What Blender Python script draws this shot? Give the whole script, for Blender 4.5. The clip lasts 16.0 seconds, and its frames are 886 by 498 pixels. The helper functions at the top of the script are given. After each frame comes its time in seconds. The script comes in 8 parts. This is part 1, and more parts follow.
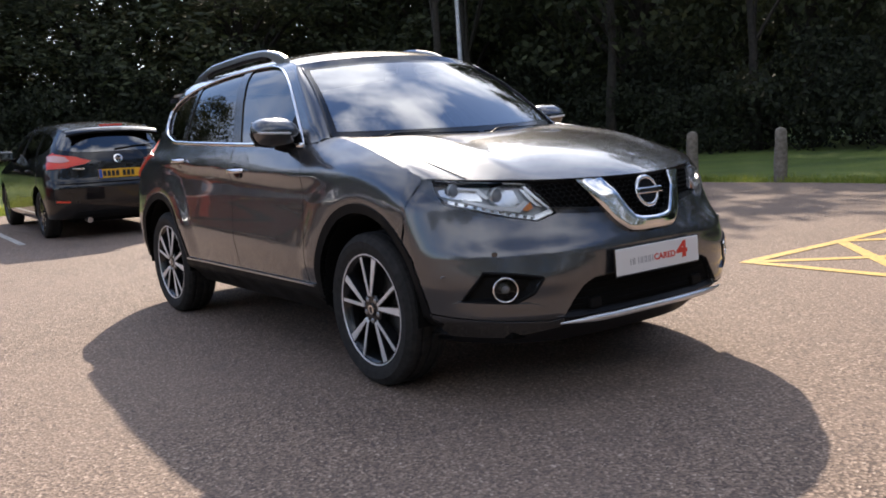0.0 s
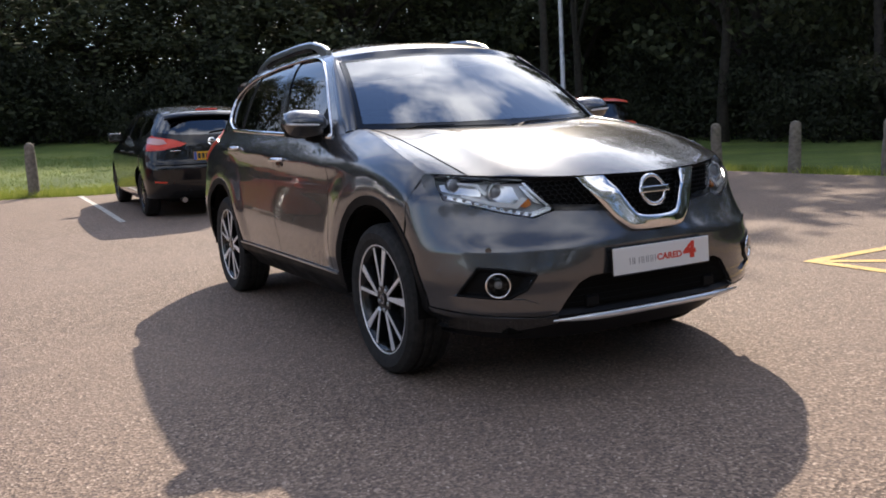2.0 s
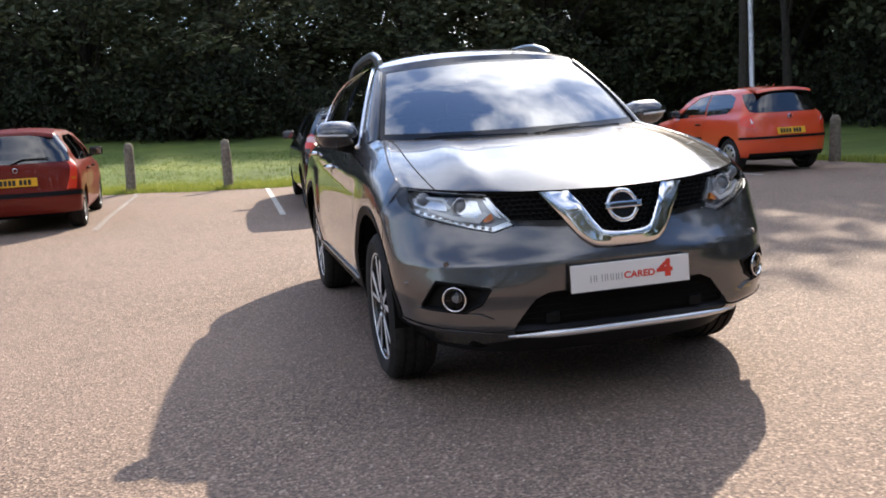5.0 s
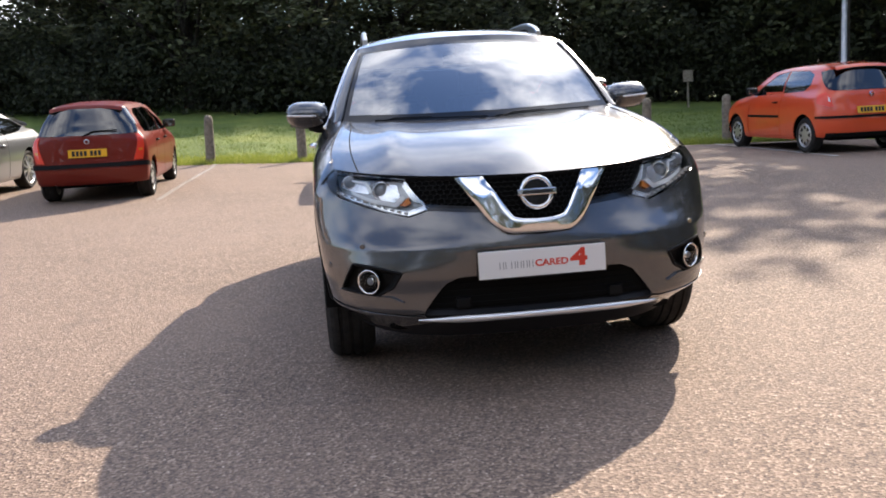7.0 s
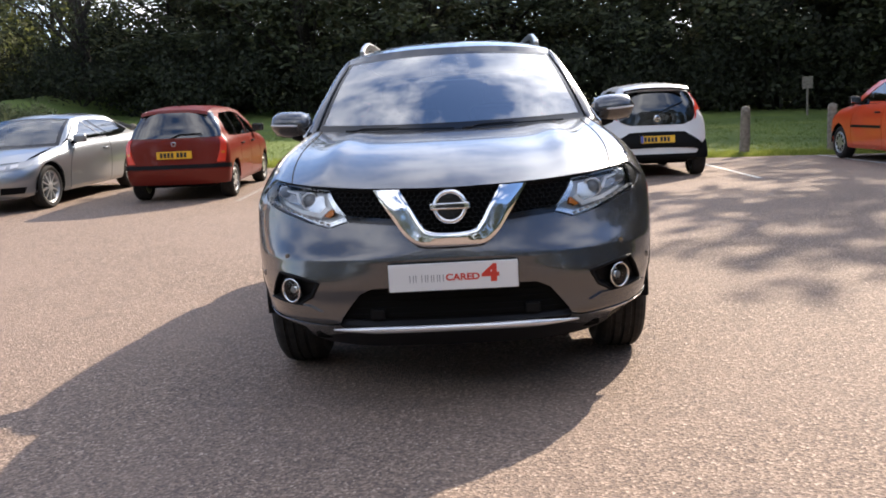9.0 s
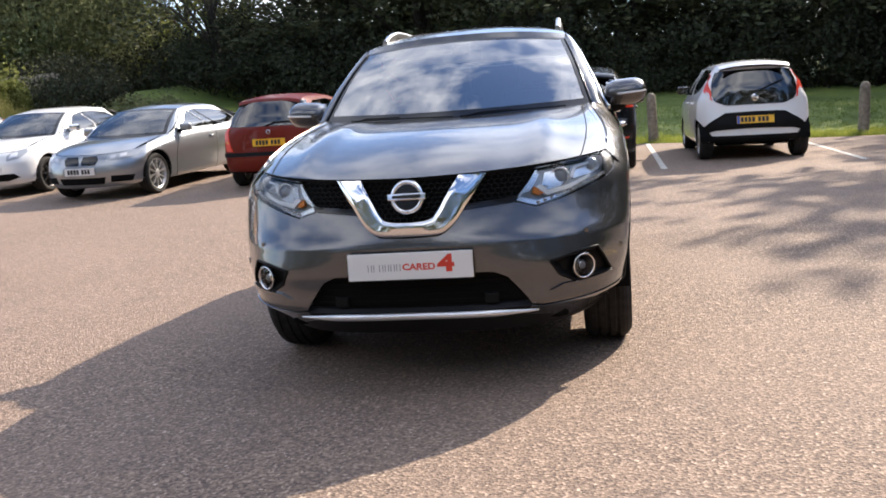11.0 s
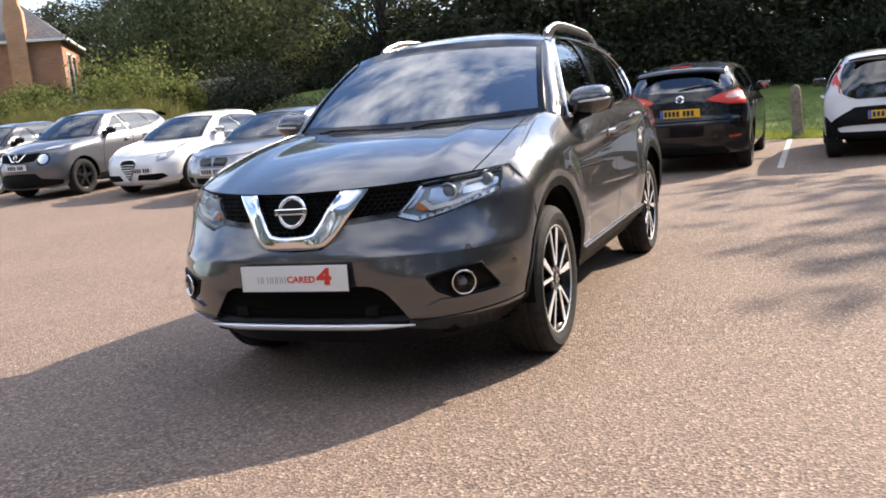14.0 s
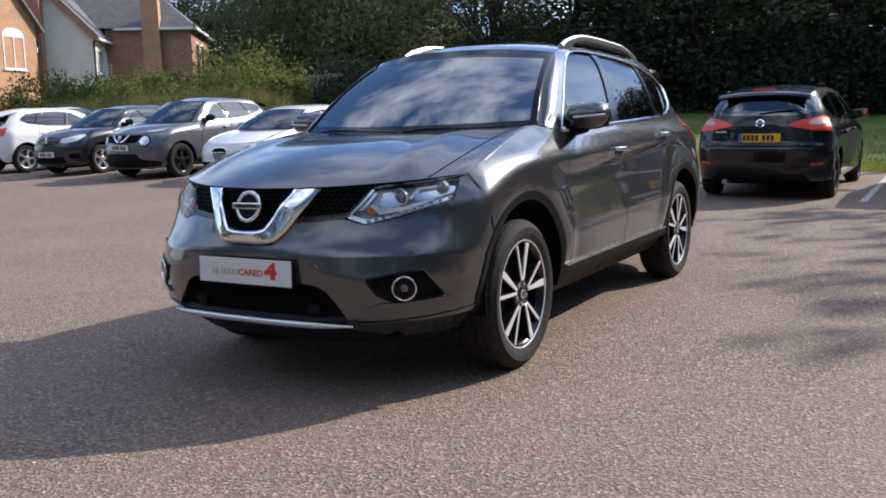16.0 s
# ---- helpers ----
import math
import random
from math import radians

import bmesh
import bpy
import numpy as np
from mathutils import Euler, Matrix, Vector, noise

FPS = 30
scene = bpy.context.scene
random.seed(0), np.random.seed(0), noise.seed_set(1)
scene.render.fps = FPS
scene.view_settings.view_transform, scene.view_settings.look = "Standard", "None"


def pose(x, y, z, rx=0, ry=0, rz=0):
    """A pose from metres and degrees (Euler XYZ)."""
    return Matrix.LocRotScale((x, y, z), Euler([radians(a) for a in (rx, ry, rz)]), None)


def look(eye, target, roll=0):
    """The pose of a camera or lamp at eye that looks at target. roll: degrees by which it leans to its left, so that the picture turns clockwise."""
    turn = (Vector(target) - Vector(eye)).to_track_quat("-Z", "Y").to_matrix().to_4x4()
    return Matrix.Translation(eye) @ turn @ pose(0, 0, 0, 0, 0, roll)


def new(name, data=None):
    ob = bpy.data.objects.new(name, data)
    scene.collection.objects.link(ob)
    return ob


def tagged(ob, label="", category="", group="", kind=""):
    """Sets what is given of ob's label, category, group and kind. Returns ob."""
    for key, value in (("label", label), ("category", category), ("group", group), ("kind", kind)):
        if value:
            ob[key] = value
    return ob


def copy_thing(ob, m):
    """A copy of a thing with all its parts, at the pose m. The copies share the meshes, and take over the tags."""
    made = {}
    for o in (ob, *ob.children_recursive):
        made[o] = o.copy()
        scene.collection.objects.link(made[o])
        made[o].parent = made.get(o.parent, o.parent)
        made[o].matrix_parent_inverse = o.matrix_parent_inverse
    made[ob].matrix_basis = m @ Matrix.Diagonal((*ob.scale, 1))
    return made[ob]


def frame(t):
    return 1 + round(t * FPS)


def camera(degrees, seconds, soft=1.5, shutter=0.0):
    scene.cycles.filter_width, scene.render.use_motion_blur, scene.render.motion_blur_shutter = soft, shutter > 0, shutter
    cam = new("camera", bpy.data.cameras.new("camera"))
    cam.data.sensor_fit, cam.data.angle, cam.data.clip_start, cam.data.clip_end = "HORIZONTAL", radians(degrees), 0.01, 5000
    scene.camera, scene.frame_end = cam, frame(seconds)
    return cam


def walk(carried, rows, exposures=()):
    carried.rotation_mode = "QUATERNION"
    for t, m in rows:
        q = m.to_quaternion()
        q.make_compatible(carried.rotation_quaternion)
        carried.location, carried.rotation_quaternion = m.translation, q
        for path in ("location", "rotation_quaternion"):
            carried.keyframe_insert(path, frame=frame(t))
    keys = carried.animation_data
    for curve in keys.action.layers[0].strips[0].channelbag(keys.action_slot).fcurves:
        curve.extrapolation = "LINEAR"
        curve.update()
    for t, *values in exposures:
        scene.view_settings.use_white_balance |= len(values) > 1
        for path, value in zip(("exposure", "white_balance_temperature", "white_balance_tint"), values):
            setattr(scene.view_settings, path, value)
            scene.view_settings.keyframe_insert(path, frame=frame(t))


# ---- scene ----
cam = camera(53.3, 16.0, soft=1.8)
METRES, EYE, TILT, LEAN, TURN = 5.85, 1.1135, 0.0, 0.217, -35.3
OX, OY = -2.856, -3.416
ROWS = [
    (0.0, 0.0, 0.0, 0.0, -0.48, -7.57, 3.58),
    (0.5, 0.0211, -0.0035, 0.0024, 2.68, -7.33, 3.02),
    (1.0, 0.0425, -0.0094, 0.0033, 4.27, -7.53, 2.64),
    (1.5, 0.0606, -0.006, 0.0042, 6.0, -7.41, 2.97),
    (2.0, 0.0826, -0.0039, 0.0041, 7.17, -8.22, 2.99),
    (2.5, 0.1052, -0.007, 0.0035, 9.27, -7.98, 3.35),
    (3.0, 0.1393, -0.0077, 0.0043, 13.4, -7.89, 3.13),
    (3.5, 0.1666, 0.0024, 0.006, 14.55, -8.45, 4.25),
    (4.0, 0.1944, 0.0119, 0.0093, 16.21, -7.99, 4.3),
    (6.5, 0.3531, 0.0639, 0.0143, 27.66, -9.21, 3.55),
    (7.0, 0.3799, 0.0801, 0.0131, 28.31, -9.48, 3.41),
    (7.5, 0.406, 0.1006, 0.0123, 29.73, -9.6, 3.83),
    (8.0, 0.4406, 0.1165, 0.0131, 32.77, -9.57, 4.62),
    (8.5, 0.4797, 0.1319, 0.0141, 36.6, -8.79, 2.36),
    (9.0, 0.5046, 0.1549, 0.0118, 36.68, -8.75, 2.96),
    (11.5, 0.6225, 0.2523, 0.0112, 48.31, -9.33, 4.83),
    (12.0, 0.6486, 0.2797, 0.0154, 51.75, -8.61, 4.97),
    (12.5, 0.6793, 0.3075, 0.013, 54.85, -8.47, 2.91),
    (13.0, 0.6935, 0.3371, 0.0103, 55.1, -7.72, 3.55),
    (13.5, 0.7094, 0.3652, 0.0108, 55.16, -8.69, 4.59),
    (14.0, 0.7368, 0.393, 0.0105, 57.4, -8.88, 5.09),
    (14.5, 0.7525, 0.4208, 0.008, 59.24, -9.1, 4.09),
    (15.0, 0.7615, 0.4495, 0.0079, 61.45, -9.04, 2.86),
    (15.5, 0.7773, 0.475, 0.0051, 63.9, -8.41, 3.56),
    (16.0, 0.7906, 0.4947, 0.0051, 65.13, -8.09, 1.47),
]
walk(cam, [(t, pose(OX, OY, EYE, TILT, LEAN, TURN) @ pose(METRES * x, METRES * y, METRES * z, 90 + pitch, roll, yaw)) for t, x, y, z, yaw, pitch, roll in ROWS],
     [(0.0, 0.54, 6600, 13), (2.0, 0.42, 6600, 13), (3.0, 0.64, 6600, 13), (4.0, 0.76, 6600, 12), (7.0, 0.90, 6700, 13), (9.0, 0.88, 6700, 13), (13.5, 1.0, 6800, 12), (15.0, 0.52, 6450, 13), (15.5, 0.30, 6200, 12), (16.0, 0.28, 5950, 12)])

# ---- sky and sun ----
SUN_AZ, SUN_EL = math.atan2(0.547, 0.837), radians(33.5)
world = bpy.data.worlds.new("sky")
scene.world = world
world.use_nodes = True
wn, wl = world.node_tree.nodes, world.node_tree.links
wn.clear()
w_out = wn.new("ShaderNodeOutputWorld")
w_bg = wn.new("ShaderNodeBackground")
w_bg.inputs["Strength"].default_value = 0.09
w_sky = wn.new("ShaderNodeTexSky")
w_sky.sky_type = "NISHITA"
w_sky.sun_disc = False
w_sky.sun_elevation = SUN_EL
w_sky.sun_rotation = SUN_AZ
w_sky.air_density, w_sky.dust_density = 1.0, 0.9
# broken white cloud over the blue, thicker towards the sun's side
w_co = wn.new("ShaderNodeTexCoord")
w_map = wn.new("ShaderNodeMapping")
w_map.inputs["Scale"].default_value = (1.0, 1.0, 1.0)
w_map.inputs["Location"].default_value = (2.1, 0.7, 1.35)
w_noise = wn.new("ShaderNodeTexNoise")
w_noise.inputs["Scale"].default_value = 2.6
w_noise.inputs["Detail"].default_value = 7.0
w_noise.inputs["Roughness"].default_value = 0.55
w_ramp = wn.new("ShaderNodeValToRGB")
w_ramp.color_ramp.elements[0].position, w_ramp.color_ramp.elements[1].position = 0.44, 0.64
w_mix = wn.new("ShaderNodeMixRGB")
# cloud towards the sun is brighter: it scatters the light forwards
w_dot, w_pow, w_sum, w_cloud = wn.new("ShaderNodeVectorMath"), wn.new("ShaderNodeMath"), wn.new("ShaderNodeMath"), wn.new("ShaderNodeVectorMath")
w_dot.operation, w_pow.operation, w_sum.operation, w_cloud.operation = "DOT_PRODUCT", "POWER", "MULTIPLY_ADD", "SCALE"
w_dot.inputs[1].default_value = (math.sin(SUN_AZ) * math.cos(SUN_EL), math.cos(SUN_AZ) * math.cos(SUN_EL), math.sin(SUN_EL))
w_pow.use_clamp = True
w_pow.inputs[1].default_value = 7.0
w_sum.inputs[1].default_value, w_sum.inputs[2].default_value = 1.3, 1.0
w_cloud.inputs[0].default_value = (13.2, 13.8, 14.8)
wl.new(w_co.outputs["Generated"], w_dot.inputs[0])
wl.new(w_dot.outputs["Value"], w_pow.inputs[0])
wl.new(w_pow.outputs["Value"], w_sum.inputs[0])
wl.new(w_sum.outputs["Value"], w_cloud.inputs["Scale"])
wl.new(w_cloud.outputs["Vector"], w_mix.inputs["Color2"])
wl.new(w_co.outputs["Generated"], w_map.inputs["Vector"])
wl.new(w_map.outputs["Vector"], w_noise.inputs["Vector"])
wl.new(w_noise.outputs["Fac"], w_ramp.inputs["Fac"])
wl.new(w_ramp.outputs["Color"], w_mix.inputs["Fac"])
w_gain = wn.new("ShaderNodeMixRGB")
w_gain.blend_type = "MULTIPLY"
w_gain.inputs["Fac"].default_value = 1.0
w_gain.inputs["Color2"].default_value = (1.2, 1.45, 1.8, 1)
wl.new(w_sky.outputs["Color"], w_gain.inputs["Color1"])
wl.new(w_gain.outputs["Color"], w_mix.inputs["Color1"])
wl.new(w_mix.outputs["Color"], w_bg.inputs["Color"])
wl.new(w_bg.outputs["Background"], w_out.inputs["Surface"])

sun = new("sun", bpy.data.lights.new("sun", "SUN"))
sun.data.energy, sun.data.angle, sun.data.color = 5.0, radians(0.6), (1.0, 0.88, 0.73)
TO_SUN = Vector((math.sin(SUN_AZ) * math.cos(SUN_EL), math.cos(SUN_AZ) * math.cos(SUN_EL), math.sin(SUN_EL)))
sun.matrix_world = look(TO_SUN * 50, (0, 0, 0))

# ---- materials ----
def material(name, base=(0.5, 0.5, 0.5), rough=0.6, metal=0.0, **more):
    m = bpy.data.materials.new(name)
    m.use_nodes = True
    b = m.node_tree.nodes["Principled BSDF"]
    b.inputs["Base Color"].default_value = (*base, 1)
    b.inputs["Roughness"].default_value = rough
    b.inputs["Metallic"].default_value = metal
    for key, value in more.items():
        b.inputs[key.replace("_", " ")].default_value = value
    return m


def tex(m, kind, scale, detail=4.0, vector=None, rough=0.55):
    nt = m.node_tree
    n = nt.nodes.new(kind)
    n.inputs["Scale"].default_value = scale
    if kind == "ShaderNodeTexNoise":
        n.inputs["Detail"].default_value = detail
        n.inputs["Roughness"].default_value = rough
    if vector is None:
        co = nt.nodes.get("where") or nt.nodes.new("ShaderNodeTexCoord")
        co.name = "where"
        vector = co.outputs["Object"]
    nt.links.new(vector, n.inputs["Vector"])
    return n


def ramp(m, fac, *stops):
    r = m.node_tree.nodes.new("ShaderNodeValToRGB")
    e = r.color_ramp.elements
    e[0].position, e[0].color = stops[0][0], (*stops[0][1], 1)
    e[1].position, e[1].color = stops[-1][0], (*stops[-1][1], 1)
    for p, c in stops[1:-1]:
        e.new(p).color = (*c, 1)
    m.node_tree.links.new(fac, r.inputs["Fac"])
    return r.outputs["Color"]


def blend(m, fac, a, b, kind="MIX"):
    n = m.node_tree.nodes.new("ShaderNodeMixRGB")
    n.blend_type = kind
    for key, value in (("Fac", fac), ("Color1", a), ("Color2", b)):
        if hasattr(value, "is_output"):
            m.node_tree.links.new(value, n.inputs[key])
        elif key == "Fac":
            n.inputs[key].default_value = value
        else:
            n.inputs[key].default_value = (*value, 1)
    return n.outputs["Color"]


def colour(m, out):
    m.node_tree.links.new(out, m.node_tree.nodes["Principled BSDF"].inputs["Base Color"])


def gloss(m, out):
    m.node_tree.links.new(out, m.node_tree.nodes["Principled BSDF"].inputs["Roughness"])


def relief(m, height, strength=0.3, distance=0.01):
    b = m.node_tree.nodes.new("ShaderNodeBump")
    b.inputs["Strength"].default_value = strength
    b.inputs["Distance"].default_value = distance
    m.node_tree.links.new(height, b.inputs["Height"])
    m.node_tree.links.new(b.outputs["Normal"], m.node_tree.nodes["Principled BSDF"].inputs["Normal"])


def random_of(m, island=False):
    n = m.node_tree.nodes.new("ShaderNodeNewGeometry" if island else "ShaderNodeObjectInfo")
    return n.outputs["Random Per Island" if island else "Random"]


# worn pinkish-brown tarmac with light chippings
tarmac = material("tarmac", rough=0.85)
chips = tex(tarmac, "ShaderNodeTexVoronoi", 95)
grain = tex(tarmac, "ShaderNodeTexNoise", 60, 6)
stain = tex(tarmac, "ShaderNodeTexNoise", 0.55, 5)
stain2 = tex(tarmac, "ShaderNodeTexNoise", 3.5, 5)
c = ramp(tarmac, chips.outputs["Color"], (0.0, (0.052, 0.036, 0.027)), (0.5, (0.165, 0.113, 0.083)), (0.85, (0.34, 0.25, 0.185)), (1.0, (0.62, 0.50, 0.40)))
c = blend(tarmac, ramp(tarmac, stain.outputs["Fac"], (0.35, (0, 0, 0)), (0.7, (0.55, 0.55, 0.55))), c, (0.247, 0.177, 0.135))
c = blend(tarmac, ramp(tarmac, stain2.outputs["Fac"], (0.55, (0, 0, 0)), (0.8, (0.35, 0.35, 0.35))), c, (0.11, 0.0825, 0.0701))
c = blend(tarmac, 0.7, c, ramp(tarmac, grain.outputs["Fac"], (0.3, (0.45, 0.45, 0.45)), (0.7, (1.5, 1.5, 1.5))), "MULTIPLY")
colour(tarmac, c)
relief(tarmac, chips.outputs["Distance"], 0.75, 0.0065)

turf = material("turf", rough=0.9)
g1 = tex(turf, "ShaderNodeTexNoise", 0.5, 5)
g2 = tex(turf, "ShaderNodeTexNoise", 22, 5)
c = ramp(turf, g1.outputs["Fac"], (0.3, (0.06, 0.10, 0.016)), (0.55, (0.11, 0.16, 0.026)), (0.75, (0.19, 0.22, 0.042)))
c = blend(turf, 0.7, c, ramp(turf, g2.outputs["Fac"], (0.3, (0.45, 0.5, 0.4)), (0.7, (1.5, 1.4, 1.3))), "MULTIPLY")
colour(turf, c)
relief(turf, g2.outputs["Fac"], 0.8, 0.05)

def leaf_material(name, dark, mid, light, through_=0.3):
    m = material(name, rough=0.75, Specular_IOR_Level=0.15)
    nt = m.node_tree
    b = nt.nodes["Principled BSDF"]
    col = ramp(m, random_of(m, True), (0.0, dark), (0.6, mid), (1.0, light))
    colour(m, col)
    t = nt.nodes.new("ShaderNodeBsdfTranslucent")
    nt.links.new(col, t.inputs["Color"])
    mix = nt.nodes.new("ShaderNodeMixShader")
    mix.inputs["Fac"].default_value = through_
    nt.links.new(b.outputs["BSDF"], mix.inputs[1])
    nt.links.new(t.outputs["BSDF"], mix.inputs[2])
    nt.links.new(mix.outputs["Shader"], nt.nodes["Material Output"].inputs["Surface"])
    return m


leaf_dark = leaf_material("leaf_dark", (0.044, 0.050, 0.032), (0.072, 0.081, 0.045), (0.11, 0.122, 0.06), 0.22)
# darker version of leaf_dark: shade under the trees put into the colour
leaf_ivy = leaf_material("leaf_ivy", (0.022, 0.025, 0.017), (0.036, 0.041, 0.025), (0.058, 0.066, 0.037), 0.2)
leaf_mid = leaf_material("leaf_mid", (0.03, 0.052, 0.014), (0.05, 0.085, 0.02), (0.095, 0.13, 0.035))
leaf_light = leaf_material("leaf_light", (0.085, 0.098, 0.028), (0.15, 0.168, 0.05), (0.26, 0.275, 0.10), 0.45)
leaf_dusty = leaf_material("leaf_dusty", (0.085, 0.10, 0.045), (0.14, 0.157, 0.075), (0.205, 0.225, 0.115), 0.35)
blade_mat = leaf_material("grass_blades", (0.07, 0.11, 0.018), (0.13, 0.19, 0.035), (0.27, 0.29, 0.085), 0.45)
# longer, drier edge grass; the strip's sunlight is put into its lighter colours
sunlit_blades = leaf_material("edge_grass_blades", (0.15, 0.195, 0.03), (0.27, 0.32, 0.06), (0.44, 0.44, 0.13), 0.5)
leaf_dry = leaf_material("leaf_dry", (0.15, 0.16, 0.045), (0.26, 0.25, 0.085), (0.46, 0.40, 0.18))

bark = material("bark", rough=0.9)
n = tex(bark, "ShaderNodeTexNoise", 9, 6)
colour(bark, ramp(bark, n.outputs["Fac"], (0.3, (0.014, 0.011, 0.008)), (0.7, (0.045, 0.036, 0.027))))
relief(bark, n.outputs["Fac"], 0.8, 0.04)

post_wood = material("weathered_post", rough=0.9)
n = tex(post_wood, "ShaderNodeTexNoise", 14, 6)
n2 = tex(post_wood, "ShaderNodeTexNoise", 3, 3)
c = ramp(post_wood, n.outputs["Fac"], (0.3, (0.10, 0.085, 0.065)), (0.7, (0.25, 0.215, 0.17)))
colour(post_wood, blend(post_wood, ramp(post_wood, n2.outputs["Fac"], (0.5, (0, 0, 0)), (0.75, (0.6, 0.6, 0.6))), c, (0.12, 0.12, 0.07)))
relief(post_wood, n.outputs["Fac"], 0.5, 0.01)


def road_paint(name, base, wear=0.0):
    m = material(name, base, 0.7)
    a = tex(m, "ShaderNodeTexNoise", 40, 6)
    d = tex(m, "ShaderNodeTexNoise", 5, 4)
    k = blend(m, 1.0, ramp(m, a.outputs["Fac"], (0.50 - wear, (0, 0, 0)), (0.64 - wear, (1, 1, 1))), ramp(m, d.outputs["Fac"], (0.35 - wear, (0.2, 0.2, 0.2)), (0.68 - wear, (0.95, 0.95, 0.95))), "MULTIPLY")
    colour(m, blend(m, k, base, (0.15, 0.12, 0.10)))
    relief(m, a.outputs["Fac"], 0.4, 0.004)
    return m


white_paint = road_paint("white_road_paint", (0.56, 0.54, 0.49), 0.03)
worn_paint = road_paint("worn_white_road_paint", (0.50, 0.47, 0.42), 0.17)
yellow_paint = road_paint("yellow_road_paint", (0.62, 0.40, 0.09))
galvanised = material("galvanised_steel", (0.45, 0.46, 0.47), 0.45, 0.8)
n = tex(galvanised, "ShaderNodeTexNoise", 12, 4)
colour(galvanised, ramp(galvanised, n.outputs["Fac"], (0.3, (0.36, 0.37, 0.38)), (0.7, (0.55, 0.55, 0.55))))

# ---- helpers for meshes ----
def mesh_of(name, verts, faces, mat, smooth=False):
    me = bpy.data.meshes.new(name)
    me.from_pydata([tuple(v) for v in verts], [], faces)
    me.materials.append(mat)
    if smooth:
        me.polygons.foreach_set("use_smooth", [True] * len(me.polygons))
    me.update()
    return me


def part(name, bm, mat, parent=None, label="", smooth=False):
    me = bpy.data.meshes.new(name)
    bm.to_mesh(me)
    bm.free()
    me.materials.append(mat)
    if smooth:
        me.polygons.foreach_set("use_smooth", [True] * len(me.polygons))
    ob = new(name, me)
    ob.parent = parent
    if label:
        tagged(ob, label)
    return ob


def box_bm(lo, hi, bevel=0.0, seg=2):
    bm = bmesh.new()
    r = bmesh.ops.create_cube(bm, size=1.0)
    for v in bm.verts:
        v.co = Vector([l + (h - l) * (k + 0.5) for l, h, k in zip(lo, hi, v.co)])
    if bevel:
        bmesh.ops.bevel(bm, geom=bm.edges[:], offset=bevel, segments=seg, affect="EDGES", profile=0.6)
    return bm


def lathe_bm(profile, n=32, axis="z"):
    """A turned body from (radius, height) pairs round an axis."""
    bm = bmesh.new()
    rings = []
    for r, h in profile:
        ring = []
        for i in range(n):
            a = 2 * math.pi * i / n
            p = (r * math.cos(a), r * math.sin(a), h)
            ring.append(bm.verts.new(p if axis == "z" else (p[2], p[0], p[1])))
        rings.append(ring)
    for a, b in zip(rings, rings[1:]):
        for i in range(n):
            bm.faces.new((a[i], a[(i + 1) % n], b[(i + 1) % n], b[i]))
    bm.faces.new(rings[0][::-1])
    bm.faces.new(rings[-1])
    return bm


def join_bm(*bms):
    out = bmesh.new()
    for b in bms:
        me = bpy.data.meshes.new("tmp")
        b.to_mesh(me)
        b.free()
        out.from_mesh(me)
        bpy.data.meshes.remove(me)
    return out


def tube_bm(points, radius, n=8, cap=True):
    """A tube along points; radius is one number or one for each point."""
    bm = bmesh.new()
    pts = [Vector(p) for p in points]
    rad = radius if isinstance(radius, (list, tuple)) else [radius] * len(pts)
    rings = []
    for i, p in enumerate(pts):
        d = (pts[min(i + 1, len(pts) - 1)] - pts[max(i - 1, 0)]).normalized()
        u = d.cross(Vector((0, 0, 1)) if abs(d.z) < 0.9 else Vector((1, 0, 0))).normalized()
        w = d.cross(u)
        rings.append([bm.verts.new(p + rad[i] * (math.cos(a) * u + math.sin(a) * w)) for a in (2 * math.pi * k / n for k in range(n))])
    for a, b in zip(rings, rings[1:]):
        for k in range(n):
            bm.faces.new((a[k], a[(k + 1) % n], b[(k + 1) % n], b[k]))
    if cap:
        bm.faces.new(rings[0][::-1])
        bm.faces.new(rings[-1])
    return bm


def empty(name, m, label, category, group=""):
    e = new(name)
    e.empty_display_size = 0.2
    e.matrix_world = m
    return tagged(e, label, category, group)


# ---- the ground ----
def ease(a, b, x):
    t = max(0.0, min(1.0, (x - a) / (b - a)))
    return t * t * (3 - 2 * t)


def rise(x, y):
    """The ground's height: level round the middle of the car park, rising to the lawn and to the left-hand row of cars."""
    k = max(0.0, y - 2.0) / 8.5
    s = k ** 1.5 if k < 1 else 1 + 0.85 * (k - 1)
    return -0.018 + s * (0.115 - 0.0135 * max(-13.0, min(8.0, x))) + max(0.0, y - 14.0) * (0.02 + 0.036 * ease(22, 9, x) * ease(-23, -13, x))


def bank(x, y):
    """A planted bank behind the left-hand row of cars."""
    t = max(0.0, min(1.0, (y - 15.2) / 2.8)) * max(0.0, min(1.0, (-13.0 - x) / 4.0))
    return 1.2 * t * t * (3 - 2 * t)


def lawn_edge(x):
    return 14.0 - 0.13 * max(-12.0, min(9.0, x)) + 0.10 * math.sin(1.3 * x) + 0.05 * math.sin(4.1 * x + 1)


def axis_steps(lo, hi, near_lo, near_hi, fine):
    a = list(np.arange(near_lo, near_hi + 1e-6, fine))
    step, v = fine, near_hi
    while v < hi:
        step *= 1.35
        v += step
        a.append(min(v, hi))
    step, v = fine, near_lo
    while v > lo:
        step *= 1.35
        v -= step
        a.insert(0, max(v, lo))
    return a


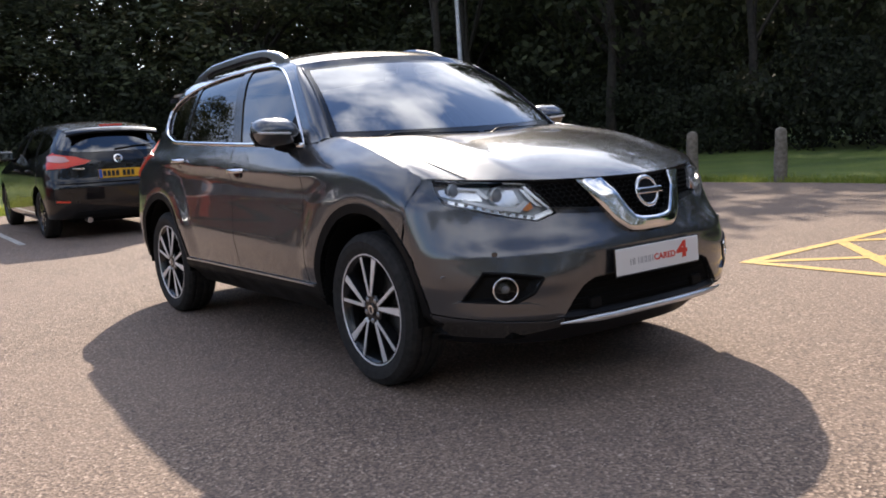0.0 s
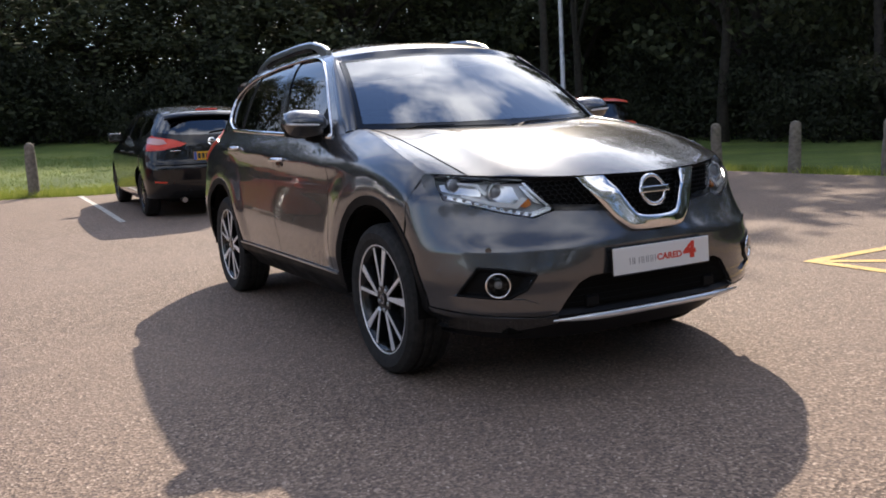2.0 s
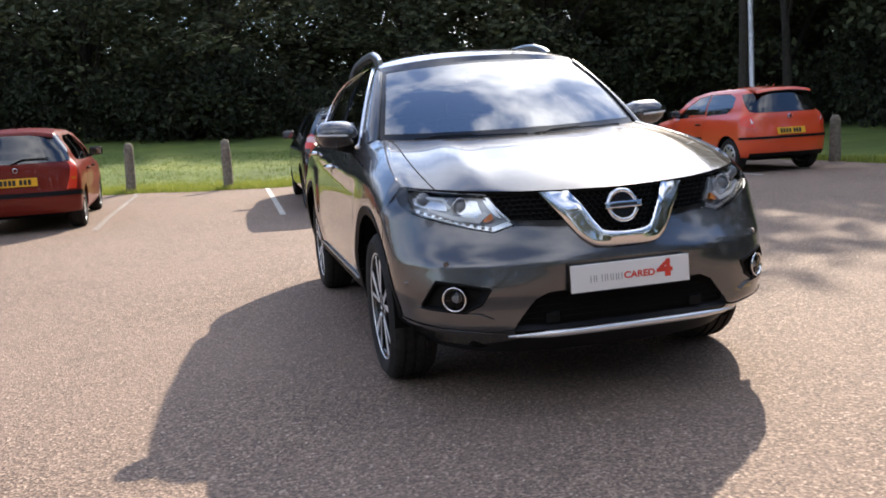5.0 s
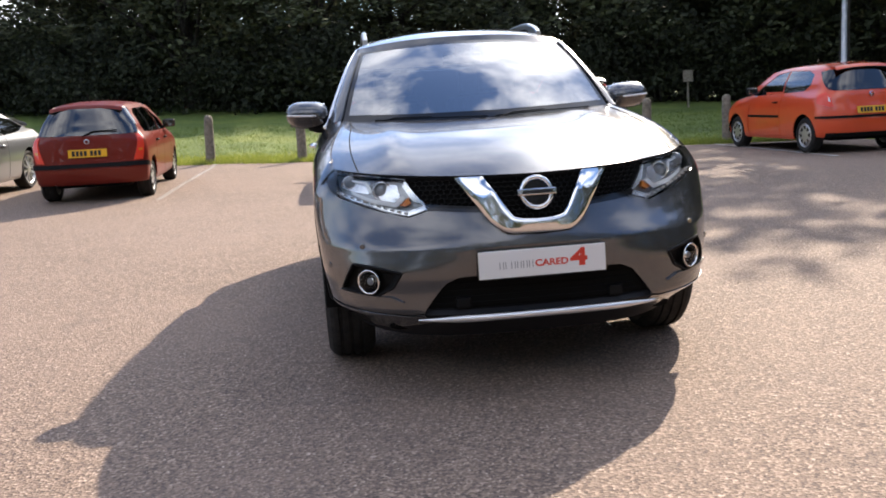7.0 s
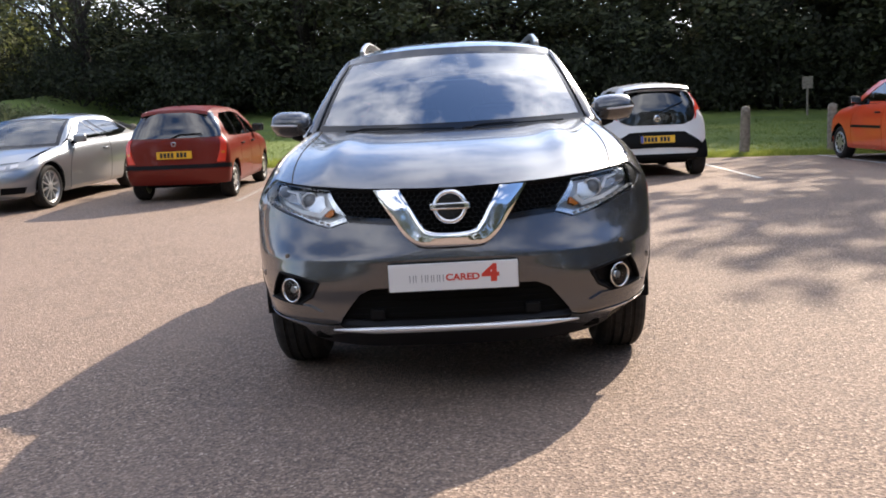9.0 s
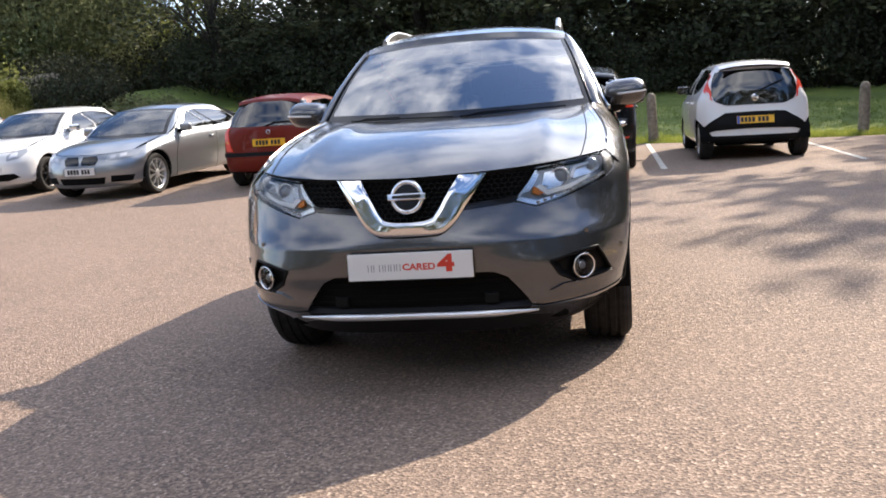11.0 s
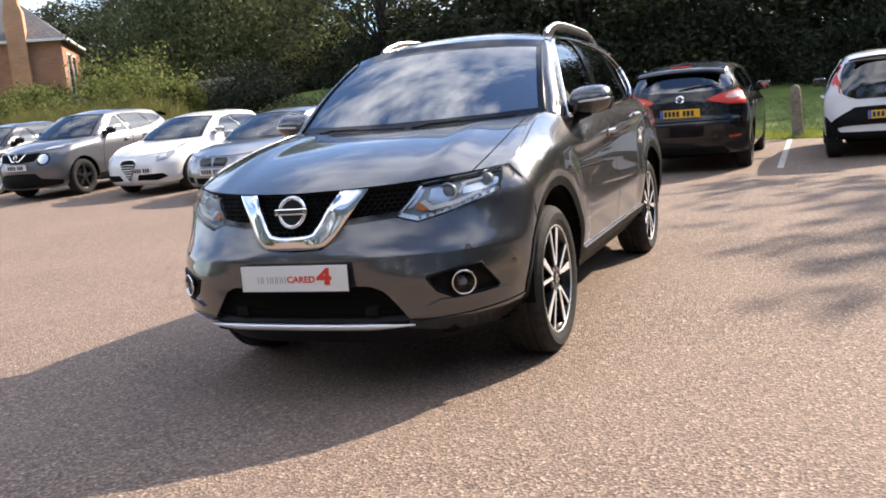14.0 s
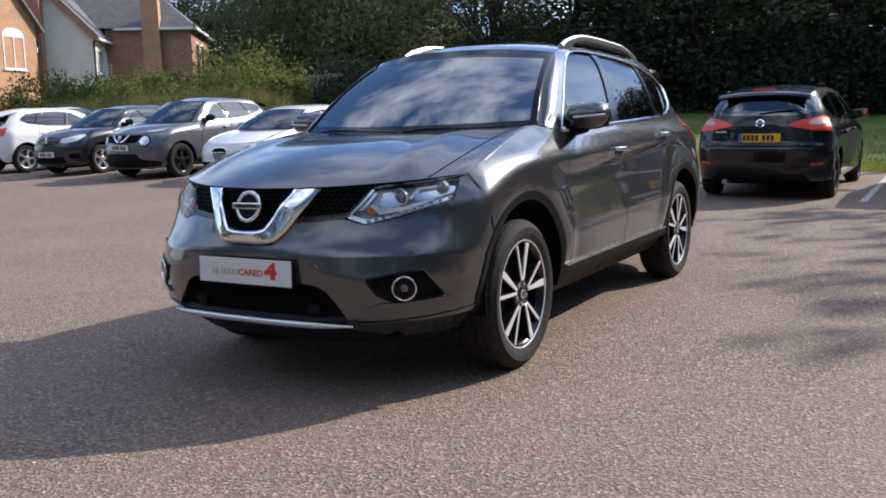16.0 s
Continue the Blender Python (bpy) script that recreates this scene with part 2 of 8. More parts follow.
def sheet(name, xs, ys, height, mat):
    verts = [(x, y, height(x, y)) for y in ys for x in xs]
    w = len(xs)
    faces = [(j * w + i, j * w + i + 1, (j + 1) * w + i + 1, (j + 1) * w + i) for j in range(len(ys) - 1) for i in range(w - 1)]
    return new(name, mesh_of(name, verts, faces, mat, True))


ground = sheet("ground", axis_steps(-900, 900, -40, 40, 1.0), axis_steps(-900, 900, -20, 50, 1.0), lambda x, y: rise(x, y) + bank(x, y) - 0.03, turf)
tagged(ground, "mown green grass lawn rising gently towards the woods", "lawn", kind="structure")

# the car park: rows run from the lawn's edge back past the camera
rows_n = 60
xs = [-60 + 69.4 * i / 140 for i in range(141)]
verts, faces = [], []
for i, x in enumerate(xs):
    top = lawn_edge(x) if x > -7 else lawn_edge(-7) - 0.4 * min(1, (-7 - x) / 3)
    top -= 0.25 * max(0, x - 8.6) ** 2
    for j in range(rows_n + 1):
        k = 1 - (1 - j / rows_n) ** 1.6
        y = -50 + (top + 50) * k
        verts.append((x + (0.07 * math.sin(1.9 * y) if i == 140 else 0), y, rise(x, y)))
w = rows_n + 1
for i in range(140):
    for j in range(rows_n):
        a = i * w + j
        faces.append((a, a + w, a + w + 1, a + 1))
road = new("car_park_surface", mesh_of("car_park_surface", verts, faces, tarmac, True))
tagged(road, "worn pinkish-brown tarmac of a car park", "tarmac", kind="structure")


def painted_line(name, a, b, width, mat, label, z=0.004):
    a, b = Vector((*a, 0)), Vector((*b, 0))
    d = (b - a).normalized()
    s = Vector((-d.y, d.x, 0)) * width / 2
    n = max(2, int((b - a).length / 0.5))
    verts, faces = [], []
    for i in range(n + 1):
        p = a.lerp(b, i / n)
        for q in (p - s, p + s):
            verts.append((q.x, q.y, rise(q.x, q.y) + z))
    faces = [(2 * i, 2 * i + 2, 2 * i + 3, 2 * i + 1) for i in range(n)]
    ob = new(name, mesh_of(name, verts, faces, mat))
    return tagged(ob, label, "road marking", kind="structure")


for x, paint_ in ((-3.35, worn_paint), (-0.82, white_paint), (1.62, white_paint), (4.28, white_paint), (6.85, white_paint)):
    painted_line("bay_line", (x + 0.02, 8.5), (x + 0.06, lawn_edge(x) - 0.05), 0.085, paint_, "worn white parking bay line on the tarmac")
BX, BY = 2.82, 0.64
for a, b in (((BX, BY), (7.6, BY - 0.02)), ((BX, BY + 0.04), (BX - 0.02, -4.2)), ((BX, BY), (BX + 3.3, BY - 3.3)), ((4.09, BY), (BX, BY - 1.27)), ((4.09, BY), (7.6, BY - 3.4)), ((6.3, BY), (BX, BY - 3.45))):
    painted_line("box_line", a, b, 0.10, yellow_paint, "faded yellow hatched box line on the tarmac", 0.004 + 0.0015 * random.random())

# ---- bollards along the lawn ----
def bollard_bm(seed):
    rnd = random.Random(seed)
    h = 1.0
    rings = [(0.105, -0.05), (0.104, 0.02), (0.1, 0.35), (0.095, 0.7), (0.092, 0.86), (0.088, 0.92), (0.075, 0.965), (0.05, 0.99), (0.02, 1.0)]
    bm = lathe_bm(rings, 12)
    for v in bm.verts:
        v.co.x += 0.006 * rnd.uniform(-1, 1)
        v.co.y += 0.006 * rnd.uniform(-1, 1)
    return bm


for i, (x, y) in enumerate(((-9.2, 15.6), (-7.3, 15.35), (-5.35, 15.1), (-3.42, 14.75), (-1.5, 14.4), (1.82, 14.05), (3.75, 13.85), (5.68, 13.7), (7.35, 13.45), (9.37, 10.0), (9.5, 8.2), (9.53, 6.5), (9.56, 4.82), (9.6, 3.0), (9.6, 1.2))):
    post = part("bollard", bollard_bm(i), post_wood, smooth=True)
    post.matrix_world = pose(x, y, rise(x, y) - 0.01, random.uniform(-2.5, 2.5), random.uniform(-2.5, 2.5), random.uniform(0, 360)) @ Matrix.Diagonal((1, 1, 0.86 if x > 9 else 1.0, 1))
    tagged(post, "weathered grey wooden bollard post with a rounded top beside the lawn", "bollard", "bollards along the lawn")

# ---- trees and shrubs ----
def leaves_mesh(name, centres, per, spread, size, mat, seed, flat=0.75):
    """Many small bent leaf sprays scattered round the given centres."""
    rng = np.random.default_rng(seed)
    c = np.repeat(np.array(centres), per, axis=0)
    k = len(c)
    off = rng.normal(0, 1, (k, 3))
    off /= np.linalg.norm(off, axis=1)[:, None] + 1e-9
    off *= (rng.random((k, 1)) ** 0.45) * spread
    off[:, 2] *= flat
    p = c + off
    a = rng.normal(0, 1, (k, 3))
    a /= np.linalg.norm(a, axis=1)[:, None]
    b = np.cross(a, rng.normal(0, 1, (k, 3)))
    b /= np.linalg.norm(b, axis=1)[:, None] + 1e-9
    s = size * (0.55 + 0.9 * rng.random((k, 1)))
    n = np.cross(a, b)
    v = np.empty((k, 4, 3))
    v[:, 0] = p - a * s
    v[:, 1] = p + b * s * 0.55 + n * s * 0.2
    v[:, 2] = p + a * s
    v[:, 3] = p - b * s * 0.55 + n * s * 0.2
    me = bpy.data.meshes.new(name)
    me.vertices.add(4 * k)
    me.vertices.foreach_set("co", v.reshape(-1))
    me.loops.add(4 * k)
    me.loops.foreach_set("vertex_index", np.arange(4 * k, dtype=np.int32))
    me.polygons.add(k)
    me.polygons.foreach_set("loop_start", np.arange(0, 4 * k, 4, dtype=np.int32))
    me.materials.append(mat)
    me.update(calc_edges=True)
    me.validate()
    return me


def tree(seed, height, radius, low, mat, leaf=0.17, clumps=90, per=42, name="tree", label="", group=""):
    """A trunk with limbs and a ragged crown that starts at the height low."""
    rnd = random.Random(seed)
    root = empty(name, Matrix(), label or "tall dense broadleaf tree with dark green foliage at the wood's edge", "tree", group)
    lean = Vector((rnd.uniform(-0.4, 0.4), rnd.uniform(-0.4, 0.4), 0))
    stem = [Vector((0, 0, -0.2)) + lean * (k / 6) ** 2 + Vector((rnd.uniform(-0.1, 0.1), rnd.uniform(-0.1, 0.1), 0.8 * height * k / 6)) for k in range(7)]
    r0 = (0.02 if low < 5 else 0.011) * height + 0.03
    bms = [tube_bm(stem, [r0 * (1.25 if k == 0 else 1) * (1 - 0.85 * k / 6) for k in range(7)], 9)]
    centres = []
    for i in range(clumps):
        h = low + (height - low) * (i + rnd.random()) / clumps
        k = (h - low) / (height - low)
        wide = radius * (0.35 + 0.9 * math.sin(math.pi * min(1, 0.18 + 0.8 * k)) ** 0.8) * (1.0 - 0.25 * k)
        a = rnd.uniform(0, 2 * math.pi)
        d = wide * (rnd.random() ** 0.5) * rnd.uniform(0.75, 1.1)
        p = Vector((d * math.cos(a), d * math.sin(a), h)) + lean * k
        centres.append(tuple(p))
        if i % 6 == 0 and h < height * 0.85:
            s = stem[min(5, int(0.62 * h / (0.8 * height) * 6))]
            mid = s.lerp(p, 0.5) + Vector((0, 0, 0.06 * height * rnd.random()))
            bms.append(tube_bm([s, mid, p], [r0 * 0.35, r0 * 0.22, r0 * 0.06], 6, False))
    part("trunk", join_bm(*bms), bark, root, smooth=True)
    crown = new("crown", leaves_mesh("crown", centres, per, 0.30 * radius, leaf, mat, seed))
    crown.parent = root
    tagged(crown, kind="stuff")
    return root


def shrub(seed, height, radius, mat, leaf=0.08, clumps=26, per=40, label="", name="shrub"):
    rnd = random.Random(seed)
    root = empty(name, Matrix(), label or "dense green garden shrub", "shrub")
    centres, bms = [], []
    for i in range(clumps):
        a, d = rnd.uniform(0, 2 * math.pi), radius * rnd.random() ** 0.5
        h = height * (0.12 + 0.85 * rnd.random() * (1 - 0.5 * (d / radius) ** 2))
        centres.append((d * math.cos(a), d * math.sin(a), h))
        if i % 4 == 0:
            bms.append(tube_bm([(0.1 * math.cos(a), 0.1 * math.sin(a), -0.1), (0.5 * d * math.cos(a), 0.5 * d * math.sin(a), 0.6 * h), centres[-1]], [0.03, 0.02, 0.008], 5, False))
    part("woody_base", join_bm(*bms), bark, root)
    crown = new("foliage", leaves_mesh("foliage", centres, per, 0.34 * max(radius, 0.5 * height), leaf, mat, seed))
    crown.parent = root
    tagged(crown, kind="stuff")
    return root


rt = random.Random(5)
kinds = [tree(11, 15, 4.2, 1.6, leaf_dark, 0.14, 120, 90), tree(12, 18, 4.8, 2.6, leaf_dark, 0.15, 130, 90), tree(13, 13, 3.8, 0.8, leaf_dark, 0.13, 110, 90), tree(14, 16, 4.4, 1.2, leaf_dark, 0.14, 120, 90)]
spots = []
# a wood closes the lawn; a first and a second row, and more behind
for row, (y0, step) in enumerate(((33, 4.6), (38, 4.3), (45, 4.6))):
    x = -26 - 10 * row
    while x < 62 + 8 * row:
        spots.append((x + rt.uniform(-1.3, 1.3), y0 - 0.10 * max(0, x) * (1 if x < 40 else 1.0) + rt.uniform(-1.6, 1.6)))
        x += step * rt.uniform(0.8, 1.2)
# the wood comes forward beside the car park
for x, y in ((20.5, 27.5), (24.0, 23.5), (22.5, 19.0), (27.5, 17.0), (24.5, 13.5), (29.0, 11.0), (25.5, 7.5), (30.0, 4.5), (26.0, 1.5), (31.0, -1.5), (27.5, -5.0), (33, -9), (30, -14), (16.0, 29.0)):
    spots.append((x, y))
def bearing(x, y):
    return math.degrees(math.atan2(-(x - 2.4), y + 3.8))


# a gap with thin branches lets the sky through; the houses' side stays open
spots = [q for q in spots if not 22.0 < bearing(*q) < 29.5 and bearing(*q) < 40 and not (bearing(*q) > 29 and q[1] < 41)]
for i, (x, y) in enumerate(spots):
    k = kinds[i % 4]
    m = Matrix.Translation((x, y, rise(x, y) + bank(x, y) - 0.1)) @ Matrix.Rotation(rt.uniform(0, 6.28), 4, "Z") @ Matrix.Diagonal((*[rt.uniform(0.85, 1.15)] * 2, rt.uniform(0.85, 1.2) * (0.48 if x < -7 else 0.6 if x < -2 else 0.58 if x < 19 else 1.0), 1))
    if i < 4:
        k.matrix_world = m
    else:
        o = copy_thing(k, Matrix())
        o.matrix_world = m
# low growth under the wood's edge, its shade put into the leaf colour
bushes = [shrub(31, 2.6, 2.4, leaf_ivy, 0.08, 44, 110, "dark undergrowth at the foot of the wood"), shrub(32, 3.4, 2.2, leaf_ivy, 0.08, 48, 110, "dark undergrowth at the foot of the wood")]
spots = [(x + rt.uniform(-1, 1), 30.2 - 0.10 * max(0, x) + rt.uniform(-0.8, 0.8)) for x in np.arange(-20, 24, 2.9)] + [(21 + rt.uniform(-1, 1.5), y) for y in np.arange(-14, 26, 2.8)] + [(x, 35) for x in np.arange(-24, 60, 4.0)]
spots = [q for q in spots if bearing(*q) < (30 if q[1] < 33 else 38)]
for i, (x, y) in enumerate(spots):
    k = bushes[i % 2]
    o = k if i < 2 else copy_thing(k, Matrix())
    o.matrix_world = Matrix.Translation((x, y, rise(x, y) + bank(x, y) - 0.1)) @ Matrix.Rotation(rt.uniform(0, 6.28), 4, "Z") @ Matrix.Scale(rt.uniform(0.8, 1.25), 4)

# high-crowned trees on the lawn by the lamp post, whose shade dapples the car park
for i, (x, y, h) in enumerate(((13.4, 19.2, 12.5), (18.2, 16.6, 13.5), (17.2, 22.5, 14.0), (20.0, 12.6, 12.5), (21.5, 8.6, 12.0))):
    o = tree(41 + i, h, 3.6, 7.6 if i < 3 else 6.2, leaf_dark, 0.2, 56, 26, label="tall high-crowned lawn tree with dark green leaves")
    o.matrix_world = pose(x, y, rise(x, y) - 0.1)
# thin tree with the sky behind it
o = tree(51, 14, 4.0, 3.0, leaf_dark, 0.12, 80, 46, label="thin-leaved tree with bare dark branches against the sky")
o.matrix_world = pose(-15.5, 32.5, rise(-15.5, 32.5) - 0.1) @ Matrix.Diagonal((1, 1, 0.72, 1))
o = tree(52, 12, 3.4, 2.0, leaf_light, 0.12, 60, 40, label="thin light-green tree with the sky behind it")
o.matrix_world = pose(-18.5, 36.5, rise(-18.5, 36.5) - 0.1) @ Matrix.Diagonal((1, 1, 0.72, 1))
o = tree(54, 13, 4.4, 3.0, leaf_dark, 0.12, 90, 46, label="thin-leaved tree with bare dark branches against the sky")
o.matrix_world = pose(-12.6, 35.0, rise(-12.6, 35.0) - 0.1) @ Matrix.Diagonal((1, 1, 0.72, 1))
for i, (x, y) in enumerate(((-14.0, 39.0), (-17.5, 40.5), (-20.5, 41.5), (-23.5, 42.5), (-12.0, 41.5))):
    o = copy_thing(bushes[i % 2], Matrix())
    o.matrix_world = pose(x, y, rise(x, y) - 0.1, 0, 0, 66 * i) @ Matrix.Scale(1.5, 4)
# the broad light tree between the wood and the houses
o = tree(53, 12.5, 6.0, 2.3, leaf_dusty, 0.10, 330, 230, label="broad dusty-green tree with a drooping crown and a forked trunk")
o.matrix_world = pose(-24.6, 33.3, rise(-24.6, 33.3) + 0.5) @ Matrix.Diagonal((0.86, 0.86, 0.95, 1))
for i, (x, y) in enumerate(((-21.5, 46.0), (-38.5, 47.0), (-44.5, 47.5), (-34.0, 45.0), (-41.5, 52.0), (-29.5, 43.5), (-31.5, 49.0), (-36.0, 53.0), (-47.5, 45.5), (-51.0, 43.5), (-55.0, 41.0), (-49.0, 50.0))):
    o = copy_thing(kinds[2 if i % 2 else 0], Matrix())
    o.matrix_world = pose(x, y, rise(x, y) + bank(x, y) - 0.1, 0, 0, 70 * i) @ Matrix.Diagonal((1, 1, 0.55, 1))
# unseen trees added behind the walk: they close the car park and darken reflections
for i in range(19):
    x, y = -52 + 5.2 * i + rt.uniform(-1, 1), -24 - 0.004 * (5.2 * i - 48) ** 2 * -1 + rt.uniform(-1.5, 1.5)
    o = copy_thing(kinds[i % 4], Matrix())
    o.matrix_world = pose(x, y, rise(x, y) - 0.1, 0, 0, 77 * i)
    o = copy_thing(bushes[i % 2], Matrix())
    o.matrix_world = pose(x + 2.4, y + 2.5, rise(x, y) - 0.1, 0, 0, 50 * i)

# ---- car building: a shell surface, and panels cut out of it ----
def curve(*tab):
    """A smooth function through (k, value) pairs (monotone cubic)."""
    xs = [float(a) for a, _ in tab]
    ys = [float(b) for _, b in tab]
    n = len(xs)
    d = [(ys[i + 1] - ys[i]) / (xs[i + 1] - xs[i]) for i in range(n - 1)]
    m = [d[0]] + [0.0 if d[i - 1] * d[i] <= 0 else 2 * d[i - 1] * d[i] / (d[i - 1] + d[i]) for i in range(1, n - 1)] + [d[-1]]

    def f(x):
        if x <= xs[0]:
            return ys[0]
        if x >= xs[-1]:
            return ys[-1]
        i = 0
        while x > xs[i + 1]:
            i += 1
        h = xs[i + 1] - xs[i]
        t = (x - xs[i]) / h
        return (2 * t ** 3 - 3 * t * t + 1) * ys[i] + (t ** 3 - 2 * t * t + t) * h * m[i] + (3 * t * t - 2 * t ** 3) * ys[i + 1] + (t ** 3 - t * t) * h * m[i + 1]

    return f


def inside_depth(p, poly):
    """How deep the point lies inside a polygon (0 outside)."""
    x, y = p
    inside, best = False, 9.0
    n = len(poly)
    for i in range(n):
        (x0, y0), (x1, y1) = poly[i], poly[(i + 1) % n]
        if (y0 > y) != (y1 > y) and x < (x1 - x0) * (y - y0) / (y1 - y0) + x0:
            inside = not inside
        dx, dy = x1 - x0, y1 - y0
        t = max(0, min(1, ((x - x0) * dx + (y - y0) * dy) / (dx * dx + dy * dy + 1e-12)))
        best = min(best, math.hypot(x0 + t * dx - x, y0 + t * dy - y))
    return best if inside else 0.0


def clip(poly, axis, value, keep_more):
    out = []
    for i in range(len(poly)):
        a, b = poly[i - 1], poly[i]
        ia = (a[axis] >= value) if keep_more else (a[axis] <= value)
        ib = (b[axis] >= value) if keep_more else (b[axis] <= value)
        if ia != ib:
            t = (value - a[axis]) / (b[axis] - a[axis])
            q = [a[0] + (b[0] - a[0]) * t, a[1] + (b[1] - a[1]) * t]
            q[axis] = value
            out.append(tuple(q))
        if ib:
            out.append(b)
    return out


class Build:
    """Collects panels with true surface normals into one mesh."""

    def __init__(self):
        self.v, self.f, self.n, self.n_of = [], [], [], []

    def panel(self, f, poly, us, vs, out=0.0, flange=0.0, mirror=False, flip=False):
        """The polygon poly of the (u, v) plane, cut into cells and laid on the surface f."""
        area = sum(poly[i - 1][0] * poly[i][1] - poly[i][0] * poly[i - 1][1] for i in range(len(poly)))
        if area < 0:
            poly = poly[::-1]
        keys, base = {}, len(self.v)
        edges = {}
        lo, hi = min(p[1] for p in poly), max(p[1] for p in poly)
        e = 1e-4

        def point(u, v):
            return Vector(f(u, v))

        def vert(p):
            k = (round(p[0], 5), round(p[1], 5))
            if k not in keys:
                q = point(*k)
                a = point(k[0] + e, k[1]) - point(k[0] - e, k[1])
                b = point(k[0], k[1] + e) - point(k[0], k[1] - e)
                n = a.cross(b)
                n = n.normalized() if n.length > 1e-14 else Vector((0, -1, 0))
                if flip:
                    n = -n
                q = q + n * out
                if mirror:
                    q.x, n.x = -q.x, -n.x
                keys[k] = len(self.v)
                self.v.append(q)
                self.n_of.append(n)
            return keys[k]

        turn = mirror != flip
        for j in range(len(vs) - 1):
            if vs[j + 1] <= lo or vs[j] >= hi:
                continue
            strip = clip(clip(poly, 1, vs[j], True), 1, vs[j + 1], False)
            if len(strip) < 3:
                continue
            a, b = min(p[0] for p in strip), max(p[0] for p in strip)
            for i in range(len(us) - 1):
                if us[i + 1] <= a or us[i] >= b:
                    continue
                cell = clip(clip(strip, 0, us[i], True), 0, us[i + 1], False)
                ids = []
                for p in cell:
                    k = vert(p)
                    if k not in ids:
                        ids.append(k)
                if len(ids) < 3:
                    continue
                if turn:
                    ids = ids[::-1]
                self.f.append(ids)
                self.n.append([self.n_of[k] for k in ids])
                if flange:
                    for x, y in zip(ids, ids[1:] + ids[:1]):
                        edges[(x, y)] = 1
        if flange:
            deep = {}
            for x, y in list(edges):
                if (y, x) in edges:
                    continue
                for k in (x, y):
                    if k not in deep:
                        deep[k] = len(self.v)
                        self.v.append(self.v[k] - self.n_of[k] * flange)
                        self.n_of.append(self.n_of[k])
                q = [y, x, deep[x], deep[y]]
                fn = (self.v[q[1]] - self.v[q[0]]).cross(self.v[q[2]] - self.v[q[1]])
                fn = fn.normalized() if fn.length > 1e-14 else Vector((0, 0, 1))
                self.f.append(q)
                self.n.append([fn] * 4)
        return self

    def grid(self, f, us, vs, flip=False, keep=None):
        """A whole grid of the surface f(u, v); keep(i, j) leaves cells out."""
        e, ids = 1e-4, {}
        for j, v in enumerate(vs):
            for i, u in enumerate(us):
                a = Vector(f(u + e, v)) - Vector(f(u - e, v))
                b = Vector(f(u, v + e)) - Vector(f(u, v - e))
                n = a.cross(b).normalized()
                ids[i, j] = len(self.v)
                self.v.append(Vector(f(u, v)))
                self.n_of.append(-n if flip else n)
        for j in range(len(vs) - 1):
            for i in range(len(us) - 1):
                if keep and not keep(i, j):
                    continue
                q = [ids[i, j], ids[i + 1, j], ids[i + 1, j + 1], ids[i, j + 1]]
                if flip:
                    q = q[::-1]
                self.f.append(q)
                self.n.append([self.n_of[k] for k in q])
        return self

    def done(self, name, mat, parent, label=""):
        me = bpy.data.meshes.new(name)
        used = sorted({k for q in self.f for k in q})
        at = {k: i for i, k in enumerate(used)}
        me.from_pydata([tuple(self.v[k]) for k in used], [], [[at[k] for k in q] for q in self.f])
        me.polygons.foreach_set("use_smooth", [True] * len(me.polygons))
        me.materials.append(mat)
        flat = [tuple(n) for q in self.n for n in q]
        if len(flat) == len(me.loops):
            me.normals_split_custom_set(flat)
        ob = new(name, me)
        ob.parent = parent
        if label:
            tagged(ob, label)
        return ob


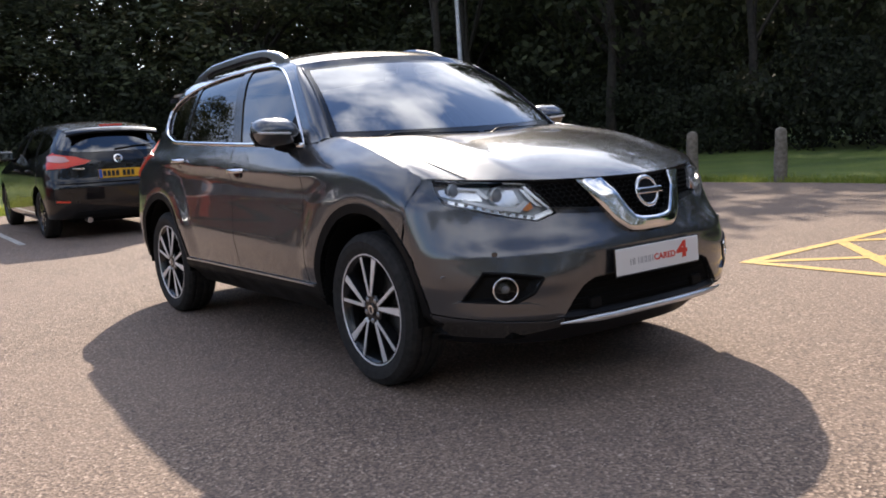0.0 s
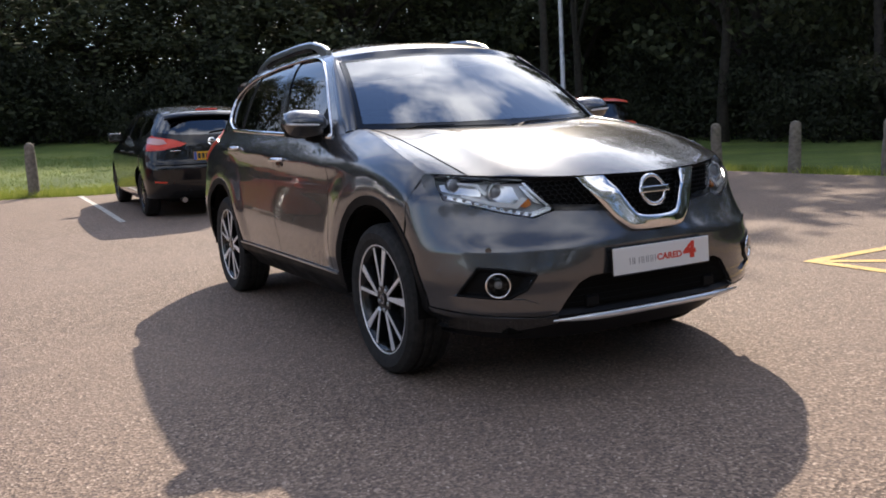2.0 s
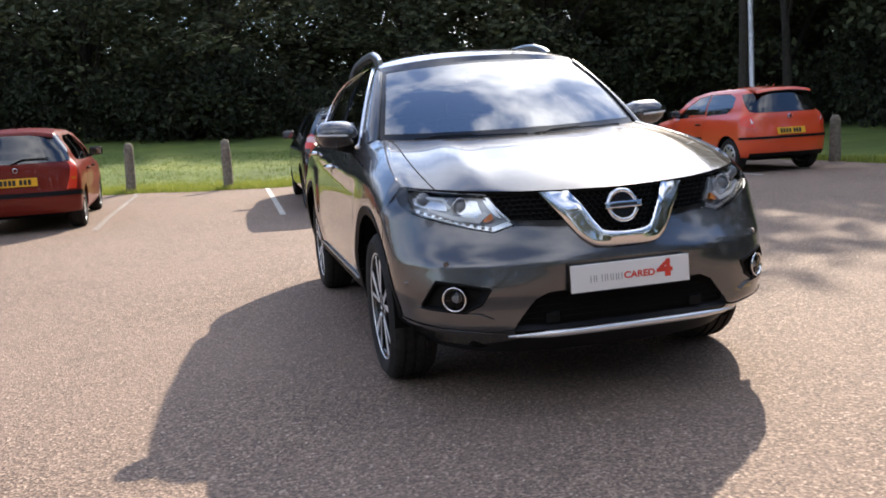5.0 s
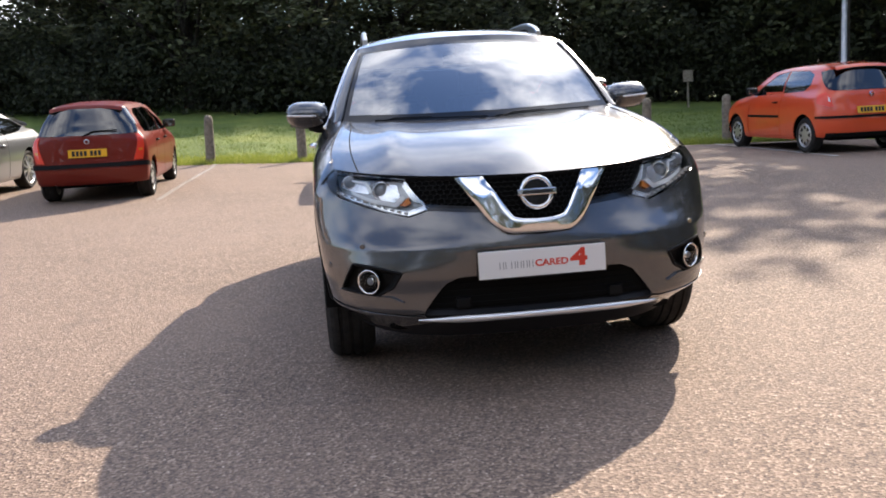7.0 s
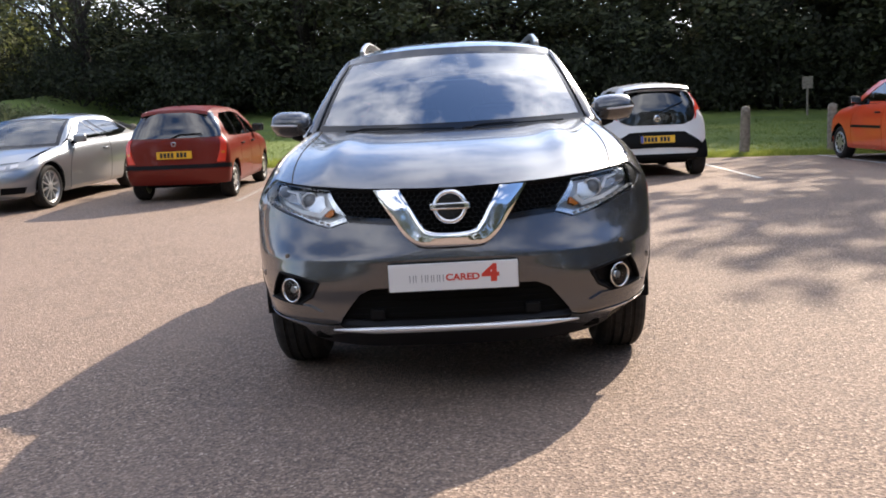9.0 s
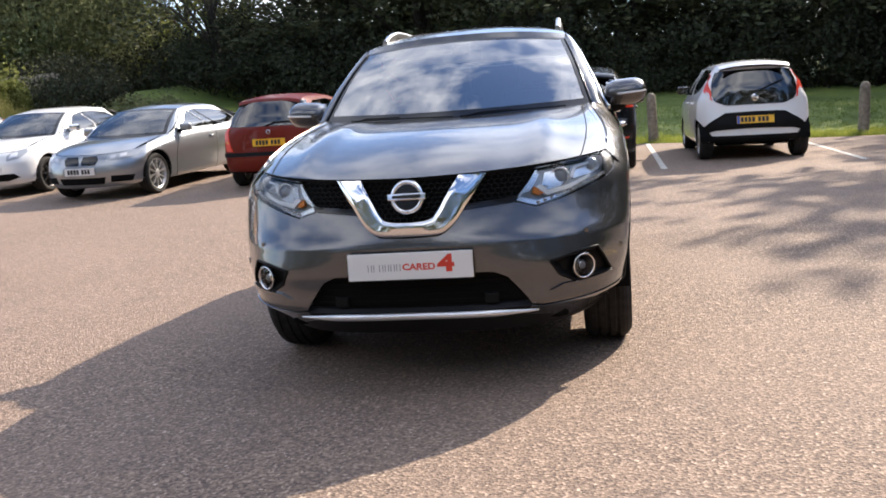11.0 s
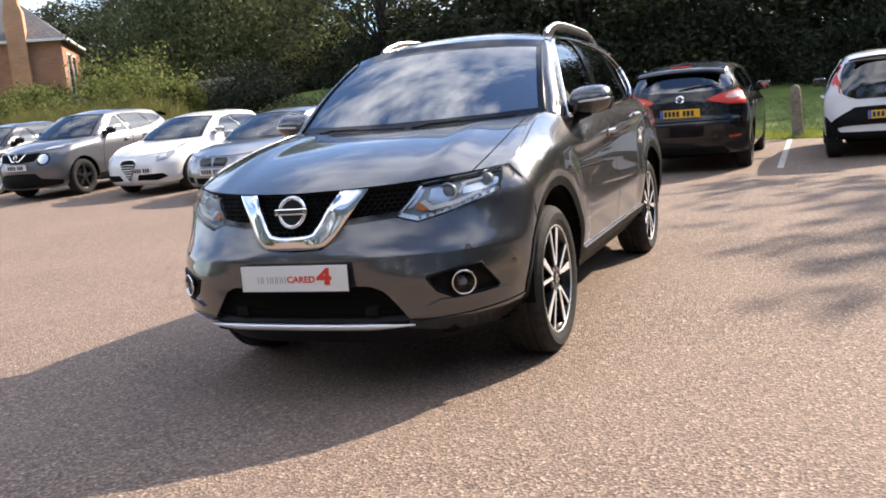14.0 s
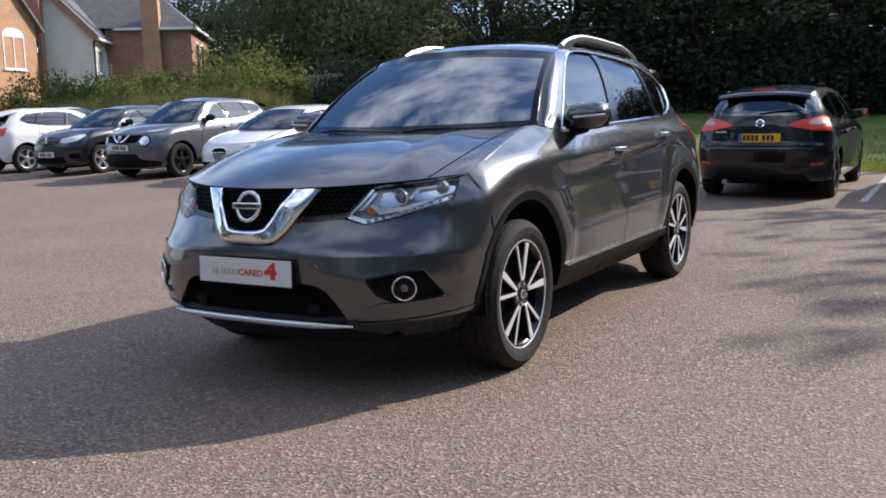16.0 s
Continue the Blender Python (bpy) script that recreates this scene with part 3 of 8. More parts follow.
class Shell:
    """A car's outer skin: s runs round half of it (0 nose, 1 to 2 flank, 3 tail), z is the height. Nose at -y, front axle at y = 0."""

    def __init__(self, nose, tail, base, low, high, lf, lr, nf, nr=2.6, mf=1.8, mr=2.2, top=None, inset=0.06, cowl=0.42, split=(0.95, 1.15)):
        self.nose, self.tail, self.base, self.low, self.high = curve(*nose), curve(*tail), curve(*base), curve(*low), curve(*high)
        self.lf, self.lr, self.nf, self.nr, self.mf, self.mr = lf, lr, curve(*nf), nr, mf, mr
        self.top, self.inset, self.cowl, self.split = top, inset, cowl, split
        self.dents, self.swell = [], None

    def half(self, y, z):
        w = ease(*self.split, z)
        x = self.base(z) * (self.low(y) * (1 - w) + self.high(y) * w)
        if self.top and y < self.cowl + 0.2:
            zt = self.top(y)
            k = max(0.0, min(1.3, (z - zt + 0.13) / 0.13))
            x -= self.inset * k * k * (1 - ease(self.cowl - 0.05, self.cowl + 0.2, y))
        return x + self.swell(y, z) if self.swell else x

    def at(self, s, z):
        s = max(0.0, min(3.0, s))
        yf, yr = self.nose(z), self.tail(z)
        if s <= 1:
            p = s * math.pi / 2
            y = yf + self.lf * (1 - max(0.0, math.cos(p)) ** (2 / self.mf))
            x = self.half(y, z) * math.sin(p) ** (2 / self.nf(z))
            for poly, depth, edge in (self.dents if 0.41 < z < 0.57 else ()):
                d = inside_depth((x, z), poly)
                if d:
                    y += depth * ease(0, edge, d)
            return x, y, z
        if s <= 2:
            y = yf + self.lf + (yr - self.lr - yf - self.lf) * (s - 1)
            return self.half(y, z), y, z
        q = (3 - s) * math.pi / 2
        y = yr - self.lr * (1 - max(0.0, math.cos(q)) ** (2 / self.mr))
        return self.half(y, z) * math.sin(q) ** (2 / self.nr), y, z

    def find(self, kind, value, z):
        dents, self.dents = self.dents, []
        a, b = {"f": (0.0, 1.0), "s": (0.0, 3.0), "r": (2.0, 3.0)}[kind]
        axis = 1 if kind == "s" else 0
        more = kind != "r"
        for _ in range(22):
            m = (a + b) / 2
            if (self.at(m, z)[axis] < value) == more:
                a = m
            else:
                b = m
        self.dents = dents
        return (a + b) / 2

    def poly(self, *pts):
        """Points ('f', x, z), ('s', y, z) or ('r', x, z), or (s, z) as they are."""
        return [p if len(p) == 2 else (self.find(*p), p[2]) for p in pts]

    def lines(self, du, dv, lo=0.15, hi=1.8):
        c, sd = max(6, int(1.15 / du)), max(8, int(3.4 / du))
        us = [i / c for i in range(c)] + [1 + i / sd for i in range(sd)] + [2 + i / c for i in range(c + 1)]
        return us, [lo + dv * i for i in range(int((hi - lo) / dv) + 2)]


def mirrored(shell, name, poly, mat, parent, grid, out=0.0, flange=0.0, label="", sides=(False, True)):
    """A panel and its twin on the other flank, each a part of its own."""
    return [Build().panel(shell.at, poly, *grid, out, flange, m).done(name, mat, parent, label) for m in sides]


def across(shell, name, poly, mat, parent, grid, out=0.0, flange=0.0, label=""):
    """A panel that runs over the middle: both halves in one mesh."""
    b = Build()
    b.panel(shell.at, poly, *grid, out, flange, False)
    b.panel(shell.at, poly, *grid, out, flange, True)
    return b.done(name, mat, parent, label)


def arc(cy, cz, r, a0, a1, n=18):
    return [("s", cy + r * math.cos(radians(a0 + (a1 - a0) * i / n)), cz + r * math.sin(radians(a0 + (a1 - a0) * i / n))) for i in range(n + 1)]


# ---- car materials ----
def car_paint(name, base, metal=0.0, rough=0.35, coat=1.0):
    m = material(name, base, rough, metal)
    b = m.node_tree.nodes["Principled BSDF"]
    b.inputs["Coat Weight"].default_value = coat
    b.inputs["Coat Roughness"].default_value = 0.03
    n = tex(m, "ShaderNodeTexNoise", 1.3, 4)
    dust = ramp(m, n.outputs["Fac"], (0.35, tuple(0.94 * k for k in base)), (0.7, tuple(min(1, 1.05 * k + 0.004) for k in base)))
    colour(m, dust)
    return m


def pane_glass(name, tint, film=0.0):
    """Thin sheet glass: tinted straight through, mirror gloss by the angle."""
    m = bpy.data.materials.new(name)
    m.use_nodes = True
    nt = m.node_tree
    nt.nodes.remove(nt.nodes["Principled BSDF"])
    t, g, k, fr = nt.nodes.new("ShaderNodeBsdfTransparent"), nt.nodes.new("ShaderNodeBsdfGlossy"), nt.nodes.new("ShaderNodeMixShader"), nt.nodes.new("ShaderNodeFresnel")
    t.inputs["Color"].default_value = (*tint, 1)
    g.inputs["Roughness"].default_value = 0.01
    fr.inputs["IOR"].default_value = 1.6 + film
    nt.links.new(fr.outputs["Fac"], k.inputs["Fac"])
    nt.links.new(t.outputs["BSDF"], k.inputs[1])
    nt.links.new(g.outputs["BSDF"], k.inputs[2])
    nt.links.new(k.outputs["Shader"], nt.nodes["Material Output"].inputs["Surface"])
    return m


paint_grey = car_paint("gunmetal_paint", (0.094, 0.096, 0.102), 0.75, 0.26)
b = paint_grey.node_tree.nodes["Principled BSDF"]
b.inputs["Coat IOR"].default_value, b.inputs["Coat Roughness"].default_value = 1.52, 0.025
flake = tex(paint_grey, "ShaderNodeTexNoise", 900, 2)
relief(paint_grey, flake.outputs["Fac"], 0.04, 0.001)
paint_lip = car_paint("dark_lip_paint", (0.007, 0.007, 0.009), 0.0, 0.5, 0.0)
paint_lip.node_tree.nodes["Principled BSDF"].inputs["Specular IOR Level"].default_value = 0.22
screen_glass = pane_glass("windscreen_glass", (0.62, 0.68, 0.69), 3.5)
parked_glass = pane_glass("parked_windscreen_glass", (0.55, 0.6, 0.6), 1.1)
side_glass = pane_glass("side_window_glass", (0.13, 0.15, 0.15), 1.1)
dark_glass = pane_glass("privacy_glass", (0.03, 0.032, 0.035), 0.5)
lens_glass = pane_glass("lamp_lens", (0.93, 0.95, 0.96), -0.22)
gloss_black = material("gloss_black_trim", (0.008, 0.008, 0.009), 0.12)
plastic = material("black_plastic", (0.008, 0.008, 0.008), 0.65, Specular_IOR_Level=0.1)
n = tex(plastic, "ShaderNodeTexNoise", 260, 3)
relief(plastic, n.outputs["Fac"], 0.25, 0.001)
gloss(plastic, ramp(plastic, tex(plastic, "ShaderNodeTexNoise", 6, 4).outputs["Fac"], (0.3, (0.45,) * 3), (0.7, (0.65,) * 3)))
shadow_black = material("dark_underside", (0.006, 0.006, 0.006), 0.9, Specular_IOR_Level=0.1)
chrome = material("chrome", (0.82, 0.82, 0.83), 0.06, 1.0)
mirror_dim = material("dark_mirror_glass", (0.22, 0.23, 0.24), 0.06, 1.0)
strip_silver = material("bright_silver", (0.74, 0.75, 0.77), 0.28, 0.85)
satin = material("satin_silver", (0.46, 0.47, 0.48), 0.3, 1.0)
rubber = material("tyre_rubber", (0.022, 0.021, 0.02), 0.8, Specular_IOR_Level=0.25)
n = tex(rubber, "ShaderNodeTexNoise", 35, 5)
colour(rubber, ramp(rubber, n.outputs["Fac"], (0.3, (0.013, 0.013, 0.013)), (0.75, (0.034, 0.032, 0.03))))
relief(rubber, n.outputs["Fac"], 0.2, 0.002)
rim_black = material("gloss_black_rim", (0.012, 0.012, 0.013), 0.2)
rim_cut = material("machined_alloy", (0.80, 0.80, 0.81), 0.32, 0.45)
brake_steel = material("brake_steel", (0.14, 0.135, 0.13), 0.5, 0.8)
rim_silver = material("silver_alloy", (0.55, 0.56, 0.57), 0.35, 0.9)
fabric = material("seat_fabric", (0.02, 0.02, 0.022), 0.9)
n = tex(fabric, "ShaderNodeTexNoise", 180, 3)
relief(fabric, n.outputs["Fac"], 0.4, 0.002)
plate_white = material("plate_white", (0.74, 0.74, 0.73), 0.35)
plate_yellow = material("plate_yellow", (0.78, 0.42, 0.02), 0.35)
ink_black = material("plate_ink", (0.012, 0.012, 0.012), 0.5)
ink_red = material("red_ink", (0.62, 0.045, 0.025), 0.45)
ink_grey = material("grey_ink", (0.30, 0.30, 0.31), 0.45)
amber = material("amber_lens", (0.75, 0.22, 0.03), 0.2, Coat_Weight=1.0)
red_lens = material("red_lens", (0.74, 0.045, 0.014), 0.3, Coat_Weight=0.35)
rose_lens = material("rose_lens", (0.62, 0.36, 0.33), 0.2, Coat_Weight=0.6)
clear_lens = material("clear_lens", (0.75, 0.75, 0.76), 0.12, Coat_Weight=1.0)
lamp_shell = material("lamp_reflector", (0.80, 0.81, 0.83), 0.22, 0.8)
lamp_white = material("running_light_white", (0.86, 0.87, 0.88), 0.25, Coat_Weight=1.0)
lamp_grey = material("lamp_housing_grey", (0.42, 0.43, 0.44), 0.3, 0.6)
projector_glass = material("projector_glass", (0.22, 0.23, 0.25), 0.06, 0.0, Coat_Weight=1.0)


# ---- wheels ----
def tyre_bm(r, rim, width, n=56):
    h = width / 2
    prof = [(rim - 0.012, -h * 0.78), (rim + 0.004, -h * 0.9), (rim + 0.03, -h), ((r + rim) / 2 + 0.01, -h * 1.03), (r - 0.03, -h * 0.97), (r - 0.012, -h * 0.85), (r - 0.003, -h * 0.7)]
    tread = []
    for k in (-0.42, 0.0, 0.42):
        tread += [(r, h * (k - 0.09)), (r - 0.008, h * (k - 0.06)), (r - 0.008, h * (k + 0.06)), (r, h * (k + 0.09))]
    prof = prof + tread + [(a, -b) for a, b in prof[::-1]]
    return lathe_ring(prof, n)


def lathe_ring(prof, n):
    """A turned ring, open through its middle, round the x axis."""
    bm = bmesh.new()
    rings = [[bm.verts.new((h, r * math.cos(2 * math.pi * i / n), r * math.sin(2 * math.pi * i / n))) for i in range(n)] for r, h in prof]
    for a, b in zip(rings, rings[1:] + rings[:1]):
        for i in range(n):
            bm.faces.new((a[i], a[(i + 1) % n], b[(i + 1) % n], b[i]))
    bmesh.ops.recalc_face_normals(bm, faces=bm.faces[:])
    return bm


def slab(outline, x0, x1, m=None):
    """A flat plate from a (y, z) outline between x0 and x1, with a chamfered front."""
    bm = bmesh.new()
    c = Vector((sum(p[0] for p in outline) / len(outline), sum(p[1] for p in outline) / len(outline)))
    back = [bm.verts.new((x0, y, z)) for y, z in outline]
    front = [bm.verts.new((x1 - 0.004, y, z)) for y, z in outline]
    face = [bm.verts.new((x1, y + (c.x - y) * 0.06, z + (c.y - z) * 0.06)) for y, z in outline]
    k = len(outline)
    for a, b in ((back, front), (front, face)):
        for i in range(k):
            bm.faces.new((a[i], a[(i + 1) % k], b[(i + 1) % k], b[i]))
    bm.faces.new(face)
    bm.faces.new(back[::-1])
    bmesh.ops.recalc_face_normals(bm, faces=bm.faces[:])
    if m:
        bm.transform(m)
    return bm


def spin(a):
    return Matrix.Rotation(a, 4, "X")


def wheel(parent, at, r, rim, width, style, out, label="", turn=0.0, roll=0.0):
    """A wheel at a hub place; out is +1 or -1, the side of its face."""
    w = new("wheel")
    w.parent = parent
    w.empty_display_size = 0.1
    w.matrix_local = Matrix.Translation(at) @ Matrix.Rotation(turn, 4, "Z") @ (Matrix.Rotation(math.pi, 4, "Z") if out < 0 else Matrix()) @ spin(roll)
    if label:
        tagged(w, label)
    h = width / 2
    part("tyre", tyre_bm(r, rim, width), rubber, w)
    barrel = lathe_ring([(rim + 0.002, h * 0.86), (rim - 0.012, h * 0.86), (rim - 0.028, h * 0.5), (rim - 0.03, -h * 0.8), (rim - 0.005, -h * 0.8), (rim + 0.0, h * 0.6)], 48)
    part("barrel", barrel, rim_black if style in ("twin", "seven", "dark_five", "dark_ten") else rim_silver, w, smooth=True)
    part("lip", lathe_ring([(rim + 0.003, h * 0.84), (rim + 0.001, h * 0.90), (rim - 0.003, h * 0.90), (rim - 0.006, h * 0.84)], 48), rim_cut if style == "twin" else rim_black if style in ("seven", "dark_five", "dark_ten") else rim_silver, w)
    disc = lathe_bm([(0.155, h * 0.12), (0.155, h * 0.18), (0.07, h * 0.2), (0.065, h * 0.45)], 32, "x")
    part("brake_disc", disc, brake_steel, w)
    R = rim - (0.007 if style == "twin" else 0.014)
    if style == "twin":
        for i in range(5):
            a = 2 * math.pi * i / 5
            for sgn, wide in ((-1, 0.018), (1, 0.008)):
                i0, o0 = 0.10 * sgn, 0.235 * sgn
                p0, p1 = (0.062 * math.cos(i0), 0.062 * math.sin(i0)), (R * math.cos(o0), R * math.sin(o0))
                d = Vector((p1[0] - p0[0], p1[1] - p0[1])).normalized()
                q = Vector((-d.y, d.x))
                line = [(p0[0] - q.x * 0.007, p0[1] - q.y * 0.007), (p1[0] - q.x * wide, p1[1] - q.y * wide), (p1[0] + q.x * wide, p1[1] + q.y * wide), (p0[0] + q.x * 0.007, p0[1] + q.y * 0.007)]
                part("spoke_blade", slab(line, h * 0.45, h * 0.86, spin(a)), rim_cut, w)
                wider = [(p0[0] - q.x * 0.011, p0[1] - q.y * 0.011), (p1[0] - q.x * (wide + 0.006), p1[1] - q.y * (wide + 0.006)), (p1[0] + q.x * (wide + 0.006), p1[1] + q.y * (wide + 0.006)), (p0[0] + q.x * 0.011, p0[1] + q.y * 0.011)]
                part("spoke", slab(wider, h * 0.35, h * 0.83, spin(a)), rim_black, w)
        part("hub", lathe_bm([(0.075, h * 0.3), (0.075, h * 0.74), (0.066, h * 0.78), (0.032, h * 0.78)], 32, "x"), rim_black, w)
        part("centre_cap", lathe_bm([(0.03, h * 0.7), (0.03, h * 0.81), (0.024, h * 0.83)], 24, "x"), gloss_black, w)
        part("cap_ring", lathe_ring([(0.022, h * 0.82), (0.022, h * 0.85), (0.015, h * 0.85), (0.015, h * 0.82)], 20), chrome, w)
        for i in range(5):
            a = 2 * math.pi * (i + 0.5) / 5
            b = lathe_bm([(0.011, h * 0.5), (0.011, h * 0.8), (0.007, h * 0.82)], 8, "x")
            b.transform(Matrix.Translation((0, 0.052 * math.cos(a), 0.052 * math.sin(a))))
            part("wheel_nut", b, satin, w)
    elif style == "cover":
        bm = lathe_bm([(R + 0.004, h * 0.7), (R, h * 0.82), (R * 0.8, h * 0.86), (R * 0.35, h * 0.92), (0.02, h * 0.94)], 32, "x")
        part("hub_cap", bm, rim_silver, w, smooth=True)
        for i in range(8):
            a = 2 * math.pi * i / 8
            o = [(R * 0.55 * math.cos(t), R * 0.55 * math.sin(t)) for t in (-0.16, 0.16)] + [(R * 0.86 * math.cos(t), R * 0.86 * math.sin(t)) for t in (0.22, -0.22)]
            part("slot", slab(o, h * 0.8, h * 0.93, spin(a)), rim_black, w)
    else:
        k = {"five": 5, "dark_five": 5, "seven": 7, "ten": 10, "dark_ten": 10}[style]
        dark = style in ("seven", "dark_five", "dark_ten")
        for i in range(k):
            a = 2 * math.pi * i / k
            wi, wo = (0.026, 0.034) if k == 5 else (0.018, 0.022) if k == 7 else (0.012, 0.015)
            part("spoke", slab([(0.04, -wi), (R, -wo), (R, wo), (0.04, wi)], h * 0.4, h * 0.8, spin(a)), rim_silver if not dark else rim_black, w)
        part("hub", lathe_bm([(0.062, h * 0.3), (0.062, h * 0.8), (0.04, h * 0.86)], 24, "x"), rim_silver if not dark else rim_black, w)
        part("rim_back", lathe_bm([(R, h * 0.05), (R, h * 0.1)], 32, "x"), rim_black, w)
    return w


def text_bm(words, height, mat_depth=0.0006, bold=0.0):
    """Letters in the built-in font, centred, lying in the x-z plane and facing -y."""
    cu = bpy.data.curves.new("letters", "FONT")
    cu.body, cu.align_x, cu.align_y, cu.extrude = words, "CENTER", "CENTER", mat_depth
    cu.size = height / 0.69
    cu.offset = bold
    ob = bpy.data.objects.new("letters", cu)
    me = bpy.data.meshes.new_from_object(ob)
    bm = bmesh.new()
    bm.from_mesh(me)
    bpy.data.objects.remove(ob)
    bpy.data.curves.remove(cu)
    bpy.data.meshes.remove(me)
    bm.transform(Matrix.Rotation(math.pi / 2, 4, "X"))
    return bm


def plate(parent, at, yellow, face, blocks=(0.3, 0.3, 0.3, 0.3, 0, 0.3, 0.3, 0.3), tilt=0.0, band=False, width=0.52):
    """A number plate with plain bars where its characters are; face: -1 looks to -y, +1 to +y."""
    p = part("number_plate", box_bm((-width / 2, -0.004, -0.0555), (width / 2, 0.004, 0.0555), 0.002, 1), plate_yellow if yellow else plate_white, parent, "yellow rear number plate" if yellow else "white front number plate")
    p.matrix_local = Matrix.Translation(at) @ Matrix.Rotation(tilt, 4, "X") @ (Matrix.Rotation(math.pi, 4, "Z") if face > 0 else Matrix())
    x = -width * 0.40
    for b in blocks:
        if b:
            part("bar", box_bm((x, -0.0058, -0.036), (x + width * 0.075, -0.0035, 0.036)), ink_black, p)
        x += width * 0.102 if b else width * 0.06
    if band:
        part("band", box_bm((-width * 0.495, -0.0056, -0.053), (-width * 0.42, -0.0035, 0.053)), material("plate_band", (0.03, 0.09, 0.4), 0.4), p)
    return p

# ---- the grey crossover in the middle of the car park ----
def hood_z(v):
    return 0.72 * (1 - (1 - v) ** 3) + 0.28 * v


def fender_top(y):
    v = max(0.0, min(1.0, (y + 0.41) / 0.83))
    return 0.925 + 0.197 * (0.45 * (1 - (1 - v) ** 2) + 0.55 * v)


hero = Shell(
    nose=[(0.18, -0.71), (0.26, -0.800), (0.30, -0.848), (0.335, -0.892), (0.355, -0.907), (0.42, -0.905), (0.50, -0.914), (0.58, -0.923), (0.608, -0.9255), (0.624, -0.923), (0.66, -0.911), (0.72, -0.894), (0.82, -0.868), (0.90, -0.845), (1.0, -0.80)],
    tail=[(0.2, 3.56), (0.3, 3.64), (0.55, 3.70), (0.75, 3.69), (0.95, 3.66), (1.1, 3.60), (1.3, 3.50), (1.45, 3.40), (1.6, 3.30)],
    base=[(0.18, 0.715), (0.26, 0.790), (0.32, 0.842), (0.362, 0.882), (0.45, 0.889), (0.58, 0.898), (0.70, 0.905), (0.80, 0.906), (0.88, 0.898), (0.98, 0.884), (1.06, 0.866), (1.12, 0.838), (1.2, 0.80), (1.3, 0.75), (1.4, 0.697), (1.48, 0.648), (1.53, 0.605), (1.57, 0.555), (1.61, 0.48), (1.7, 0.40)],
    low=[(-0.5, 0.962), (-0.2, 0.975), (0.2, 0.99), (0.7, 1.0), (2.4, 1.0), (2.9, 1.0), (3.2, 0.985), (3.5, 0.96)],
    high=[(0.3, 0.935), (0.7, 0.965), (1.2, 0.99), (1.8, 1.0), (2.4, 0.985), (2.9, 0.935), (3.4, 0.86)],
    lf=0.52, lr=0.55, nf=[(0.2, 3.3), (0.48, 3.3), (0.60, 2.5), (0.70, 1.8), (0.78, 1.6), (0.95, 1.55)], top=fender_top, inset=0.055, cowl=0.42)
shoulder = curve((-0.5, 0.905), (0.5, 0.945), (1.4, 0.985), (2.4, 1.03), (3.3, 1.07))


def haunch(y, z):
    """The flank's relief: a shoulder line over hollow doors, a fuller foot, and swollen wheel arches."""
    d = shoulder(y) - z
    run = ease(0.05, 0.75, y) * (1 - 0.6 * ease(2.9, 3.4, y))
    x = 0.011 * math.exp(-(d / (0.055 if d < 0 else 0.024)) ** 2) * run
    if d > 0:
        x -= 0.017 * ease(0.0, 0.10, d) * (1 - ease(0.16, 0.40, d)) * run
    x += 0.007 * math.exp(-((z - 0.53 - 0.03 * y) / 0.07) ** 2) * run
    for cy in (0.0, 2.705):
        r = math.hypot(y - cy, (z - 0.372) * 0.92)
        x += 0.015 * ease(0.36, 0.46, r) * (1 - ease(0.50, 0.66, r)) * ease(0.36, 0.5, z)
    return x


hero.swell = haunch
FOG = [(0.556, 0.518), (0.66, 0.541), (0.742, 0.549), (0.768, 0.50), (0.795, 0.434), (0.655, 0.421), (0.590, 0.458)]
hero.dents = [(FOG, 0.040, 0.016)]
fine = hero.lines(0.026, 0.02)
a_, b_ = hero.find("f", 0.525, 0.48), hero.find("f", 0.83, 0.48)
front_grid = ([u for u in fine[0] if u < a_] + [a_ + (b_ - a_) * i / 44 for i in range(45)] + [u for u in fine[0] if u > b_], [z for z in fine[1] if z < 0.405] + [0.405 + 0.0058 * i for i in range(40)] + [z for z in fine[1] if z > 0.638])
car = empty("crossover_car", Matrix(), "gunmetal grey crossover car with roof rails parked on the tarmac", "car")
AR, AZ, WB = 0.447, 0.372, 2.705  # paint edge of the arches, hub height, wheelbase
f, s_, r_ = "f", "s", "r"

# front bumper skin, over the middle
bumper = hero.poly((0.0, 0.646), (f, 0.13, 0.654), (f, 0.19, 0.740), (f, 0.425, 0.757), (f, 0.505, 0.731), (f, 0.60, 0.752), (f, 0.72, 0.790), (f, 0.80, 0.822), (s_, -0.42, 0.866), (s_, -0.392, 0.862), (s_, -0.367, 0.76), (s_, -0.345, 0.652), (s_, -0.41, 0.535), (s_, -0.445, 0.44), (s_, -0.452, 0.376),
                   (f, 0.80, 0.366), (f, 0.66, 0.352), (f, 0.52, 0.343), (f, 0.475, 0.352), (f, 0.385, 0.47), (f, 0.33, 0.495), (0.0, 0.500))
skin = across(hero, "front_bumper", bumper, paint_grey, car, front_grid, 0, 0.035)
lip = hero.poly((f, 0.44, 0.300), (f, 0.475, 0.346), (f, 0.52, 0.338), (f, 0.66, 0.347), (f, 0.80, 0.361), (s_, -0.452, 0.371), (s_, -0.436, 0.31), (s_, -0.436, 0.268), (f, 0.80, 0.262), (f, 0.60, 0.258))
mirrored(hero, "bumper_corner", lip, paint_grey, car, front_grid, 0.004, 0.03, "gunmetal lower bumper corner that turns under")
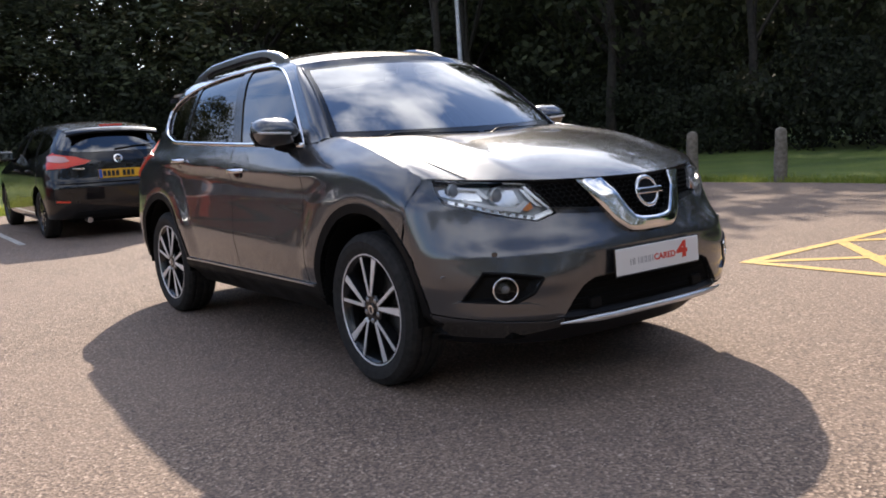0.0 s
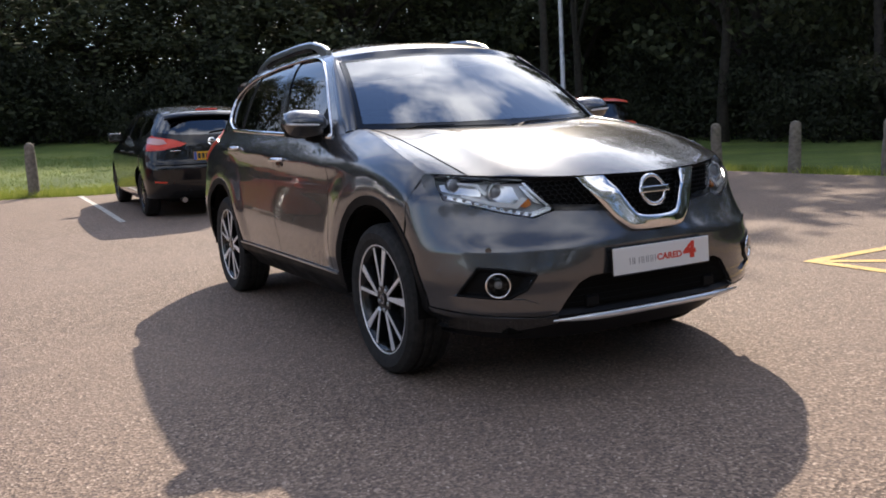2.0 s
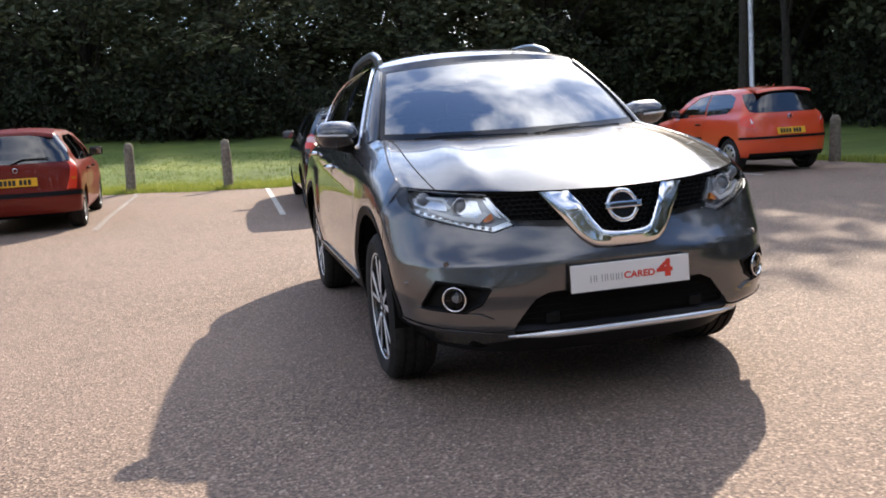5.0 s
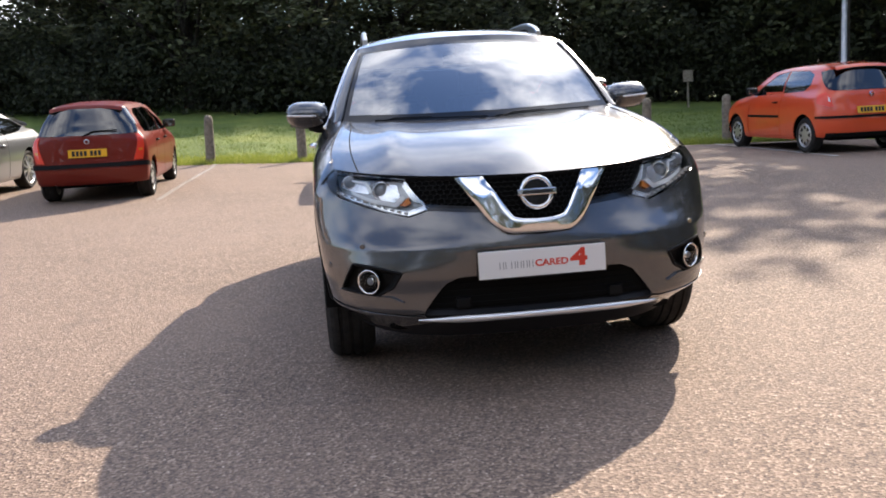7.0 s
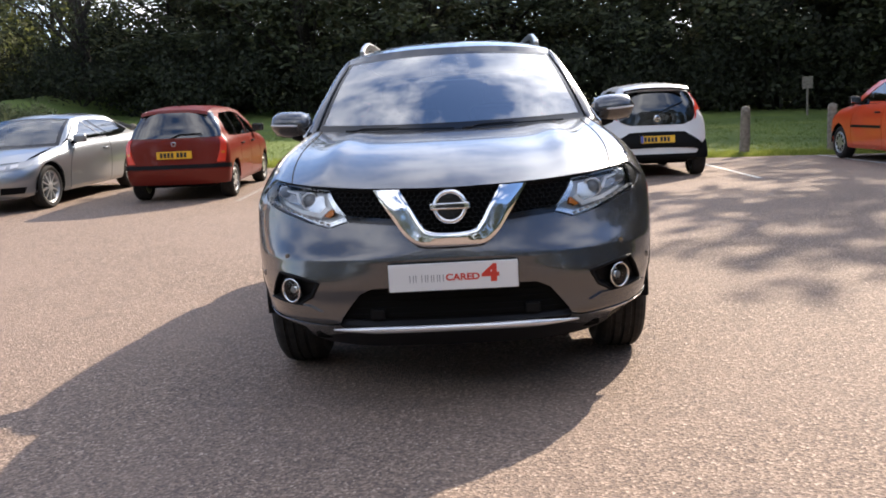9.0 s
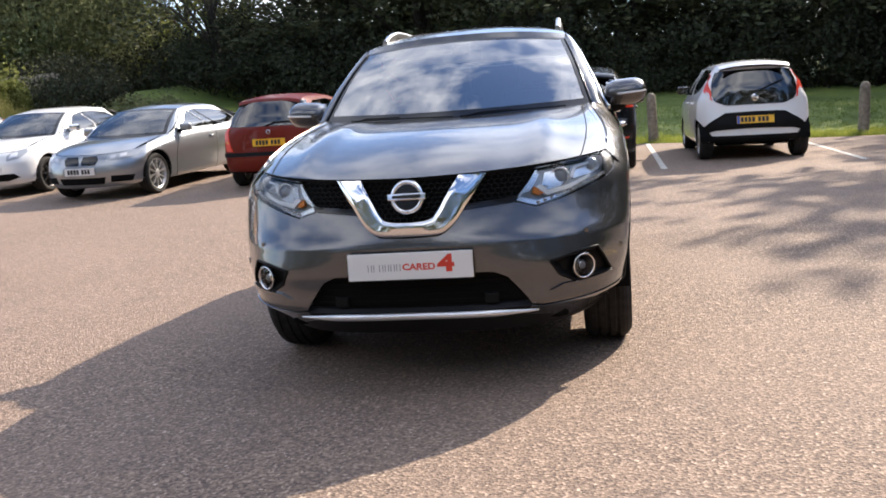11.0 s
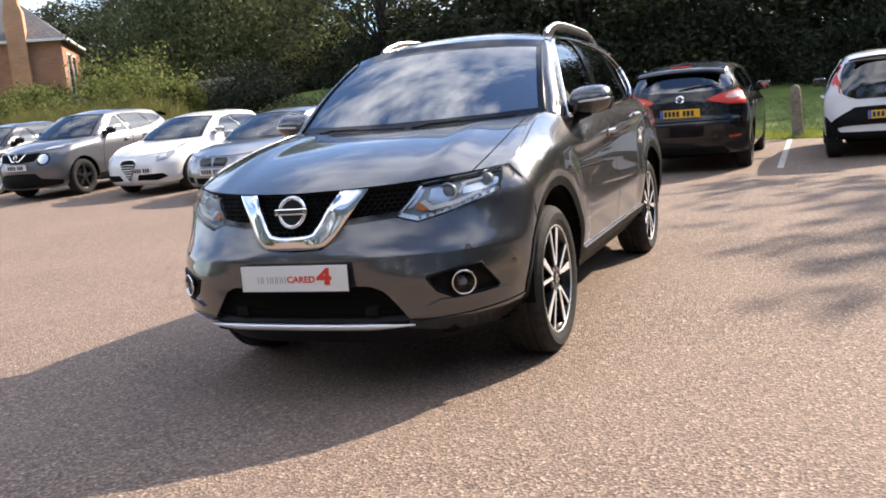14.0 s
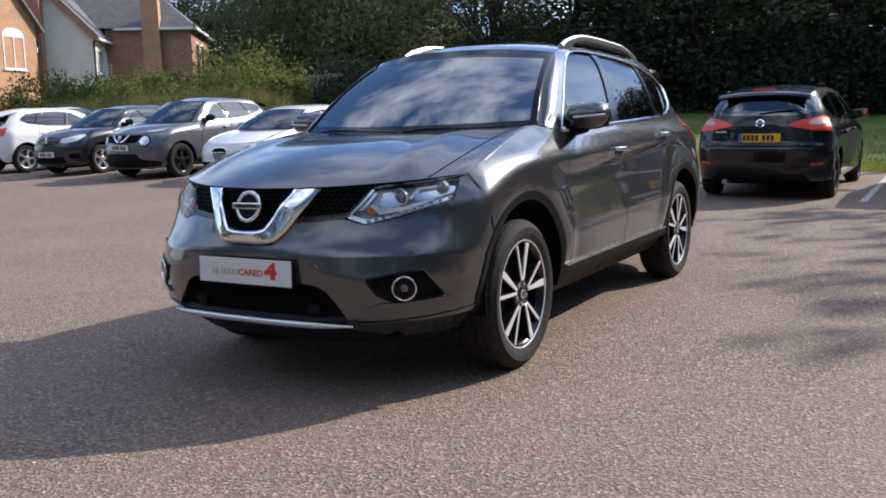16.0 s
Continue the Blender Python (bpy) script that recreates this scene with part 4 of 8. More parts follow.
lip = hero.poly((0.0, 0.338), (f, 0.475, 0.342), (f, 0.44, 0.296), (f, 0.60, 0.254), (f, 0.80, 0.258), (s_, -0.436, 0.264), (s_, -0.43, 0.235), (f, 0.80, 0.225), (f, 0.5, 0.215), (0.0, 0.212))
across(hero, "bumper_lip", lip, paint_lip, car, fine, 0.0, 0.03, "dark lower bumper lip")
line = [(*hero.at(hero.find(f, abs(x), 0.36), 0.36)[:2], 0.322) for x in [-0.50 + i / 40 for i in range(41)]]
strip = tube_bm([((-1 if i < 20 else 1) * q[0], q[1] - 0.008, q[2] + 0.004) for i, q in enumerate(line)], [0.004 + 0.011 * min(1, 6 * i / 40, 6 - 6 * i / 40) for i in range(41)], 12)
part("bumper_strip", strip, strip_silver, car, "bright silver strip along the lower bumper", smooth=True)
intake = hero.poly((0.0, 0.53), (f, 0.36, 0.52), (f, 0.43, 0.48), (f, 0.52, 0.36), (f, 0.50, 0.32), (0.0, 0.32))
across(hero, "lower_intake", intake, shadow_black, car, fine, -0.034, 0, "black lower air intake")
for k in range(6):
    z = 0.355 + 0.024 * k
    x = 0.455 - 0.12 * k / 5
    bar = hero.poly((0.0, z), (f, x, z), (f, x, z + 0.007), (0.0, z + 0.007))
    across(hero, "intake_slat", bar, shadow_black, car, fine, -0.026, 0.006)
for sgn in (-1, 1):
    b = part("intake_sensor", box_bm((-0.03, -0.012, -0.022), (0.03, 0.02, 0.022), 0.008), plastic, car)
    b.matrix_local = Matrix.Translation((0.315 * sgn, -0.872, 0.385))

# grille: dark honeycomb, chrome v and round badge
grille = hero.poly((0.0, 0.66), (f, 0.15, 0.67), (f, 0.205, 0.735), (f, 0.43, 0.755), (f, 0.52, 0.885), (f, 0.3, 0.905), (0.0, 0.905))
across(hero, "grille_back", grille, shadow_black, car, fine, -0.03, 0, "black grille")
b = Build()
for side in (False, True):
    for j in range(12):
        z = 0.69 + 0.0185 * j
        for i in range(19):
            x = 0.012 + 0.027 * i + (0.0135 if j % 2 else 0)
            lim = 0.10 + (z - 0.67) * 0.55 if z < 0.75 else 0.43 + (z - 0.757) * 0.58
            if x + 0.012 > lim or z > 0.885:
                continue
            cell = hero.poly((f, x, z), (f, x + 0.0115, z + 0.006), (f, x + 0.023, z), (f, x + 0.023, z + 0.004), (f, x + 0.0115, z + 0.0105), (f, x, z + 0.004))
            b.panel(hero.at, cell, *fine, -0.016, 0.008, side)
            cell = hero.poly((f, x, z + 0.0005), (f, x + 0.003, z + 0.0005), (f, x + 0.003, z - 0.009), (f, x, z - 0.009))
            b.panel(hero.at, cell, *fine, -0.016, 0.008, side)
mesh_ob = b.done("grille_mesh", plastic, car)
tagged(mesh_ob, "black honeycomb grille mesh", kind="stuff")
frame_low = hero.poly((f, 0.19, 0.742), (f, 0.425, 0.759), (f, 0.44, 0.783), (f, 0.20, 0.765))
mirrored(hero, "grille_frame", frame_low, gloss_black, car, fine, 0.001, 0.02)
VP = [(-0.260, 0.884, 0.046), (-0.203, 0.800, 0.044), (-0.150, 0.722, 0.040), (-0.112, 0.692, 0.034), (-0.055, 0.684, 0.029), (0.0, 0.683, 0.028), (0.055, 0.684, 0.029), (0.112, 0.692, 0.034), (0.150, 0.722, 0.040), (0.203, 0.800, 0.044), (0.260, 0.884, 0.046)]
vx, vz, vw = (curve(*[(i, q[k]) for i, q in enumerate(VP)]) for k in range(3))


def vee_at(u, t):
    """The chrome v: u runs along it, t across it; a rounded band that leans out at its upper edge."""
    x, z, w_ = vx(u), vz(u), vw(u)
    d = Vector((vx(min(10, u + 0.05)) - vx(max(0, u - 0.05)), vz(min(10, u + 0.05)) - vz(max(0, u - 0.05)))).normalized()
    # the ends are cut level under the bonnet's edge
    k = 1 - ease(0.0, 1.1, min(u, 10 - u))
    x, z = x - w_ * t * (d.y * (1 - k) + (k / d.y if k else 0.0)), z + d.x * w_ * t * (1 - k)
    y = hero.at(hero.find(f, abs(x), z), z)[1]
    out = 1 - 0.6 * k
    return x, y - out * (0.014 + 0.009 * (1 - t ** 4) + 0.016 * (0.5 + 0.5 * t)), z


vu = [10 * i / 60 for i in range(61)]
Build().grid(vee_at, vu, [-1 + i / 5 for i in range(11)], True).done("grille_chrome", chrome, car, "polished chrome v of the grille")
for t_ in (-1, 1):
    Build().grid(lambda u, k: Vector(vee_at(u, t_)) + Vector((0, 0.04 * k, 0)), vu, [0, 1], t_ < 0).done("grille_chrome_edge", chrome, car)
badge = new("badge")
badge.parent = car
badge.empty_display_size = 0.05
badge.matrix_local = Matrix.Translation((0, -0.892, 0.812)) @ Matrix.Rotation(radians(-14), 4, "X")
ring = lathe_ring([(0.070, -0.006), (0.068, 0.004), (0.060, 0.008), (0.052, 0.004), (0.050, -0.006)], 48)
ring.transform(Matrix.Rotation(-math.pi / 2, 4, "Z"))
part("badge_ring", ring, chrome, badge, smooth=True)
part("badge_bar", box_bm((-0.079, -0.014, -0.0135), (0.079, -0.002, 0.0135), 0.004), chrome, badge)
part("badge_mark", box_bm((-0.058, -0.0155, -0.006), (0.058, -0.0135, 0.006), 0.002, 1), ink_black, badge)
part("badge_back", lathe_bm([(0.051, -0.003), (0.051, 0.0)], 32, "x"), gloss_black, badge).matrix_local = Matrix.Rotation(math.pi / 2, 4, "Z")

# headlamps: dark housing, reflectors, bright hook, indicator, clear cover
LAMP = [(f, 0.418, 0.768), (f, 0.505, 0.884), (f, 0.62, 0.897), (f, 0.74, 0.912), (s_, -0.385, 0.925), (s_, -0.40, 0.895), (s_, -0.43, 0.870), (f, 0.80, 0.827), (f, 0.72, 0.795), (f, 0.60, 0.757), (f, 0.505, 0.736)]
for side in (False, True):
    lamp = new("headlamp")
    lamp.parent = car
    lamp.empty_display_size = 0.1
    tagged(lamp, "clear angular headlamp with a bright hook-shaped running light")
    poly = hero.poly(*LAMP)
    Build().panel(hero.at, poly, *fine, -0.045, 0, side).done("housing", lamp_grey, lamp)
    lens = Build().panel(hero.at, poly, *fine, 0.003, 0.012, side).done("lens", lens_glass, lamp)
    lens.visible_shadow = False

    def bit(name, mat, out, *pts, flange=0.015):
        Build().panel(hero.at, hero.poly(*pts), *fine, out, flange, side).done(name, mat, lamp)

    bit("reflector", lamp_shell, -0.034, (f, 0.535, 0.80), (f, 0.552, 0.872), (f, 0.632, 0.886), (f, 0.655, 0.84), (f, 0.60, 0.79))
    bit("outer_reflector", lamp_shell, -0.034, (f, 0.672, 0.835), (f, 0.66, 0.887), (f, 0.735, 0.902), (f, 0.785, 0.895), (f, 0.79, 0.868), (f, 0.74, 0.848))
    bit("dark_corner", gloss_black, -0.022, (f, 0.785, 0.842), (f, 0.80, 0.90), (f, 0.80, 0.917), (s_, -0.40, 0.915), (s_, -0.42, 0.878))
    bit("running_light", lamp_white, -0.016, (f, 0.512, 0.812), (f, 0.530, 0.822), (f, 0.560, 0.795), (f, 0.640, 0.808), (f, 0.735, 0.846), (f, 0.735, 0.833), (f, 0.645, 0.791), (f, 0.555, 0.775))
    bit("outer_hook", lamp_white, -0.018, (f, 0.648, 0.842), (f, 0.668, 0.884), (f, 0.735, 0.897), (f, 0.735, 0.888), (f, 0.678, 0.876), (f, 0.660, 0.836))
    bit("indicator", amber, -0.022, (f, 0.500, 0.790), (f, 0.505, 0.815), (f, 0.528, 0.808), (f, 0.545, 0.785), (f, 0.525, 0.778))
    bit("lower_band", lamp_shell, -0.010, (f, 0.430, 0.765), (f, 0.508, 0.741), (f, 0.60, 0.762), (f, 0.72, 0.801), (f, 0.79, 0.832), (f, 0.78, 0.842), (f, 0.715, 0.815), (f, 0.60, 0.776), (f, 0.512, 0.757), (f, 0.445, 0.778))
    bit("edge_trim", lamp_shell, -0.012, (f, 0.428, 0.772), (f, 0.508, 0.878), (f, 0.518, 0.878), (f, 0.446, 0.778))
    bit("inner_blade", lamp_shell, -0.026, (f, 0.462, 0.790), (f, 0.512, 0.868), (f, 0.530, 0.872), (f, 0.490, 0.800))
    for x, z in ((0.600, 0.838), (0.728, 0.872)):
        sx, sy, sz = hero.at(hero.find(f, x, z), z)
        ball = lathe_bm([(0.030, -0.03), (0.029, -0.012), (0.022, 0.0), (0.010, 0.006), (0.002, 0.007)], 24)
        ball.transform(Matrix.Translation((-sx if side else sx, sy + 0.034, sz)) @ Matrix.Rotation(math.pi / 2, 4, "X"))
        part("projector", ball, projector_glass, lamp, smooth=True)
        rim_ = lathe_ring([(0.041, -0.02), (0.040, 0.002), (0.036, 0.006), (0.031, 0.002), (0.030, -0.02)], 28)
        rim_.transform(Matrix.Translation((-sx if side else sx, sy + (0.036 if x < 0.7 else 0.044), sz)) @ Matrix.Scale(1.0 if x < 0.7 else 0.72, 4) @ Matrix.Rotation(-math.pi / 2, 4, "Z"))
        part("projector_bezel", rim_, lamp_shell, lamp, smooth=True)
    for k in range(11):
        t = k / 10
        x, z = 0.515 + 0.265 * t, 0.749 + 0.083 * t ** 1.1
        sx, sy, sz = hero.at(hero.find(f, x, z), z)
        part("led", box_bm((-0.007, -0.004, -0.004), (0.007, 0.004, 0.004), 0.001, 1), lamp_grey, lamp).matrix_local = Matrix.Translation((-sx if side else sx, sy + 0.004, sz))

# painted return behind each lamp's outer tip
tip = hero.poly((f, 0.79, 0.815), (s_, -0.43, 0.858), (s_, -0.33, 0.80), (s_, -0.30, 0.90), (s_, -0.32, fender_top(-0.32) - 0.006), (s_, -0.40, fender_top(-0.40) - 0.004), (f, 0.78, 0.918))
mirrored(hero, "lamp_corner", tip, paint_grey, car, fine, -0.006, 0.01)
# fog lamps in their dark recesses
for side in (False, True):
    fog = new("fog_lamp")
    fog.parent = car
    fog.empty_display_size = 0.05
    Build().panel(hero.at, hero.poly(*[(f, x, z) for x, z in FOG]), *front_grid, 0.002, 0.0, side).done("recess", plastic, fog, "black fog lamp recess")
    sg = -1 if side else 1
    edge = []
    for i, (x, z) in enumerate(FOG):
        x1, z1 = FOG[(i + 1) % len(FOG)]
        for k in range(6):
            xx, zz = x + (x1 - x) * k / 6, z + (z1 - z) * k / 6
            q = hero.at(hero.find(f, xx, zz), zz)
            edge.append((sg * q[0], q[1], q[2]))
    part("recess_bezel", tube_bm(edge + edge[:1], 0.0065, 6, False), plastic, fog, smooth=True)
    m = Matrix.Translation((0.683 * sg, -0.752, 0.479)) @ Matrix.Rotation(radians(33 * sg), 4, "Z") @ Matrix.Rotation(-math.pi / 2, 4, "Z")
    ring = lathe_ring([(0.053, -0.01), (0.052, 0.008), (0.049, 0.011), (0.045, 0.008), (0.044, -0.01)], 40)
    part("chrome_ring", ring, chrome, fog, smooth=True).matrix_local = m
    part("fog_reflector", lathe_bm([(0.043, -0.004), (0.036, -0.014), (0.026, -0.022), (0.012, -0.028), (0.003, -0.028)], 28, "x"), chrome, fog, smooth=True).matrix_local = m
    part("bulb", lathe_bm([(0.017, -0.02), (0.016, -0.004), (0.008, 0.003), (0.002, 0.004)], 16, "x"), projector_glass, fog, smooth=True).matrix_local = m
    cover = lathe_bm([(0.045, 0.002), (0.03, 0.006), (0.01, 0.008), (0.002, 0.008)], 28, "x")
    cover.normal_update()
    if sum(q.normal.x * q.calc_area() for q in cover.faces if q.calc_center_median().x > 0.0025) < 0:
        bmesh.ops.reverse_faces(cover, faces=cover.faces[:])
    bmesh.ops.delete(cover, geom=[q for q in cover.faces if q.calc_center_median().x < 0.0025 and len(q.verts) > 4], context="FACES_ONLY")
    g = part("fog_lens", cover, lens_glass, fog, smooth=True)
    g.matrix_local = m
    g.visible_shadow = False
    blade = hero.poly((f, 0.548, 0.398), (f, 0.66, 0.404), (f, 0.815, 0.424), (f, 0.80, 0.434), (f, 0.66, 0.421), (f, 0.60, 0.420))
    Build().panel(hero.at, blade, *front_grid, 0.012, 0.014, side).done("recess_edge", paint_grey, fog)

# show plate: grey bars, red word and red figure
pl = new("show_plate")
pl.parent = car
pl.empty_display_size = 0.05
pl.matrix_local = Matrix.Translation((0, -0.940, 0.540)) @ Matrix.Rotation(radians(-2), 4, "X")
part("plate", box_bm((-0.258, -0.004, -0.0555), (0.258, 0.006, 0.0555), 0.003, 1), plate_white, pl, "white plastic show plate with grey and red print")
part("plate_edge", box_bm((-0.261, -0.002, -0.0585), (0.261, 0.008, 0.0585), 0.003, 1), gloss_black, pl)
for i in range(6):
    x = -0.174 + 0.0237 * i
    for dx, w_ in ((0.0, 0.0035),) if i == 1 else ((0.0, 0.0035), (0.014, 0.0035)):
        part("grey_bar", box_bm((x + dx, -0.0052, -0.019), (x + dx + w_, -0.0038, 0.009)), ink_grey, pl)
t = text_bm("CARED", 0.025, bold=0.0011)
k = 0.134 / (max(v.co.x for v in t.verts) - min(v.co.x for v in t.verts))
t.transform(Matrix.Translation((0.037, -0.0046, -0.005)) @ Matrix.Diagonal((k, 1, 1, 1)))
part("red_word", t, ink_red, pl)
t = text_bm("4", 0.062, bold=0.0045)
t.transform(Matrix.Translation((0.148, -0.0046, 0.004)) @ Matrix.Diagonal((1.4, 1, 1, 1)))
part("red_figure", t, ink_red, pl)

# bonnet
def bonnet_at(u, v):
    x0 = 0.805 * u
    z0 = 0.886 + 0.006 * abs(u) + 0.036 * abs(u) ** 3
    y0 = hero.at(hero.find(f, min(abs(x0), 0.80), z0), z0)[1] - 0.004
    y1, z1 = 0.42 - 0.20 * (1 - u * u), 1.120 - 0.024 * (1 - u * u)
    g = hood_z(v) * (1 - u * u) + (0.45 * (1 - (1 - v) ** 2) + 0.55 * v) * u * u
    yo = -0.41 + 0.83 * max(0.0, min(1.0, v))
    xe = hero.half(yo, fender_top(yo)) - 0.004
    k0 = min(1.0, max(0.0, v) * 4)
    x = x0 * (1 - k0) + xe * u * k0
    z = z0 + (z1 - z0) * g
    k = max(0.0, min(1.0, v))
    z += 0.017 * math.exp(-((abs(u) - 0.66) / 0.10) ** 2) * math.sin(math.pi * k) ** 0.7 + 0.012 * (1 - u * u) * math.sin(math.pi * k)
    return x, y0 + (y1 - y0) * v, z


cache = {}


def bonnet(u, v):
    k = (round(u, 6), round(v, 6))
    if k not in cache:
        cache[k] = bonnet_at(*k)
    return cache[k]


hu = [-1 + 0.008 + (2 - 0.016) * i / 60 for i in range(61)]
hv = [0.0, 0.012, 0.025, 0.045, 0.07, 0.1] + [0.1 + 0.9 * (i + 1) / 26 for i in range(26)]
Build().grid(bonnet, hu, hv).done("bonnet", paint_grey, car)
Build().grid(lambda u, v: (Vector(bonnet(u, 0)) + Vector((0, 0.045 * v, -0.012 * v))), hu, [0, 0.5, 1], True).done("bonnet_edge", paint_grey, car)
b = tube_bm([bonnet(-0.97 + 1.94 * i / 40, 0.0) for i in range(41)], 0.008, 6)
b.transform(Matrix.Translation((0, 0.018, -0.010)))
part("bonnet_seal", b, plastic, car)
Build().grid(lambda u, v: Vector(bonnet(u, 1.0)) + Vector((0, 0.13 * v, -0.012 - 0.02 * v)), [-1 + i / 20 for i in range(41)], [0, 0.5, 1]).done("cowl", plastic, car)

# rounded crests between the bonnet and the wings, and the bonnet's shut lines
for sg in (1, -1):
    crest = [Vector(bonnet(sg * 0.992, 0.03 + 0.97 * i / 40)) - Vector((0.0185 * sg, 0, 0.0175)) for i in range(41)]
    part("wing_crest", tube_bm(crest, [0.012 + 0.010 * min(1, i / 6) for i in range(41)], 16), paint_grey, car, smooth=True)
    gap = [Vector(bonnet(sg * (0.855 + 0.085 * (i / 40) ** 0.7), 0.004 + 0.99 * i / 40)) for i in range(41)]
    part("bonnet_shut_line", tube_bm(gap, 0.0028, 6), shadow_black, car)

# front wings, doors, rear quarter
shut = [(s_, 0.530, 1.00), (s_, 0.538, 0.80), (s_, 0.532, 0.60), (s_, 0.524, 0.415)]
wing = hero.poly(*[(s_, -0.392 + 0.812 * i / 12, fender_top(-0.392 + 0.812 * i / 12)) for i in range(13)], (s_, 0.497, 1.103), *shut, (s_, 0.46, 0.33), *arc(0, AZ, AR, -3, 139, 20), (s_, -0.364, 0.76), (s_, -0.389, 0.862))
mirrored(hero, "front_wing", wing, paint_grey, car, fine, 0, 0.015)
DLO_B = [(s_, 0.60, 1.092), (s_, 1.0, 1.105), (s_, 1.42, 1.118), (s_, 1.9, 1.135), (s_, 2.3, 1.15), (s_, 2.56, 1.163)]
DLO_R = [(s_, 2.70, 1.188), (s_, 2.82, 1.215), (s_, 2.91, 1.268), (s_, 2.955, 1.345), (s_, 2.95, 1.385)]
DLO_T = [(s_, 2.86, 1.438), (s_, 2.6, 1.502), (s_, 2.2, 1.545), (s_, 1.85, 1.560), (s_, 1.5, 1.560), (s_, 1.30, 1.540), (s_, 1.16, 1.502), (s_, 1.0, 1.418), (s_, 0.82, 1.278), (s_, 0.68, 1.158)]
d1 = hero.poly((s_, 0.504, 1.098), (s_, 0.537, 1.00), (s_, 0.545, 0.80), (s_, 0.539, 0.60), (s_, 0.531, 0.412), (s_, 1.40, 0.412), (s_, 1.425, 0.6), (s_, 1.435, 0.9), *DLO_B[2::-1])
d2 = hero.poly((s_, 1.428, 1.118), (s_, 1.442, 0.9), (s_, 1.432, 0.6), (s_, 1.407, 0.412), (s_, 2.262, 0.412), (s_, 2.30, 0.56), (s_, 2.40, 0.70), (s_, 2.53, 0.80), (s_, 2.60, 0.90), (s_, 2.61, 1.05), *DLO_B[:2:-1])
ZR = curve((1.0, 1.515), (1.15, 1.553), (1.3, 1.575), (1.8, 1.600), (2.4, 1.588), (3.0, 1.535), (3.4, 1.475))
roof_edge = [(s_, 1.06 + 2.2 * i / 14, ZR(1.06 + 2.2 * i / 14)) for i in range(15)]
quarter = hero.poly((s_, 2.568, 1.164), *DLO_R, *DLO_T, (s_, 0.60, 1.094), (s_, 0.50, 1.105), (s_, 0.80, 1.335), *roof_edge, (2.5, 1.47), (3.0, 1.47), (3.0, 0.30), (2.3, 0.30), (s_, 3.17, 0.33), *arc(WB, AZ, AR, -3, 116, 18), (s_, 2.53 + 0.006, 0.797), (s_, 2.607, 0.9), (s_, 2.617, 1.05))
doors = {}
for side in (False, True):
    for name, poly in (("front_door", d1), ("rear_door", d2)):
        doors[name, side] = Build().panel(hero.at, poly, *fine, 0, 0.015, side).done(name, paint_grey, car)
    Build().panel(hero.at, quarter, *fine, 0, 0.012, side).done("rear_quarter", paint_grey, car)
    # windows and their trim
    g1 = hero.poly(*DLO_B[:2], (s_, 1.37, 1.1165), (s_, 1.47, 1.25), (s_, 1.58, 1.40), (s_, 1.68, 1.560), *DLO_T[4:])
    g2 = hero.poly((s_, 1.475, 1.120), *DLO_B[3:5], (s_, 2.345, 1.152), (s_, 2.40, 1.35), (s_, 2.435, 1.519), *DLO_T[2:4], (s_, 1.785, 1.560), (s_, 1.69, 1.40), (s_, 1.58, 1.25))
    g3 = hero.poly((s_, 2.40, 1.155), DLO_B[5], *DLO_R, *DLO_T[:2], (s_, 2.49, 1.513), (s_, 2.46, 1.35))
    for g, mat in ((g1, side_glass), (g2, dark_glass), (g3, dark_glass)):
        Build().panel(hero.at, g, *fine, -0.010, 0, side).done("side_window", mat, car)
    post = hero.poly((s_, 1.37, 1.1165), (s_, 1.475, 1.120), (s_, 1.58, 1.25), (s_, 1.69, 1.40), (s_, 1.785, 1.560), (s_, 1.68, 1.560), (s_, 1.58, 1.40), (s_, 1.47, 1.25))
    Build().panel(hero.at, post, *fine, -0.003, 0.01, side).done("door_pillar", gloss_black, car)
    post = hero.poly((s_, 2.345, 1.152), (s_, 2.40, 1.155), (s_, 2.46, 1.35), (s_, 2.49, 1.513), (s_, 2.435, 1.519), (s_, 2.40, 1.35))
    Build().panel(hero.at, post, *fine, -0.004, 0.01, side).done("rear_pillar_trim", gloss_black, car)
    ring = [hero.at(hero.find(*p), p[2]) for p in DLO_B + DLO_R]
    top = [hero.at(hero.find(*p), p[2]) for p in DLO_R[-1:] + DLO_T + DLO_B[:1]]
    sg = -1 if side else 1

    def smooth_line(pts, k=4):
        out = []
        for i in range(len(pts) - 1):
            p0, p1, p2, p3 = (Vector(pts[max(0, min(len(pts) - 1, i + d))]) for d in (-1, 0, 1, 2))
            for j in range(k):
                t = j / k
                out.append(0.5 * (2 * p1 + (p2 - p0) * t + (2 * p0 - 5 * p1 + 4 * p2 - p3) * t * t + (3 * p1 - p0 - 3 * p2 + p3) * t ** 3))
        return out + [Vector(pts[-1])]

    for name, pts, rad in (("window_chrome", ring, 0.013), ("window_chrome", top, 0.009)):
        pts = smooth_line(pts)
        part(name, tube_bm([(sg * p.x, p.y, p.z) for p in pts], rad, 8), chrome, car, "chrome window surround", smooth=True)
    # sill, arches, their lines
    sill = hero.poly((s_, 0.44, 0.405), (s_, 2.275, 0.405), (s_, 2.24, 0.32), (s_, 2.24, 0.25), (s_, 0.47, 0.25), (s_, 0.46, 0.33))
    Build().panel(hero.at, sill, *fine, 0.006, 0.03, side).done("sill_cladding", plastic, car, "black plastic sill cladding")
    line = hero.poly((s_, 0.47, 0.400), (s_, 2.262, 0.400), (s_, 2.262, 0.409), (s_, 0.47, 0.409))
